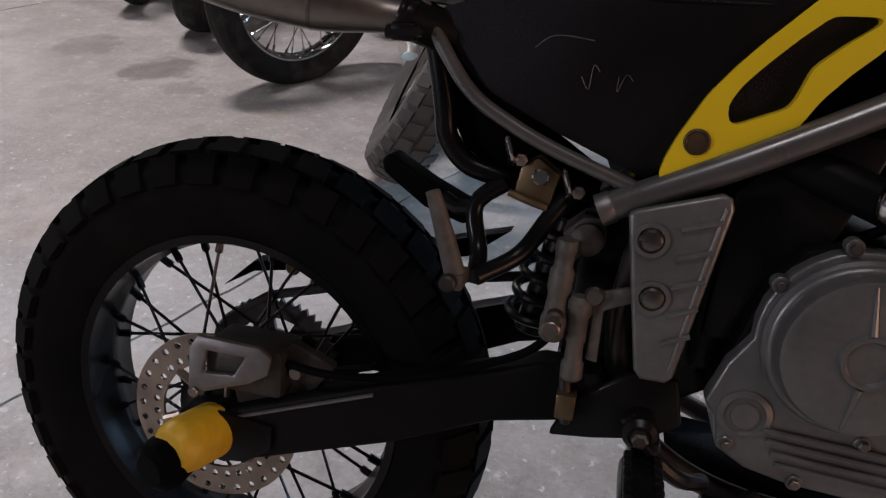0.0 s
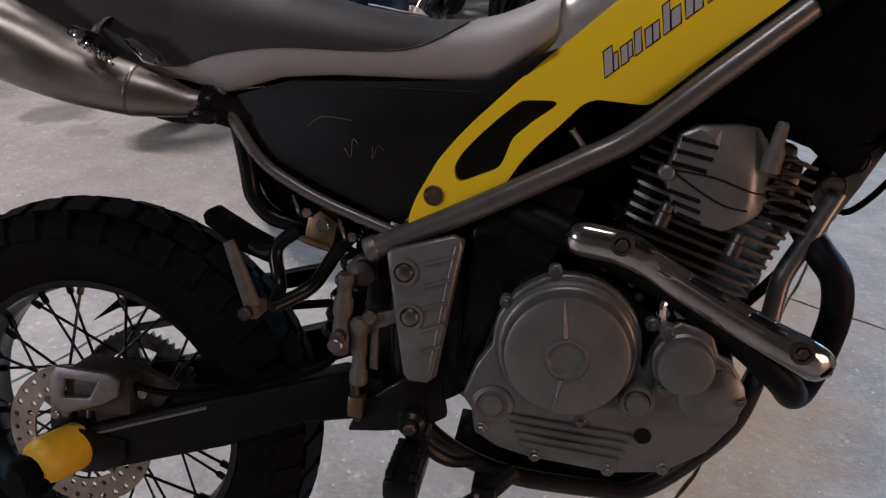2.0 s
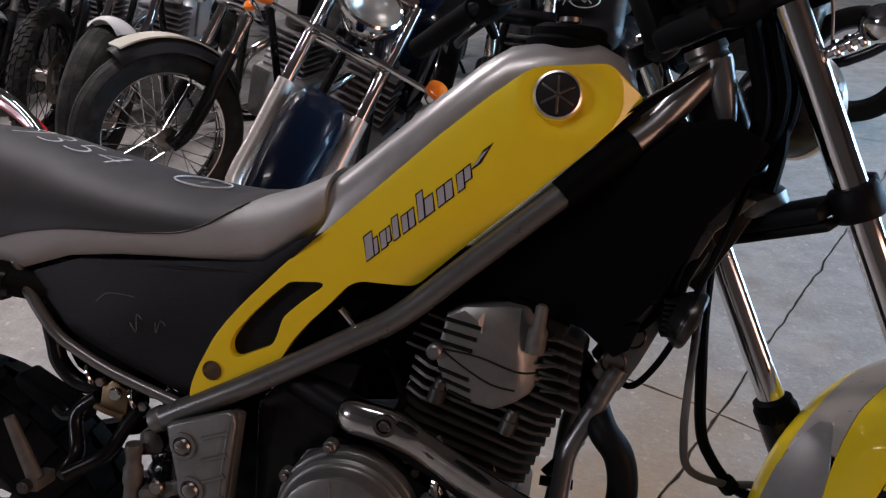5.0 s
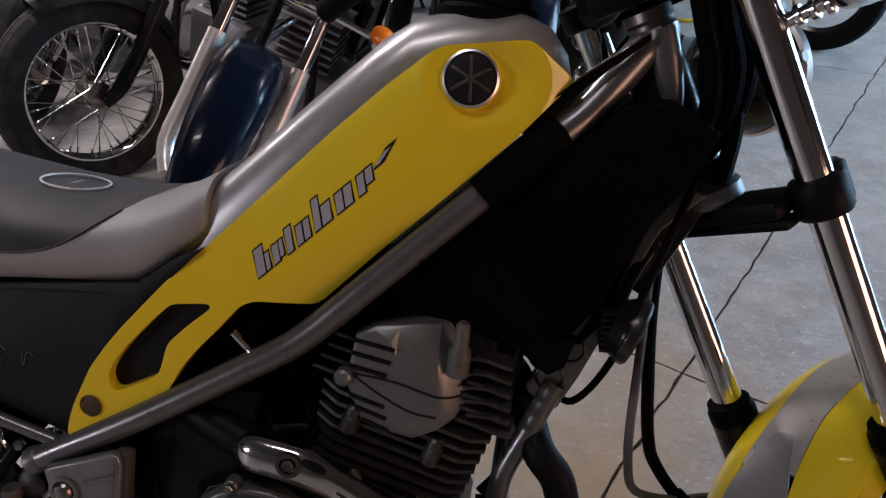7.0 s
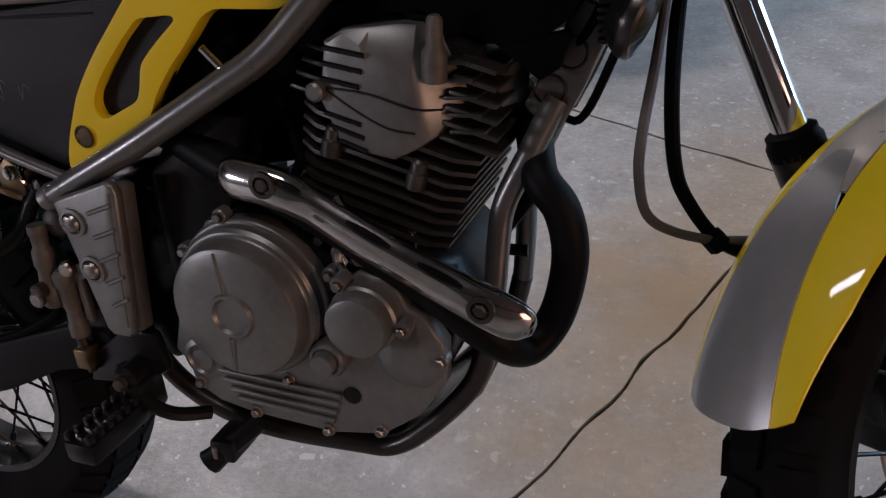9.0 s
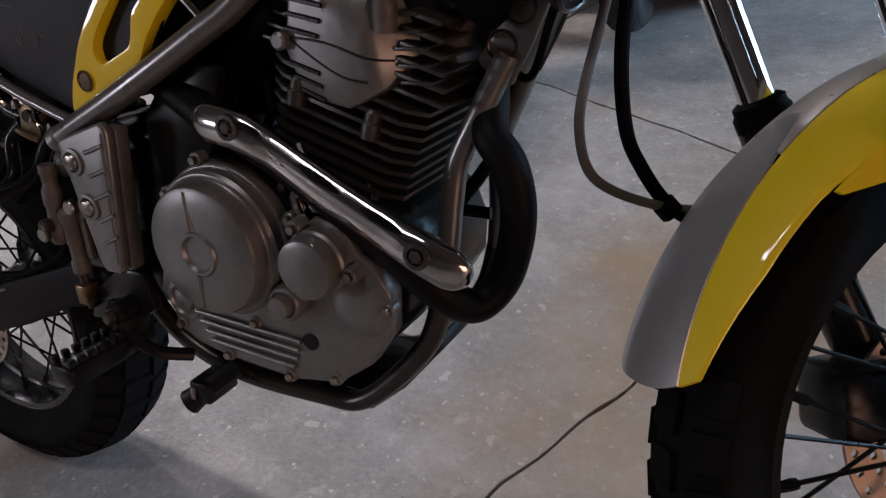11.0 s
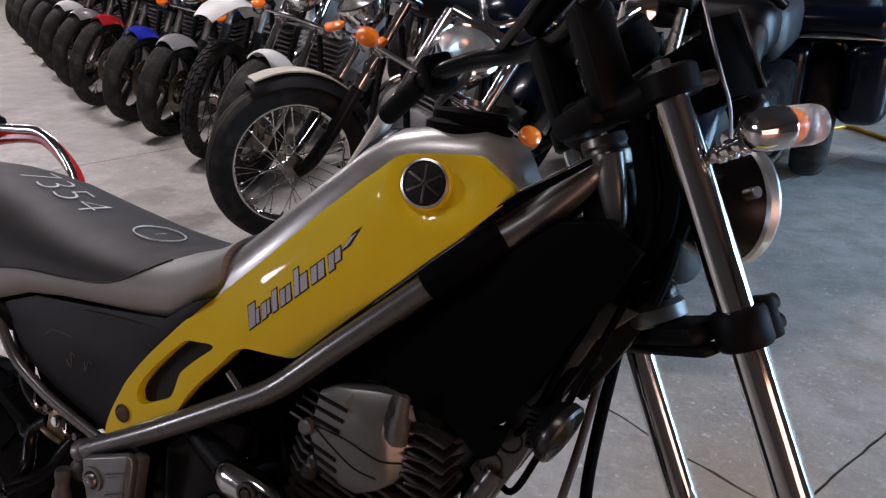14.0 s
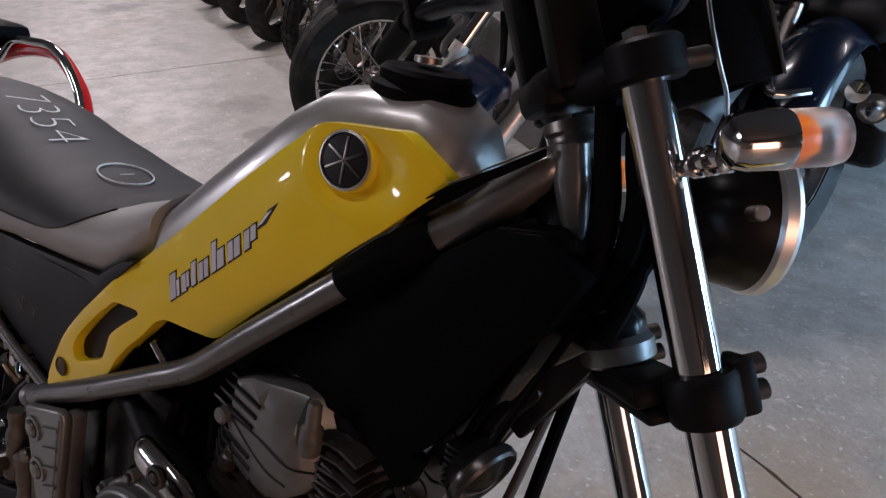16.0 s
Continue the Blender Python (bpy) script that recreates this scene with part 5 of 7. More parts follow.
# seat: rings from tail to tank
SEAT = [(-0.115, 0.585, 0.075, 0.55), (-0.105, 0.607, 0.085, 0.535), (-0.06, 0.62, 0.098, 0.52), (0.0, 0.627, 0.108, 0.51), (0.06, 0.629, 0.115, 0.50), (0.12, 0.626, 0.121, 0.488), (0.18, 0.618, 0.124, 0.484), (0.23, 0.607, 0.125, 0.475), (0.29, 0.592, 0.125, 0.495), (0.35, 0.579, 0.122, 0.5015), (0.41, 0.571, 0.118, 0.5035), (0.45, 0.568, 0.115, 0.504), (0.49, 0.571, 0.112, 0.5055), (0.52, 0.579, 0.11, 0.508), (0.545, 0.590, 0.106, 0.522), (0.565, 0.600, 0.102, 0.538), (0.582, 0.610, 0.096, 0.552)]


SEAM = glide([(-0.115, 0, 0.552), (0.0, 0, 0.525), (0.12, 0, 0.502), (0.175, 0, 0.4985), (0.225, 0, 0.515), (0.29, 0, 0.526), (0.37, 0, 0.528), (0.42, 0, 0.5315), (0.45, 0, 0.541), (0.475, 0, 0.557), (0.5, 0, 0.577)], 8)


def seam_height(x, top):
    return min(float(np.interp(x, [p.x for p in SEAM], [p.z for p in SEAM])), top - 0.0004)


SX = np.linspace(SEAT[0][0], SEAT[-1][0], 110)
rows_low, rows_top = [], []
for x in SX:
    x = float(x)
    top, w, low = (float(np.interp(x, [s[0] for s in SEAT], [s[i] for s in SEAT])) for i in (1, 2, 3))

    def skin(q, side):
        """q from 0 at the tucked lower edge to 1 on the centre line."""
        a = -0.45 + (math.pi / 2 + 0.45) * q
        mid = low + 0.022
        z = mid + (top - mid) * math.sin(a) ** 0.8 if a > 0 else mid - 0.043 * (-math.sin(a)) ** 0.8
        return V((x, -side * w * max(0.0, math.cos(a)) ** 0.7, z))

    qs = np.linspace(0, 1, 60)
    zs = [skin(float(q), 1).z for q in qs]
    q_seam = float(np.interp(seam_height(x, top), zs, qs))
    if x > 0.502:
        q_seam = 0.999
    lower = [skin(q_seam * k / 8, 1) for k in range(9)] + [skin(q_seam * k / 8, -1) for k in range(8, -1, -1)]
    upper = [skin(q_seam + (1 - q_seam) * k / 12, 1) for k in range(13)] + [skin(q_seam + (1 - q_seam) * k / 12, -1) for k in range(11, -1, -1)]
    rows_low.append(lower)
    rows_top.append(upper)
seat = part("seat", loft(rows_low, caps=True), SEAT_GREY, bike, "two-tone vinyl seat, black above grey", 60)
part("seat_top", loft(rows_top[:97], caps=False, closed=False), SEAT_BLACK, seat, "black vinyl seat cover with chalk numbers", 60)
part("seam", tube([r[8] + V((0, -0.0008, 0.0005)) for r in rows_low[:95]], 0.001, 6, 1), SEAT_BLACK, seat)
part("panel_lip", tube([(0.36, -0.1135, 0.4905), (0.42, -0.1135, 0.4925), (0.505, -0.1125, 0.4945)], [0.0012, 0.0022, 0.0012], 8, 3), GRAIN_PANEL, side_panel)
part("seat_base", plate([(-0.1, 0.55), (0.1, 0.5), (0.2, 0.475), (0.3, 0.485), (0.55, 0.51), (0.5, 0.54), (-0.08, 0.58)], -0.1, 0.1, 0.006), BLACK_PLASTIC, bike)


def seat_top_z(x, y):
    top, w, low = (float(np.interp(x, [r[0] for r in SEAT], [r[k] for r in SEAT])) for k in (1, 2, 3))
    f = min(0.98, abs(y) / w)
    mid = low + 0.022
    return mid + (top - mid) * (1 - f ** (2 / 0.7)) ** 0.4


def chalk_text(text, x, y, size, turn_deg, name="chalk_number"):
    cu = bpy.data.curves.new("tmp_text", "FONT")
    cu.offset = -0.0022
    cu.body, cu.size, cu.align_x, cu.align_y = text, size, "CENTER", "CENTER"
    tmp = bpy.data.objects.new("tmp_text", cu)
    scene.collection.objects.link(tmp)
    bpy.context.view_layer.update()
    me = bpy.data.meshes.new_from_object(tmp.evaluated_get(bpy.context.evaluated_depsgraph_get()))
    bpy.data.objects.remove(tmp)
    bm = bmesh.new()
    bm.from_mesh(me)
    bpy.data.meshes.remove(me)
    bmesh.ops.triangulate(bm, faces=bm.faces)
    moved(bm, Matrix.Translation((x, y, 0)) @ Matrix.Rotation(radians(turn_deg), 4, "Z"))
    for v in bm.verts:
        v.co.z = seat_top_z(v.co.x, v.co.y) + 0.0022
    return part(name, bm, CHALK, seat, "white chalk writing")


chalk_text("7354", 0.217, -0.012, 0.08, -5)
chalk_text("1", 0.393, -0.003, 0.032, -8)
part("chalk_ring", tube([(0.393 + 0.035 * math.cos(q), -0.003 + 0.031 * math.sin(q), seat_top_z(0.393 + 0.035 * math.cos(q), -0.003) + 0.0022) for q in [2 * math.pi * k / 30 for k in range(31)]], 0.0012, 5, 1), CHALK, seat)

# tail: grab rail and red lamp beyond the seat
part("grab_rail", tube([(-0.15, 0.10, 0.63), (-0.12, 0.11, 0.665), (-0.06, 0.115, 0.672), (-0.01, 0.118, 0.672), (0.035, 0.118, 0.65), (0.075, 0.115, 0.61), (0.1, 0.105, 0.57)], 0.007, 12, 6), CHROME, bike, "bright tubular grab rail")
part("tail_lamp", tube([(-0.2, 0.12, 0.625), (-0.12, 0.125, 0.65), (-0.05, 0.13, 0.66), (0.0, 0.13, 0.655), (0.06, 0.128, 0.615), (0.09, 0.12, 0.58)], 0.011, 10, 5), RED, bike, "red tail trim")
part("tail_bag", box(-0.25, -0.13, 0.07, 0.15, 0.65, 0.69, 0.014), BLACK_PLASTIC, bike)
part("rear_fender", plate([(-0.3, 0.5), (-0.2, 0.545), (0.0, 0.52), (0.2, 0.47), (0.2, 0.455), (0.0, 0.5), (-0.2, 0.525), (-0.3, 0.485)], -0.07, 0.07, 0.004), BLACK_PLASTIC, bike)

# ---- front end, steered to the left ----
STEER = radians(43)
XF = math.cos(STEER) * G_AX + math.sin(STEER) * V((0, 1, 0))
YF = -math.sin(STEER) * G_AX + math.cos(STEER) * V((0, 1, 0))
FORK = Matrix((XF, YF, S_AX)).transposed().to_4x4()
FORK.translation = AXIS


def fpart(name, bm, mat, parent, label="", sharp=35):
    return part(name, moved(bm, FORK), mat, parent, label, sharp)


LEG_X = {-1: 0.0235, 1: 0.0175}  # the near leg stands a little ahead
AX, AZ, R_FRONT = 0.064, -0.43, 0.318
FWHEEL = Matrix.Translation((AX, 0, AZ))
front_wheel = fpart("front_wheel", moved(rim_mesh(0.243, 0.225, 0.05), FWHEEL), BLACK_PAINT, bike, "black spoked front wheel")
fpart("tyre", moved(tyre_mesh(R_FRONT, 0.092, 0.243), FWHEEL), RUBBER, front_wheel, "black block-tread tyre")
blocks(front_wheel, FORK @ FWHEEL, R_FRONT, 0.092, 0.243, 44, [(-0.62, 0.22), (0.0, 0.2), (0.62, 0.22)], 0.006, 0.72)
fpart("hub", moved(lathe([(0.02, -0.06), (0.035, -0.05), (0.035, -0.04), (0.02, -0.035), (0.02, 0.035), (0.035, 0.04), (0.035, 0.05), (0.02, 0.06)], SIDE, 28), FWHEEL), BLACK_PAINT, front_wheel)
lace(front_wheel, FORK @ FWHEEL, 0.033, 0.045, 0.227, 36, BLACK_PAINT)
fpart("brake_disc", moved(holed_disc(0.075, 0.112, 0.004, 32), FWHEEL @ Matrix.Translation((0, 0.055, 0))), DISC_STEEL, front_wheel, "drilled steel brake disc")
for k in range(6):
    a = k * math.pi / 3
    fpart("disc_arm", moved(tube([(0.03 * math.cos(a), 0.057, 0.03 * math.sin(a)), (0.077 * math.cos(a + 0.3), 0.057, 0.077 * math.sin(a + 0.3))], 0.006, 8, 1), FWHEEL), BLACK_PAINT, front_wheel)
fpart("caliper", moved(box(-0.13, -0.06, 0.03, 0.1, 0.0, 0.07, 0.01), FWHEEL @ Matrix.Rotation(radians(20), 4, "Y")), BLACK_PAINT, bike, "black front brake caliper")
for s in (-1, 1):
    y = s * 0.089
    leg = fpart("fork_tube", rod((LEG_X[s], y, -0.16), (LEG_X[s], y, 0.376), 0.0162, 28), CHROME, bike, "polished steel fork tube")
    fpart("dust_seal", lathe([(0.021, 0), (0.026, 0.006), (0.026, 0.018), (0.0235, 0.022), (0.0235, 0.028), (0.019, 0.031)], Matrix.Translation((LEG_X[s], y, -0.11)), 28), BLACK_PLASTIC, leg)
    fpart("fork_slider", tube([(LEG_X[s], y, -0.1), (LEG_X[s], y, -0.2), (0.026, y * 0.95, -0.36), (AX - 0.012, y * 0.9, AZ - 0.02)], [0.026, 0.0245, 0.023, 0.022], 22, 4), BLACK_PAINT, leg, "black fork slider")
    fpart("axle_clamp", moved(lathe([(0.022, -0.02), (0.024, -0.015), (0.024, 0.015), (0.022, 0.02)], SIDE, 20), Matrix.Translation((AX, y * 0.88, AZ))), BLACK_PAINT, leg)
    fpart("fork_cap", lathe([(0.016, 0), (0.016, 0.003), (0.009, 0.004), (0.009, 0.009), (0.007, 0.0105)], Matrix.Translation((LEG_X[s], y, 0.3755)), 6), CHROME, leg)
    fpart("clamp_ring", lathe([(0.022, 0), (0.0246, 0.004), (0.0246, 0.03), (0.022, 0.034)], Matrix.Translation((LEG_X[s], y, 0.127)), 28), SATIN_BLACK, bike)
    fpart("clamp_ring", lathe([(0.023, 0), (0.0262, 0.003), (0.0262, 0.024), (0.023, 0.027)], Matrix.Translation((LEG_X[s] + 0.003, y, 0.35)), 28), SATIN_BLACK, bike)
    for zz in (0.137, 0.155):
        fpart("pinch_bolt", rod((LEG_X[s] + 0.024, y - s * 0.009, zz), (LEG_X[s] + 0.048, y - s * 0.009, zz), 0.0075, 12), GREASY, bike)
fpart("pinch_lug", box(0.041, 0.0585, -0.1, -0.066, 0.126, 0.165, 0.005), SATIN_BLACK, bike)
fpart("lower_clamp", box(-0.02, 0.024, -0.075, 0.075, 0.138, 0.158, 0.007), SATIN_BLACK, bike, "black lower triple clamp")
fpart("clamp_lip", box(-0.012, 0.01, -0.075, 0.075, 0.126, 0.137, 0.004), SATIN_BLACK, bike)
fpart("top_clamp", joined(box(-0.03, 0.03, -0.04, 0.04, 0.352, 0.38, 0.008), tube([(-0.006, -0.022, 0.374), (0.004, -0.054, 0.361), (LEG_X[-1], -0.09, 0.3685)], [0.018, 0.0155, 0.0145], 14, 5), tube([(-0.006, 0.022, 0.374), (0.004, 0.054, 0.361), (LEG_X[1], 0.09, 0.3685)], [0.018, 0.0155, 0.0145], 14, 5)), SATIN_BLACK, bike, "black cast top triple clamp with dipped arms")
fpart("clamp_bolt", rod((LEG_X[-1] + 0.018, -0.1, 0.359), (LEG_X[-1] + 0.041, -0.1, 0.359), 0.0068, 14), GREASY, bike, "dull clamp bolt")
fpart("stem_nut", lathe([(0.016, 0), (0.016, 0.012), (0.01, 0.015)], Matrix.Translation((0, 0, 0.372)), 6), SATIN_BLACK, bike)
for s in (-1, 1):
    fpart("bar_riser", box(-0.022, 0.016, s * 0.045 - 0.014, s * 0.045 + 0.014, 0.36, 0.462, 0.006), SATIN_BLACK, bike)
BAR = [(-0.125, -0.38, 0.53), (-0.10, -0.27, 0.53), (-0.04, -0.16, 0.515), (-0.01, -0.09, 0.468), (-0.003, 0, 0.455), (-0.01, 0.09, 0.466), (-0.04, 0.16, 0.488), (-0.075, 0.25, 0.5), (-0.1, 0.36, 0.495)]
handlebar = fpart("handlebar", tube(BAR, 0.011, 14, 7), BLACK_PAINT, bike, "black braced handlebar")
fpart("crossbar", tube([(-0.022, -0.13, 0.497), (-0.022, 0.12, 0.482)], 0.006, 10, 1), BLACK_PAINT, handlebar)
fpart("bar_pad", tube([(-0.006, -0.11, 0.49), (-0.006, 0.055, 0.482)], 0.0125, 14, 1), BLACK_PLASTIC, handlebar)
for s, (a, b) in ((1, ((-0.075, 0.25, 0.5), (-0.1, 0.37, 0.495))), (-1, ((-0.1, -0.27, 0.53), (-0.125, -0.38, 0.53)))):
    fpart("grip", rod(a, b, 0.0145, 18), RUBBER, handlebar, "black rubber grip")
    ya = a[1] - s * 0.035
    fpart("switch_box", box(a[0] - 0.005, a[0] + 0.035, min(ya, ya + s * 0.04), max(ya, ya + s * 0.04), a[2] - 0.022, a[2] + 0.024, 0.007), BLACK_PLASTIC, handlebar)
    lever = fpart("lever", tube([(a[0] + 0.04, a[1] - s * 0.05, a[2] + 0.0), (a[0] + 0.06, a[1], a[2] - 0.005), (a[0] + 0.045, a[1] + s * 0.09, a[2] - 0.01), (a[0] + 0.05, a[1] + s * 0.13, a[2] - 0.012)], [0.008, 0.006, 0.0055, 0.007], 10, 5, flat=0.7), BLACK_PAINT, handlebar)
fpart("meter", lathe([(0.03, 0), (0.04, 0.01), (0.042, 0.04), (0.038, 0.046), (0.0, 0.048)], Matrix.Translation((0.075, 0.03, 0.405)) @ Matrix.Rotation(radians(-22), 4, "Y"), 30), BLACK_PLASTIC, bike, "round black meter")
fpart("headlight_cowl", joined(box(0.066, 0.1085, -0.102, -0.097, 0.338, 0.41, 0.0015), box(0.1, 0.108, -0.0965, 0.0965, 0.338, 0.41, 0.003), box(0.066, 0.1085, 0.097, 0.102, 0.338, 0.41, 0.0015)), BLACK_PLASTIC, bike, "black headlight cowl with bright edges")
fpart("cowl_edge", tube([(0.109, -0.1025, 0.338), (0.1075, -0.104, 0.37), (0.1062, -0.1055, 0.395), (0.1055, -0.106, 0.411)], 0.0018, 8, 3), CHROME, bike)
fpart("bright_cable", tube([(0.072, -0.11, 0.47), (0.066, -0.112, 0.42), (0.063, -0.112, 0.38), (0.065, -0.108, 0.352), (0.07, -0.1, 0.33), (0.068, -0.09, 0.3)], 0.0016, 8, 6), STEEL, bike)
HL = Matrix.Translation((0.1175, 0.016, 0.2485)) @ Matrix.Rotation(radians(104), 4, "Y") @ Matrix.Scale(0.75, 4)
headlight = fpart("headlight", lathe([(0.028, -0.075), (0.05, -0.062), (0.07, -0.035), (0.079, 0.0), (0.082, 0.012)], HL, 40), BLACK_PAINT, bike, "black round headlight with chrome rim")
fpart("headlight_rim", lathe([(0.082, 0.01), (0.086, 0.014), (0.0865, 0.026), (0.082, 0.033), (0.077, 0.033)], HL, 40, caps=False), REFLECTOR, headlight)
fpart("headlight_lens", lathe([(0.078, 0.03), (0.06, 0.042), (0.03, 0.049), (0.0, 0.05)], HL, 32, caps=False), LENS, headlight)
fpart("headlight_bolt", rod((0.099, -0.066, 0.251), (0.099, -0.05, 0.251), 0.0058, 14), STEEL, headlight)
for s in (-1, 1):
    ind = fpart("indicator", lathe([(0.008, -0.008), (0.016, -0.003), (0.019, 0.006), (0.0195, 0.03), (0.0185, 0.034)], Matrix.Translation((0.043, s * 0.148, 0.302)) @ Matrix.Rotation(radians(98), 4, "Y") @ Matrix.Scale(0.93, 4), 30), CHROME, bike, "chrome turn indicator with clear lens")
    M = Matrix.Translation((0.043, s * 0.148, 0.302)) @ Matrix.Rotation(radians(98), 4, "Y") @ Matrix.Scale(0.93, 4)
    lens_ob = fpart("lens", lathe([(0.0185, 0.033), (0.0185, 0.062), (0.017, 0.069), (0.008, 0.0715), (0.0, 0.072)], M, 28), INDICATOR_LENS, ind, "clear ribbed indicator lens")
    lens_ob.visible_shadow = False
    fpart("amber_bulb", lathe([(0.011, 0.0335), (0.011, 0.038), (0.009, 0.046), (0.006, 0.051), (0.0, 0.052)], M, 24), ORANGE, ind, "amber inner bulb cover")
    fpart("stalk", rod((0.034, s * 0.10, 0.292), (0.05, s * 0.146, 0.297), 0.006, 14), CHROME, ind)
    for k in range(3):
        fpart("stalk_ring", rod((0.037 + 0.0035 * k, s * (0.108 + k * 0.011), 0.293), (0.0385 + 0.0035 * k, s * (0.113 + k * 0.011), 0.2935), 0.0092, 14), CHROME, ind)
fpart("key_switch", lathe([(0.016, 0), (0.018, 0.02), (0.014, 0.024)], Matrix.Translation((0.045, 0.0, 0.36)), 18), BLACK_PAINT, bike)
fpart("wiring_loom", tube([(0.06, -0.03, 0.3), (0.03, -0.045, 0.27), (0.01, -0.04, 0.22), (-0.02, -0.03, 0.18)], 0.008, 10, 5), BLACK_PLASTIC, bike)
fpart("wiring_loom", tube([(0.05, 0.02, 0.34), (-0.02, 0.05, 0.3), (-0.06, 0.03, 0.24), (-0.08, 0.0, 0.18)], 0.009, 10, 5), BLACK_PLASTIC, bike)

# mudguard: silver crown between yellow flanks
FR, FLANK = 0.351, 0.074


def crown_half(a):
    """Half width of the silver middle at angle a."""
    return float(np.interp(a, (24, 70, 98, 112, 128, 143), (0.036, 0.032, 0.0245, 0.0295, 0.0375, 0.0445)))


def flank_half(a):
    """Half width of the whole mudguard at angle a."""
    return float(np.interp(a, (24, 111, 117, 130, 137, 143), (0.074, 0.074, 0.0685, 0.0665, 0.061, 0.056)))


def fender_strip(a0, a1, side, name, mat, parent, label="", n=44, lift=0.0, tip=True):
    """One strip of the mudguard: side 0 is the middle, -1 and 1 the flanks."""
    rings = []
    for k in range(n + 1):
        f = k / n
        outer, inner = [], []
        for j in range(11):
            a_mid = a0 + (a1 - a0) * f
            c = crown_half(a_mid)
            if name == "fender_tail":
                c = (c + 0.0006) * math.sqrt(max(0.0, min(1.0, (a_mid - a0 + 1.0) / 12.0)))
            y = (-c + 2 * c * j / 10) if side == 0 else side * (c + 0.0004 + (flank_half(a_mid) - c) * j / 10)
            end = a1 - (7.0 * (abs(y) / FLANK) ** 3 if tip else 0)
            a = radians(a0 + (end - a0) * f)
            r = FR + lift - 0.03 * (abs(y) / FLANK) ** 2.6
            outer.append((AX + r * math.cos(a), y, AZ + r * math.sin(a)))
            inner.append((AX + (r - 0.003) * math.cos(a), y, AZ + (r - 0.003) * math.sin(a)))
        rings.append(outer + inner[::-1])
    return fpart(name, loft(rings), mat, parent, label, 60)


fender = fender_strip(24, 110, 0, "front_fender", CREAM_SILVER, bike, "silver and yellow front mudguard", lift=0.001, tip=False)
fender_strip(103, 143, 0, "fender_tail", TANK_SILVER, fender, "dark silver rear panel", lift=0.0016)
fender_strip(24, 143, -1, "fender_flank", YELLOW, fender, "yellow flank")
fender_strip(24, 143, 1, "fender_flank", YELLOW, fender, "yellow flank")
for s in (-1, 1):
    rings = []
    for k in range(13):
        a = radians(44 + 68 * k / 12)
        drop = 0.034 * math.sin(math.pi * k / 12) ** 0.5
        r0 = FR - 0.03
        rings.append([(AX + r0 * math.cos(a), s * FLANK, AZ + r0 * math.sin(a)), (AX + (r0 - drop - 0.003) * math.cos(a), s * (FLANK + 0.003), AZ + (r0 - drop - 0.003) * math.sin(a)), (AX + (r0 - drop - 0.003) * math.cos(a), s * (FLANK - 0.001), AZ + (r0 - drop - 0.003) * math.sin(a)), (AX + r0 * math.cos(a), s * (FLANK - 0.004), AZ + r0 * math.sin(a))])
    fpart("fender_skirt", loft(rings), YELLOW, fender)

# horn, hoses down to the front brake
horn = part("horn", lathe([(0.03, -0.02), (0.04, -0.006), (0.043, 0.0), (0.043, 0.01), (0.039, 0.014), (0.03, 0.012), (0.012, 0.02), (0.0, 0.021)], along((0.97, -0.052, 0.4795), (1.058, -0.066, 0.444)) @ Matrix.Scale(0.74, 4), 36), BLACK_PAINT, bike, "black round horn")
part("horn_rim", lathe([(0.0435, 0.0), (0.045, 0.004), (0.0445, 0.012), (0.041, 0.0155), (0.039, 0.014)], along((0.97, -0.052, 0.4795), (1.058, -0.066, 0.444)) @ Matrix.Scale(0.74, 4), 36, caps=False), DARK_GREY_STEEL, horn, "dull bright horn rim")
part("horn_bracket", tube([(0.96, -0.04, 0.49), (0.968, -0.04, 0.52), (0.985, -0.03, 0.55)], 0.006, 8, 3, flat=0.5), BLACK_PAINT, horn)
for k in range(7):
    part("horn_fin", box(0.945, 0.962, -0.068, -0.024, 0.46 + k * 0.006, 0.4635 + k * 0.006, 0.001), BLACK_PAINT, horn)
part("brake_hose", tube([(1.0, 0.03, 0.6), (0.996, 0.022, 0.556), (0.988, -0.022, 0.452), (0.9815, -0.055, 0.385), (0.982, -0.062, 0.35), (0.989, -0.052, 0.316), (1.009, -0.031, 0.2935), (1.045, -0.005, 0.2765), (1.08, 0.02, 0.268), (1.13, 0.05, 0.25)], 0.0045, 10, 6), GREY_RUBBER, bike, "grey brake hose")
part("meter_cable", tube([(1.006, 0.035, 0.6), (1.003, 0.03, 0.556), (0.999, 0.01, 0.475), (1.0, -0.012, 0.41), (1.006, -0.012, 0.35), (1.018, -0.004, 0.314), (1.048, 0.0, 0.275), (1.09, 0.03, 0.245), (1.14, 0.05, 0.22)], 0.0065, 10, 6), BLACK_PLASTIC, bike, "black meter cable")
for k, (dx, dy) in enumerate(((-0.03, -0.02), (-0.05, 0.0), (-0.012, -0.03))):
    part("control_cable", tube([(1.03 + dx, -0.01 + dy, 0.62), (1.0 + dx, -0.02 + dy, 0.555 - 0.01 * k), (0.965 + dx * 0.6, -0.03 + dy, 0.49 - 0.02 * k), (0.93 + dx * 0.3, -0.03, 0.45 - 0.03 * k), (0.9, -0.02, 0.44 - 0.02 * k)], 0.0038, 8, 6), BLACK_PLASTIC, bike)
part("cover_lug", plate([(0.86, 0.462), (0.9, 0.43), (0.915, 0.44), (0.925, 0.47)], -0.066, -0.05, 0.003), BLACK_PLASTIC, bike)
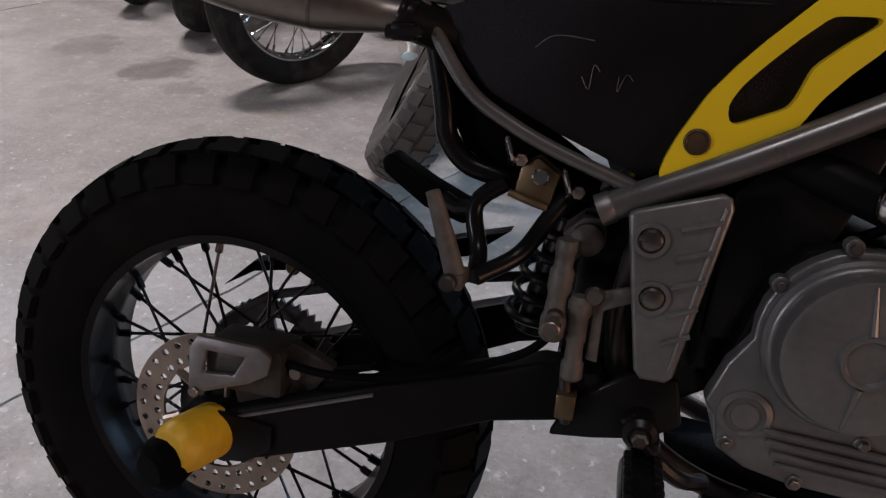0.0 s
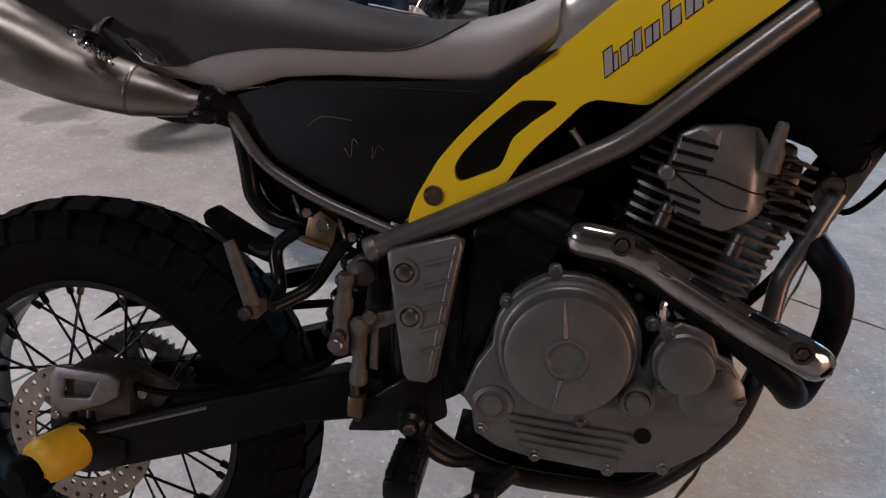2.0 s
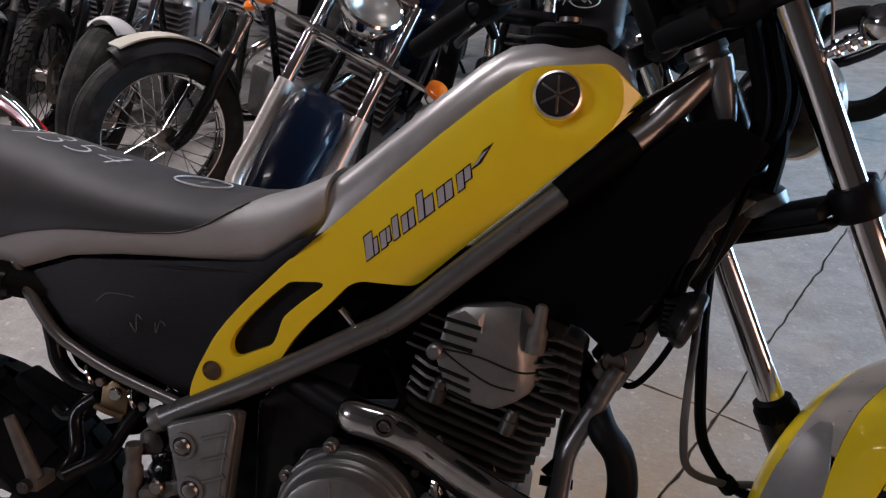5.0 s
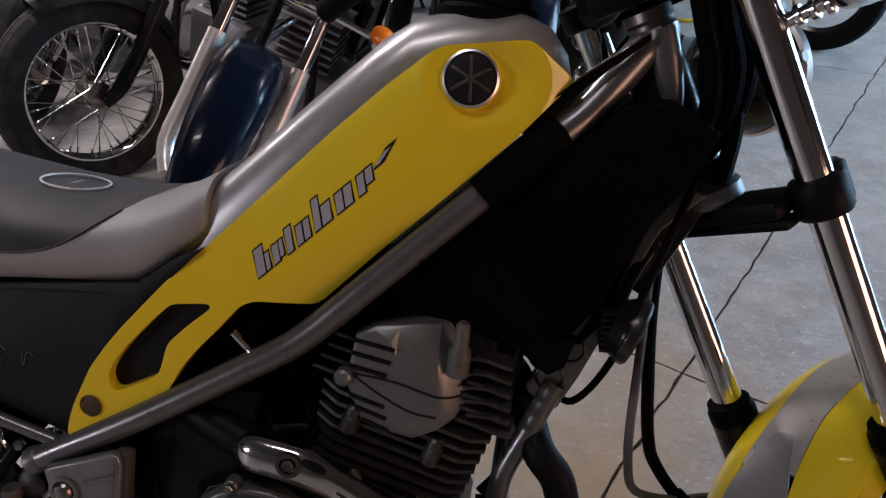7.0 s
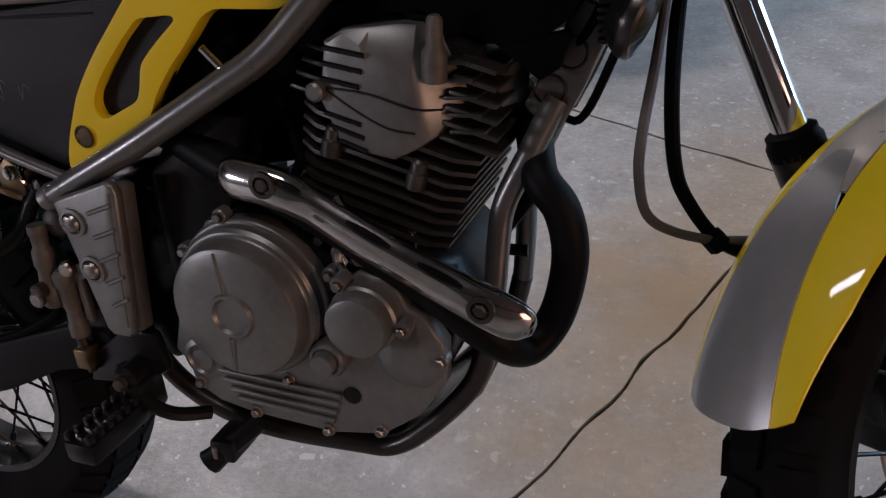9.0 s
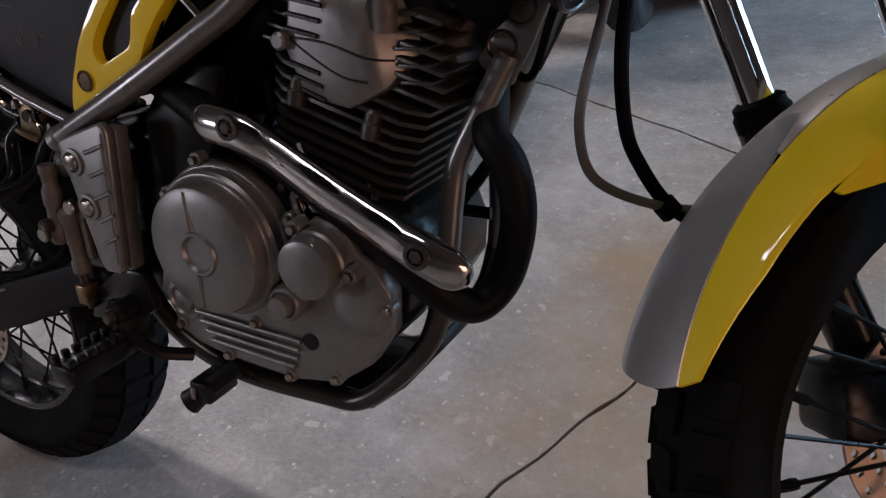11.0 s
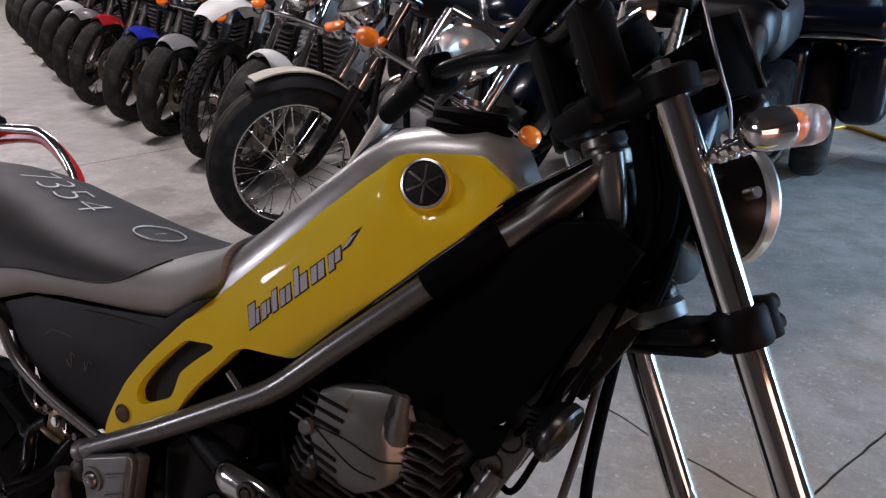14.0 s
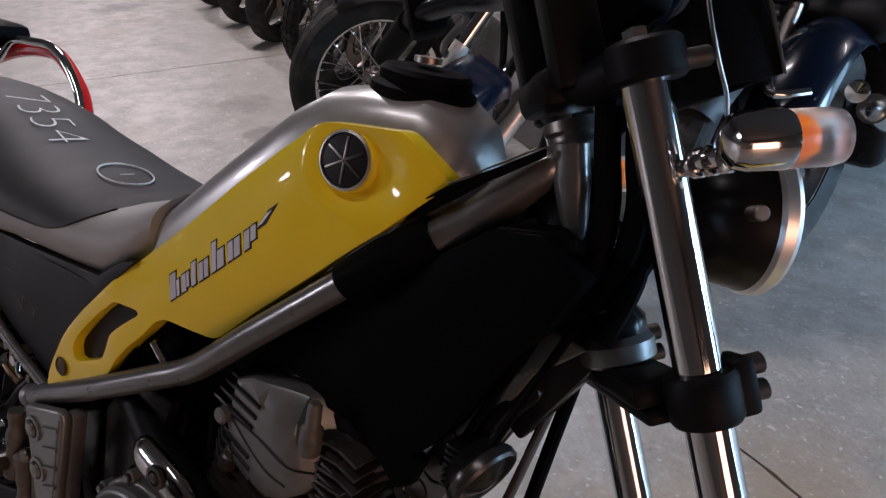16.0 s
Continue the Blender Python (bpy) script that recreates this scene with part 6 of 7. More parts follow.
part("cover_lug", plate([(0.78, 0.488), (0.8, 0.468), (0.83, 0.465), (0.85, 0.475)], -0.064, -0.05, 0.003), BLACK_PLASTIC, bike)
for dx, dy in ((0.0, -0.03), (0.02, -0.022), (0.033, -0.012)):
    part("control_cable", tube([(1.002 + dx, dy, 0.785), (1.011 + dx, dy - 0.004, 0.75), (1.02 + dx, dy - 0.006, 0.718), (1.022 + dx * 0.8, dy - 0.006, 0.681), (1.012 + dx * 0.6, dy - 0.002, 0.648), (0.993 + dx * 0.4, dy + 0.004, 0.614), (0.972 + dx * 0.3, dy + 0.014, 0.585)], 0.0095, 10, 5), BLACK_PLASTIC, bike, "thick black cable round the steering head")
part("hose_clip", rod((1.041, -0.006, 0.281), (1.05, -0.002, 0.27), 0.011, 10), BLACK_PLASTIC, bike)

# ---- the parked row behind: origin at the front wheel's contact, X ahead ----


def parked(label, x, y, heading, steer=0.0, lean=9.0, R=0.325, width=0.1, rim=0.235, rake=30.0, fork_len=0.72, fork_r=0.021, body=NAVY, fender=None, fender_high=False, fender_span=(20, 125), fork_mat=CHROME, slider_mat=CHROME, spokes=28, lamp=True, amber=True, tall=0.0, block=False, detail=True, screen=False, fender_gap=0.035, boxy=2.2, rubber=DUSTY_RUBBER, spread=0.2, disc=True, stripe=None, leg_half=0.095, guard=0.75):
    m = Matrix.Translation((x, y, 0)) @ Matrix.Rotation(radians(heading), 4, "Z") @ Matrix.Rotation(radians(-lean), 4, "X")
    moto = thing("parked_motorcycle", label, "motorcycle", m, "row of parked motorcycles")
    seg = 56 if detail else 36
    ra = radians(rake)
    s, g = V((-math.sin(ra), 0, math.cos(ra))), V((math.cos(ra), 0, math.sin(ra)))
    st = radians(steer)
    xf, yf = math.cos(st) * g + math.sin(st) * V((0, 1, 0)), -math.sin(st) * g + math.cos(st) * V((0, 1, 0))
    hub = V((0, 0, R))
    base = hub - xf * 0.04
    F = Matrix((xf, yf, s)).transposed().to_4x4()
    F.translation = base

    def fp(name, bm, mat, parent=moto, lab=""):
        return part(name, moved(bm, F), mat, parent, lab)

    W = Matrix.Translation((0.04, 0, 0))
    wheel = fp("front_wheel", moved(rim_mesh(rim, rim - 0.018, width * 0.5, seg), W), CHROME if fork_mat is CHROME else BLACK_PAINT)
    tyre = tyre_mesh(R - 0.004, width, rim, seg)
    if detail:
        tyre = joined(tyre, tread(R - 0.004, width, rim, 60 if not block else 40, [(-0.55, 0.17), (-0.18, 0.14), (0.18, 0.14), (0.55, 0.17)], 0.006 if block else 0.0012, 0.72 if block else 0.9, 0.12))
    fp("tyre", moved(tyre, W), rubber, wheel)
    fp("hub", moved(lathe([(0.03, -0.06), (0.045, -0.05), (0.03, -0.035), (0.03, 0.035), (0.045, 0.05), (0.03, 0.06)], SIDE, 20), W), STEEL, wheel)
    if spokes:
        lace(wheel, F @ W, 0.042, 0.045, rim - 0.017, spokes, CHROME if fork_mat is CHROME else BLACK_PAINT, 0.0022)
    else:
        for k in range(5):
            a = 2 * math.pi * k / 5
            fp("wheel_arm", moved(tube([(0.03 * math.cos(a), 0, 0.03 * math.sin(a)), (rim * 0.55 * math.cos(a + 0.1), 0, rim * 0.55 * math.sin(a + 0.1)), ((rim - 0.01) * math.cos(a), 0, (rim - 0.01) * math.sin(a))], [0.03, 0.022, 0.026], 8, 3), W), GREASY, wheel)
    if disc:
        fp("brake_disc", moved(lathe([(0.08, -0.002), (0.13, -0.002), (0.13, 0.002), (0.08, 0.002), (0.08, -0.002)], SIDE, 32, caps=False), W @ Matrix.Translation((0, 0.06, 0))), DISC_STEEL, wheel)
    for sd in (-1, 1):
        leg = fp("fork_leg", tube([(0, sd * leg_half, fork_len * 0.45), (0, sd * leg_half, fork_len)], fork_r, 16, 1), fork_mat)
        fp("fork_slider", tube([(0.04, sd * 0.09, -0.02), (0.01, sd * leg_half, 0.06), (0, sd * leg_half, 0.2), (0, sd * leg_half, fork_len * 0.5)], [fork_r * 1.1, fork_r * 1.35, fork_r * 1.35, fork_r * 1.3], 16, 3), slider_mat, leg)
    for z in (fork_len * 0.7, fork_len * 0.98):
        fp("triple_clamp", box(-0.05, 0.035, -0.125, 0.125, z, z + 0.035, 0.01), fork_mat if fork_mat is CHROME else BLACK_PAINT)
    if fender:
        fr = R + (0.225 if fender_high else fender_gap)
        rings = []
        for k in range(25):
            a = radians(fender_span[0] + (fender_span[1] - fender_span[0]) * k / 24)
            out, inn = [], []
            half = width * (guard if not fender_high else 0.95) * (1 - 0.35 * (abs(k - 12) / 12) ** 3)
            for j in range(9):
                yy = half * (j - 4) / 4
                r = fr - (0.05 if not fender_high else 0.03) * (abs(j - 4) / 4) ** boxy
                out.append((0.04 + r * math.cos(a), yy, r * math.sin(a)))
                inn.append((0.04 + (r - 0.004) * math.cos(a), yy, (r - 0.004) * math.sin(a)))
            rings.append(out + inn[::-1])
        mudguard = fp("front_fender", loft(rings), fender, moto, "")
        if stripe:
            bands = []
            for k in range(19):
                q = radians(fender_span[0] + 4 + (fender_span[1] - fender_span[0] - 26) * k / 18)
                bands.append([(0.04 + (fr + lift) * math.cos(q), yy, (fr + lift) * math.sin(q)) for lift, yy in ((0.0025, -width * 0.4), (0.0035, 0.0), (0.0025, width * 0.4), (-0.004, width * 0.4), (-0.004, -width * 0.4))])
            fp("fender_stripe", loft(bands), stripe, mudguard, "cream painted stripe")
        if not fender_high:
            for sd in (-1, 1):
                fp("fender_stay", tube([(0.04, sd * 0.085, 0.02), (0.04 - 0.06, sd * width * 0.72, R - 0.03)], 0.006, 8, 1), CHROME)
    if lamp:
        L = Matrix.Translation((0.12, 0, fork_len * 0.86)) @ Matrix.Rotation(radians(90 - rake), 4, "Y")
        lampob = fp("headlight", lathe([(0.0, -0.102), (0.03, -0.1), (0.07, -0.07), (0.09, -0.02), (0.095, 0.0)], L, 32, caps=False), CHROME if fork_mat is CHROME else BLACK_PAINT)
        fp("lamp_rim", lathe([(0.095, -0.004), (0.101, 0.0), (0.101, 0.014), (0.094, 0.02), (0.09, 0.016)], L, 32, caps=False), CHROME, lampob)
        fp("lamp_glass", lathe([(0.092, 0.014), (0.07, 0.028), (0.03, 0.036), (0.0, 0.038)], L, 28, caps=False), LENS, lampob)
        fp("reflector", lathe([(0.09, 0.008), (0.06, -0.03), (0.02, -0.05), (0.0, -0.05)], L, 24, caps=False), REFLECTOR, lampob)
    if amber:
        for sd in (-1, 1):
            ind = fp("indicator", lathe([(0.012, -0.05), (0.03, -0.03), (0.036, 0.0)], Matrix.Translation((0.07, sd * spread, fork_len * 0.72)) @ Matrix.Rotation(radians(90 - rake), 4, "Y"), 20), CHROME)
            fp("indicator_lens", lathe([(0.036, 0.0), (0.035, 0.014), (0.022, 0.024), (0.0, 0.027)], Matrix.Translation((0.07, sd * spread, fork_len * 0.72)) @ Matrix.Rotation(radians(90 - rake), 4, "Y"), 20), ORANGE, ind, "amber lens")
        fp("indicator_bar", tube([(0.03, -spread, fork_len * 0.72), (0.045, 0, fork_len * 0.72), (0.03, spread, fork_len * 0.72)], 0.009, 10, 4), CHROME)
    hz = fork_len + 0.03
    bar = fp("handlebar", tube([(-0.2, -0.4, hz + 0.1), (-0.1, -0.3, hz + 0.14), (-0.02, -0.12, hz + 0.1 + tall), (0, 0, hz), (-0.02, 0.12, hz + 0.1 + tall), (-0.1, 0.3, hz + 0.14), (-0.2, 0.4, hz + 0.1)], 0.012, 12, 5), fork_mat if fork_mat is CHROME else BLACK_PAINT)
    for sd in (-1, 1):
        fp("grip", rod((-0.13, sd * 0.32, hz + 0.13), (-0.2, sd * 0.42, hz + 0.1), 0.018, 14), RUBBER, bar)
        fp("lever", tube([(-0.06, sd * 0.28, hz + 0.13), (-0.1, sd * 0.36, hz + 0.11), (-0.14, sd * 0.42, hz + 0.08)], 0.006, 8, 3), CHROME, bar)
        mir = fp("mirror", lathe([(0.02, -0.02), (0.05, -0.01), (0.055, 0.0), (0.05, 0.004), (0.0, 0.005)], Matrix.Translation((-0.1, sd * 0.38, hz + 0.33)) @ Matrix.Rotation(radians(-80), 4, "Y"), 24), CHROME, bar)
        fp("mirror_stalk", tube([(-0.09, sd * 0.3, hz + 0.14), (-0.06, sd * 0.34, hz + 0.24), (-0.09, sd * 0.38, hz + 0.33)], 0.005, 8, 4), CHROME, bar)
    # body behind the fork
    top = R + fork_len * math.cos(ra)
    nx = -(fork_len * math.sin(ra)) - 0.05
    rings = []
    for f, w, zt, zb in ((0.0, 0.05, 0.0, -0.1), (0.1, 0.11, 0.05, -0.14), (0.35, 0.15, 0.06, -0.16), (0.65, 0.13, 0.02, -0.14), (0.9, 0.09, -0.06, -0.14), (1.0, 0.06, -0.1, -0.14)):
        cx = nx - 0.08 - 0.55 * f
        rings.append([(cx, w * math.cos(a) * 1.0, top + 0.02 + (zt + zb) / 2 + (zt - zb) / 2 * math.copysign(abs(math.sin(a)) ** 0.7, math.sin(a))) for a in [2 * math.pi * k / 20 for k in range(20)]])
    part("tank", loft(rings), body, moto, "", 60)
    rings = []
    for f, w, zt in ((0.0, 0.09, -0.08), (0.2, 0.14, -0.14), (0.5, 0.16, -0.15), (0.75, 0.14, -0.1), (1.0, 0.1, -0.07)):
        cx = nx - 0.62 - 0.62 * f
        rings.append([(cx, w * math.cos(a), top + zt + 0.06 * math.copysign(abs(math.sin(a)) ** 0.6, math.sin(a))) for a in [2 * math.pi * k / 16 for k in range(16)]])
    part("seat", loft(rings), SEAT_BLACK, moto, "", 60)
    ex = nx - 0.35
    eng = part("engine", box(ex - 0.22, ex + 0.16, -0.15, 0.15, 0.2, 0.46, 0.03), ALU if detail else GREASY, moto)
    for k in range(7):
        part("fin", box(ex - 0.09, ex + 0.12, -0.11, 0.11, 0.46 + k * 0.03, 0.472 + k * 0.03, 0.003, Matrix.Translation((0, 0, 0))), ALU, eng)
    part("cylinder", lathe([(0.08, 0.44), (0.08, 0.68)], Matrix.Translation((ex + 0.015, 0, 0)), 20), GREASY, eng)
    for sd in (-1, 1):
        part("round_cover", lathe([(0.1, 0), (0.1, 0.02), (0.07, 0.035), (0.0, 0.036)], Matrix.Translation((ex - 0.05, sd * 0.15, 0.33)) @ Matrix.Rotation(radians(-90 * sd), 4, "X"), 28), CHROME if fork_mat is CHROME else ALU, eng)
        part("down_tube", tube([(nx + 0.0, sd * 0.03, top - 0.12), (nx - 0.06, sd * 0.1, 0.5), (nx - 0.12, sd * 0.13, 0.22), (nx - 0.4, sd * 0.13, 0.16), (nx - 0.8, sd * 0.13, 0.2)], 0.016, 10, 4), BLACK_PAINT, moto)
    part("exhaust_pipe", tube([(ex + 0.1, -0.06, 0.6), (ex + 0.24, -0.12, 0.5), (ex + 0.2, -0.17, 0.25), (ex, -0.19, 0.18), (ex - 0.5, -0.2, 0.22), (ex - 1.0, -0.2, 0.28)], [0.022, 0.022, 0.024, 0.03, 0.045, 0.045], 16, 5), CHROME if fork_mat is CHROME else BLACK_PAINT, moto)
    rx = nx - 1.05
    RM = Matrix.Translation((rx, 0, R))
    rear = part("rear_wheel", moved(rim_mesh(rim - 0.02, rim - 0.04, width * 0.7, 40), RM), CHROME if fork_mat is CHROME else BLACK_PAINT, moto)
    part("tyre", moved(tyre_mesh(R - 0.002, width * 1.35, rim - 0.02, 40), RM), RUBBER, rear)
    rings = []
    for k in range(17):
        a = radians(10 + 130 * k / 16)
        ring = []
        for j in range(7):
            yy = width * 0.85 * (j - 3) / 3
            r = R + 0.05 - 0.05 * (abs(j - 3) / 3) ** 2
            ring.append((rx + r * math.cos(a), yy, R + r * math.sin(a)))
        rings.append(ring + [(px - 0.004 * math.cos(a), py, pz - 0.004 * math.sin(a)) for px, py, pz in ring[::-1]])
    part("rear_fender", loft(rings), body, moto)
    for sd in (-1, 1):
        part("swingarm", tube([(rx, sd * 0.12, R), (nx - 0.55, sd * 0.12, 0.36)], 0.02, 10, 1), BLACK_PAINT, moto)
        part("side_cover", plate([(nx - 0.75, top - 0.2), (nx - 0.45, top - 0.16), (nx - 0.5, 0.48), (nx - 0.72, 0.5)], sd * 0.13 - 0.01, sd * 0.13 + 0.01, 0.006), body, moto)
    part("side_stand", tube([(ex - 0.1, 0.12, 0.2), (ex - 0.05, 0.2, 0.1), (ex - 0.02, 0.25, 0.02)], 0.012, 8, 2), BLACK_PAINT, moto)
    if screen:
        fp("wind_screen", moved(box(-0.003, 0.003, -0.18, 0.18, 0, 0.36, 0.001), Matrix.Translation((0.13, 0, hz)) @ Matrix.Rotation(radians(-20), 4, "Y")), LENS)
    return moto


parked("dark navy cruiser motorcycle with chrome forks and wide front fender", -0.2, 1.32, -90, 12, 23, body=NAVY, fender=NAVY, fender_span=(-6, 130), block=True, R=0.335, width=0.14, rim=0.215, rake=33, fork_len=0.8, spokes=28, fender_gap=0.07, boxy=5, rubber=GREY_RUBBER, spread=0.29, leg_half=0.125, guard=0.62, slider_mat=CREAM_SILVER)
parked("black street motorcycle with dark tank and bars", 0.53, 1.9, -86, 0, 5, body=INK, fender=INK, fender_span=(15, 120), R=0.325, width=0.12, rim=0.22, rake=30, fork_len=0.76, spokes=0, fork_mat=STEEL, slider_mat=BLACK_PAINT, lamp=False, amber=False)
parked("black cruiser motorcycle with cream-striped fender and wire wheel", -0.84, 1.95, -105, -22, 16, R=0.345, width=0.11, rim=0.25, rake=33, fork_len=0.8, spokes=36, body=INK, fender=INK, fender_span=(30, 122), disc=False, stripe=CREAM, slider_mat=BLACK_PAINT)
parked("black cruiser motorcycle with white front fender", -1.44, 2.40, -78, 0, 16, R=0.335, width=0.13, rim=0.215, rake=33, fork_len=0.8, spokes=0, body=GREY_PAINT, fender=WHITE, fender_span=(50, 120))
parked("tall dirt motorcycle with high white front fender", -1.95, 2.72, -76, 0, 14, R=0.34, width=0.085, rim=0.268, rake=27, fork_len=0.86, spokes=28, body=WHITE, fender=WHITE, fender_high=True, fender_span=(36, 105), fork_mat=STEEL, slider_mat=BLACK_PAINT, lamp=False, amber=False, block=True)
parked("street motorcycle with silver-grey front fender", -2.55, 2.97, -76, 0, 14, R=0.305, width=0.12, rim=0.218, rake=25, fork_len=0.7, spokes=0, body=GREY_PAINT, fender=GREY_PAINT, fender_span=(45, 125), fork_mat=STEEL, slider_mat=BLACK_PAINT)
parked("sport motorcycle with bright blue front fender", -3.08, 3.18, -76, 0, 14, R=0.305, width=0.12, rim=0.218, rake=25, fork_len=0.7, spokes=0, body=BLUE, fender=BLUE, fender_span=(50, 120), fork_mat=STEEL, slider_mat=BLACK_PAINT, amber=False)
parked("motorcycle with red front fender and wire wheel", -3.68, 3.42, -76, 0, 14, R=0.32, width=0.1, rim=0.24, rake=27, fork_len=0.74, spokes=20, body=DARK_RED, fender=DARK_RED, fender_span=(50, 110), fork_mat=STEEL, slider_mat=STEEL)
FAR = [("motorcycle with silver front fender", GREY_PAINT, BLACK_PAINT), ("motorcycle with white front fender", WHITE, BLUE), ("black motorcycle with dark fender", INK, INK), ("dark street motorcycle", INK, NAVY), ("dark touring motorcycle", INK, GREY_PAINT), ("dark motorcycle at the row's far end", INK, DARK_RED)]
for k, (lab, fen, bod) in enumerate(FAR):
    parked(lab + " parked in the row", -4.35 - 0.72 * k, 3.8 + 0.43 * k, -76, 0, 14, R=0.31, width=0.115, rim=0.22, rake=26, fork_len=0.72, spokes=0, body=bod, fender=fen, fender_span=(45, 125), fork_mat=STEEL, slider_mat=BLACK_PAINT, detail=False, amber=k % 2 == 0)
SECOND = [(-0.1, 3.9, "dark chrome-trimmed motorcycle", INK, NAVY), (-1.0, 4.5, "dark street motorcycle", INK, INK), (-2.0, 5.0, "black motorcycle", INK, DARK_RED), (-3.1, 5.5, "dark blue motorcycle", INK, NAVY), (-4.2, 6.0, "dark motorcycle", INK, INK)]
for x, y, lab, fen, bod in SECOND:
    parked(lab + " in the second row", x, y, -76, 0, 12, R=0.325, width=0.12, rim=0.22, rake=30, fork_len=0.8, spokes=0, body=bod, fender=fen, fender_span=(30, 125), detail=False)

# a black machine parked tail first beyond the headlight, and a blue tourer farther back


def pillow(x0, x1, y0, y1, z0, z1, r, seg=4):
    return softened(box(x0, x1, y0, y1, z0, z1, 0), r, seg)


def road_wheel(parent, name, x, width, rim):
    m = Matrix.Translation((x, 0, 0.33))
    w = part(name, moved(rim_mesh(rim, rim - 0.02, 0.09, 40), m), STEEL, parent)
    part("tyre", moved(tyre_mesh(0.33, width, rim, 40), m), DUSTY_RUBBER, w)
    part("hub", moved(lathe([(0.05, -0.06), (0.06, -0.05), (0.06, 0.05), (0.05, 0.06)], SIDE, 20), m), GREASY, w)
    for k in range(5):
        q = 2 * math.pi * k / 5
        part("wheel_arm", moved(tube([(0.04 * math.cos(q), 0, 0.04 * math.sin(q)), (rim * math.cos(q), 0, rim * math.sin(q))], 0.018, 8, 1), m), GREASY, w)
    return w


cruiser = thing("parked_motorcycle", "black cruiser motorcycle with chalk-marked seat, parked tail first", "motorcycle", Matrix.Translation((0.78, 2.2, 0)) @ Matrix.Rotation(radians(-94), 4, "Z"))
TILT_PAD = Matrix.Translation((-0.2, 0, 0.78)) @ Matrix.Rotation(radians(32), 4, "Y") @ Matrix.Translation((0.2, 0, -0.8))
saddle = part("seat", moved(pillow(-0.38, -0.04, -0.19, 0.15, 0.72, 0.845, 0.055), TILT_PAD), GRAIN_PANEL, cruiser, "black seat with chalk marks")
part("seat_back", pillow(-0.6, -0.3, -0.16, 0.16, 0.74, 0.96, 0.08), GRAIN_PANEL, cruiser)
part("chalk_ring", moved(tube([(-0.2 + 0.04 * math.cos(k * 0.3), -0.0 + 0.055 * math.sin(k * 0.3), 0.8465) for k in range(22)], 0.0022, 6, 1), TILT_PAD), CHALK, saddle)
part("chalk_stroke", moved(tube([(-0.215, -0.02, 0.8465), (-0.19, 0.0, 0.8465), (-0.21, 0.005, 0.8465), (-0.185, 0.025, 0.8465)], 0.0018, 6, 3), TILT_PAD), CHALK, saddle, "illegible chalk stroke")
for k in range(6):
    part("chalk_stroke", moved(tube([(-0.17 - 0.02 * (k % 2), -0.15 + k * 0.018, 0.8462), (-0.235 + 0.015 * (k % 3), -0.143 + k * 0.018, 0.8462)], 0.0018, 6, 1), TILT_PAD), CHALK, saddle, "illegible chalk stroke")
rings = []
for k in range(15):
    q = radians(-5 + 150 * k / 14)
    ring = []
    for j in range(9):
        yy = 0.105 * (j - 4) / 4
        r = 0.4 - 0.06 * (abs(j - 4) / 4) ** 2.2
        ring.append((0.0 + r * math.cos(q), yy, 0.33 + r * math.sin(q)))
    rings.append(ring + [(px - 0.004 * math.cos(q), py, pz - 0.004 * math.sin(q)) for px, py, pz in ring[::-1]])
part("rear_fender", loft(rings), NAVY, cruiser, "glossy dark rear fender", 60)
part("tail_lamp_bracket", tube([(0.3, -0.06, 0.6), (0.38, 0.0, 0.6), (0.3, 0.06, 0.6)], 0.012, 10, 4), CHROME, cruiser)
part("tank", pillow(-1.2, -0.62, -0.17, 0.17, 0.68, 0.94, 0.09), INK, cruiser)
part("engine", pillow(-1.05, -0.2, -0.2, 0.2, 0.22, 0.66, 0.06), BLACK_PAINT, cruiser)
for s in (-1, 1):
    part("exhaust_pipe", tube([(-0.8, s * 0.2, 0.34), (-0.45, s * 0.2, 0.36), (-0.1, s * 0.19, 0.44), (0.14, s * 0.19, 0.54)], [0.025, 0.03, 0.04, 0.042], 18, 4), CHROME, cruiser, "chrome exhaust pipe")
    part("indicator", lathe([(0.012, -0.03), (0.026, -0.015), (0.03, 0.0), (0.028, 0.014), (0.0, 0.02)], Matrix.Translation((0.28, s * 0.17, 0.62)) @ Matrix.Rotation(radians(90), 4, "Y"), 20), CHROME, cruiser)
    part("fork_leg", rod((-1.55, s * 0.1, 0.33), (-1.2, s * 0.1, 0.98), 0.025), CHROME, cruiser)
road_wheel(cruiser, "rear_wheel", 0.0, 0.17, 0.2)
road_wheel(cruiser, "front_wheel", -1.55, 0.13, 0.23)

tourer = thing("touring_motorcycle", "dark blue touring motorcycle with glossy side boxes", "motorcycle", Matrix.Translation((1.14, 3.78, 0)) @ Matrix.Rotation(radians(-88), 4, "Z"))
case_box = part("side_box", pillow(-0.1, 0.42, -0.28, -0.06, 0.34, 0.72, 0.08, 6), NAVY, tourer, "glossy dark blue side box")
part("box_lid_rim", tube([(-0.02, -0.282, 0.6), (0.34, -0.282, 0.6)], 0.006, 8, 1), CHROME, case_box)
part("side_box", pillow(-0.1, 0.42, 0.06, 0.28, 0.34, 0.72, 0.08, 6), NAVY, tourer)
part("seat", pillow(-0.62, 0.05, -0.2, 0.2, 0.76, 0.98, 0.09), GRAIN_PANEL, tourer)
part("trunk", pillow(0.0, 0.4, -0.24, 0.24, 0.7, 0.86, 0.07, 6), NAVY, tourer, "dark blue tail cowl")
part("tail_trim", tube([(0.36, -0.25, 0.72), (0.415, -0.1, 0.735), (0.415, 0.1, 0.735), (0.36, 0.25, 0.72)], 0.008, 10, 4), CHROME, tourer)
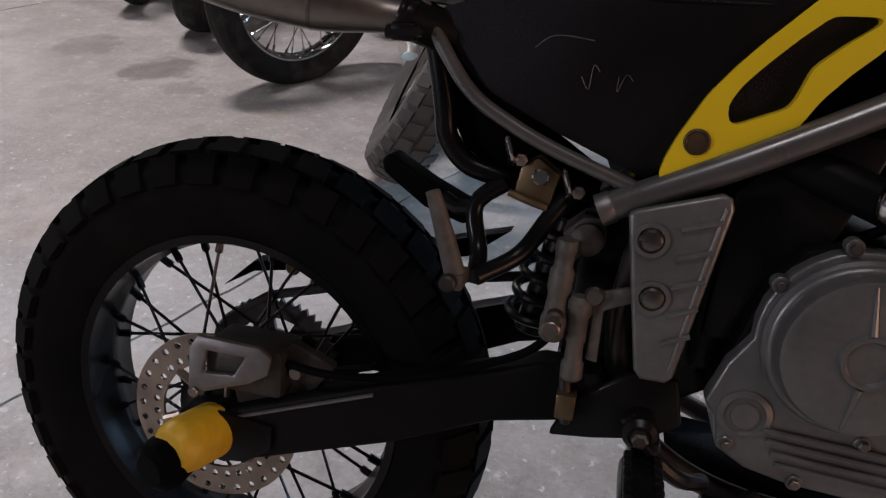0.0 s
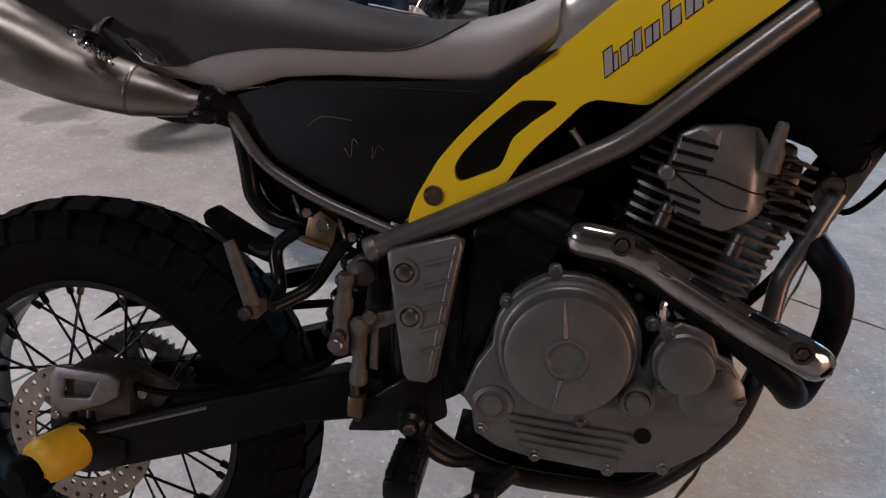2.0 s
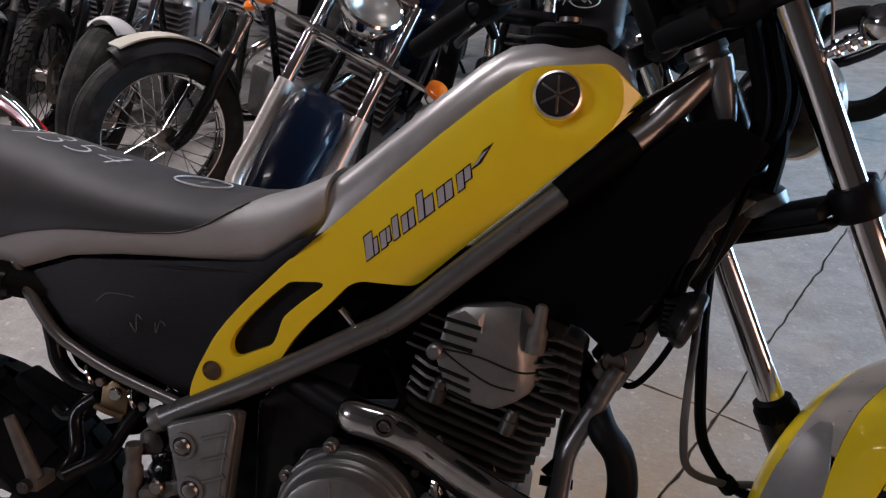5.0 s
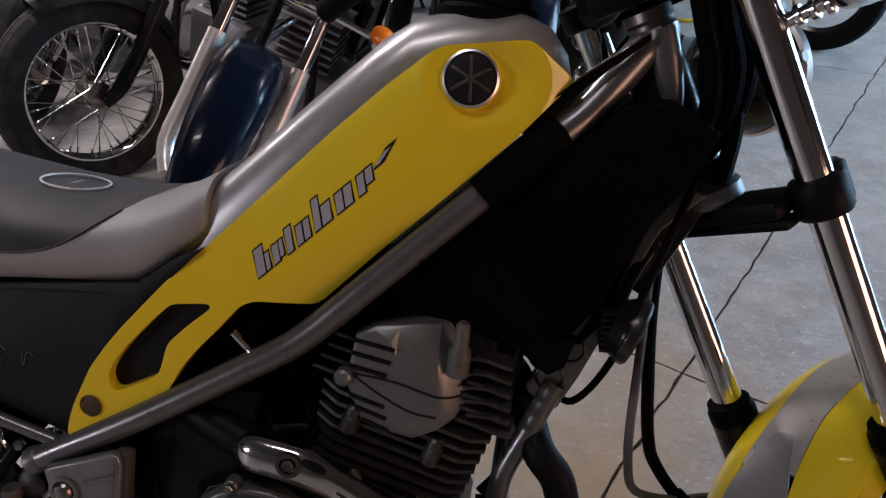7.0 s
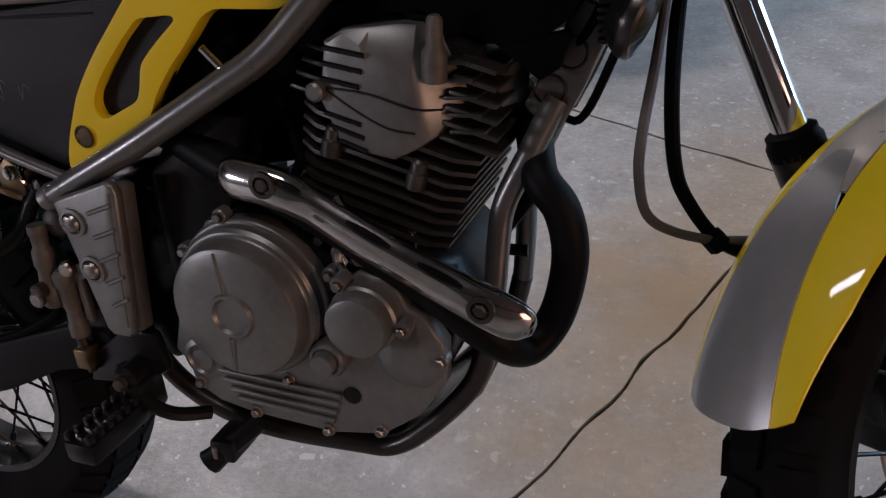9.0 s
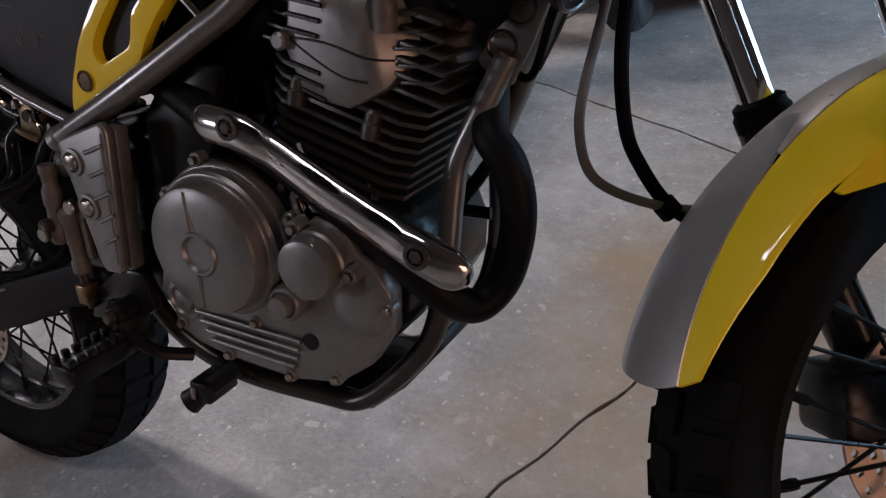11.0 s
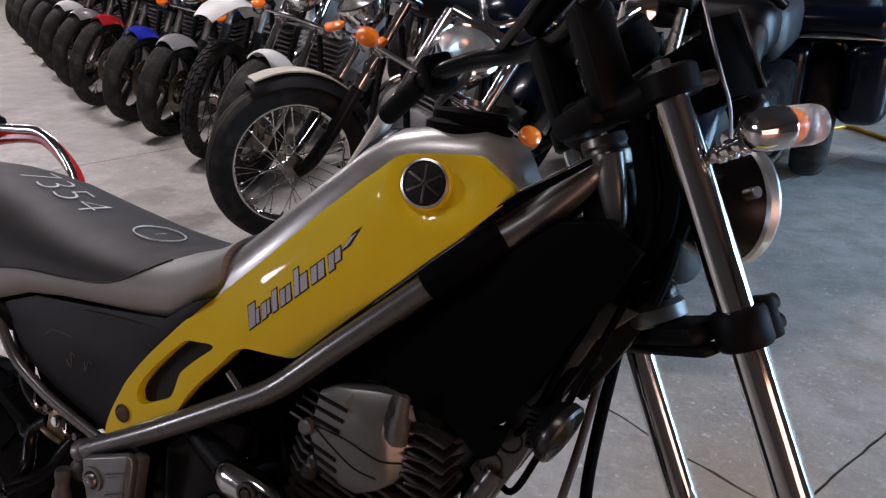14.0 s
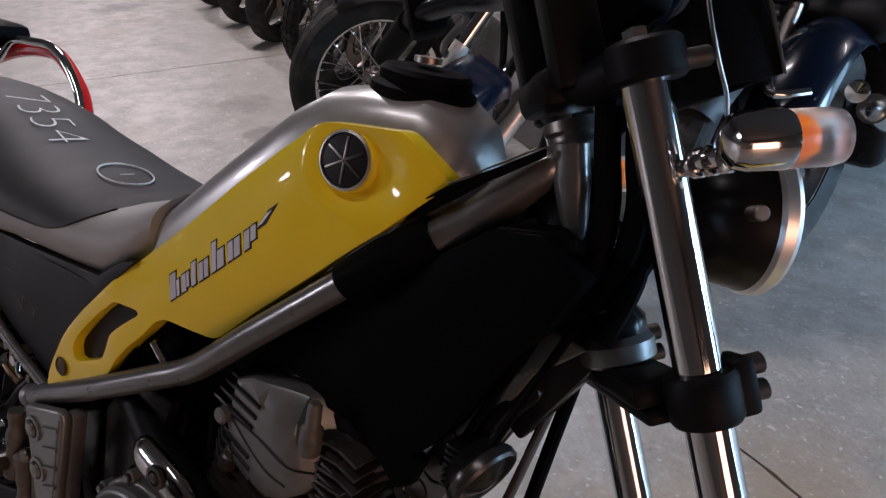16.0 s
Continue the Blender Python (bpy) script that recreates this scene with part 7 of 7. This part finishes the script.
part("tank", pillow(-1.15, -0.6, -0.2, 0.2, 0.66, 0.98, 0.1), NAVY, tourer)
part("engine", pillow(-1.05, -0.45, -0.25, 0.25, 0.22, 0.62, 0.06), BLACK_PAINT, tourer)
road_wheel(tourer, "rear_wheel", 0.05, 0.17, 0.2)
road_wheel(tourer, "front_wheel", -1.55, 0.13, 0.23)
for s in (-1, 1):
    part("fork_leg", rod((-1.55, s * 0.1, 0.33), (-1.2, s * 0.1, 0.98), 0.025), CHROME, tourer)
part("fairing", pillow(-1.4, -1.12, -0.35, 0.35, 0.75, 1.25, 0.1), NAVY, tourer, "dark blue fairing")

stripped = thing("stripped_motorcycle", "bare black motorcycle frame with orange coil spring", "motorcycle", Matrix.Translation((1.75, 4.2, 0)) @ Matrix.Rotation(radians(-20), 4, "Z"))
part("frame_loop", tube([(-0.2, 0, 0.5), (0.0, 0, 0.85), (0.5, 0, 0.9), (0.8, 0, 0.6), (0.4, 0, 0.3), (-0.2, 0, 0.35)], 0.03, 12, 5), BLACK_PAINT, stripped)
part("coil_spring", tube([(-0.28 - 0.002 * k + 0.045 * math.cos(k * 0.55), -0.2 + 0.045 * math.sin(k * 0.55), 0.86 - 0.0027 * k) for k in range(110)], 0.009, 8, 1), GOLD_SPRING, stripped, "orange coil spring")
part("damper", rod((-0.27, -0.2, 0.92), (-0.52, -0.2, 0.5), 0.022), STEEL, stripped)
part("link_arm", plate([(-0.62, 0.36), (-0.44, 0.52), (-0.36, 0.5), (-0.5, 0.3)], -0.23, -0.17, 0.008), ALU, stripped, "pale alloy link arm")
SW = Matrix.Translation((0.55, 0, 0.32))
sw = part("wheel", moved(rim_mesh(0.22, 0.2, 0.08, 40), SW), BLACK_PAINT, stripped)
part("tyre", moved(tyre_mesh(0.32, 0.13, 0.22, 40), SW), RUBBER, sw)
part("engine_block", pillow(-0.15, 0.35, -0.2, 0.2, 0.25, 0.65, 0.05), GREASY, stripped)
hose = tagged(part("yellow_hose", tube([(0.9, 5.0, 0.012), (1.2, 4.72, 0.012), (1.35, 4.8, 0.012), (1.6, 4.55, 0.012), (1.9, 4.6, 0.012), (2.3, 4.3, 0.012)], 0.012, 8, 6), YELLOW_WORN), "yellow air hose lying on the concrete floor", "hose")

# ceiling light housings
for lx, ly, watts in TUBES:
    lamp_ob = thing("ceiling_light", "long fluorescent ceiling light housing", "ceiling light", Matrix.Translation((lx, ly, CEILING)), "ceiling lights")
    part("housing", box(-0.75, 0.75, -0.14, 0.14, -0.1, 0.0, 0.01), WHITE, lamp_ob)
    part("end_cap", box(-0.77, -0.751, -0.13, 0.13, -0.095, 0.0, 0.003), GREY_PAINT, lamp_ob)
    part("end_cap", box(0.751, 0.77, -0.13, 0.13, -0.095, 0.0, 0.003), GREY_PAINT, lamp_ob)
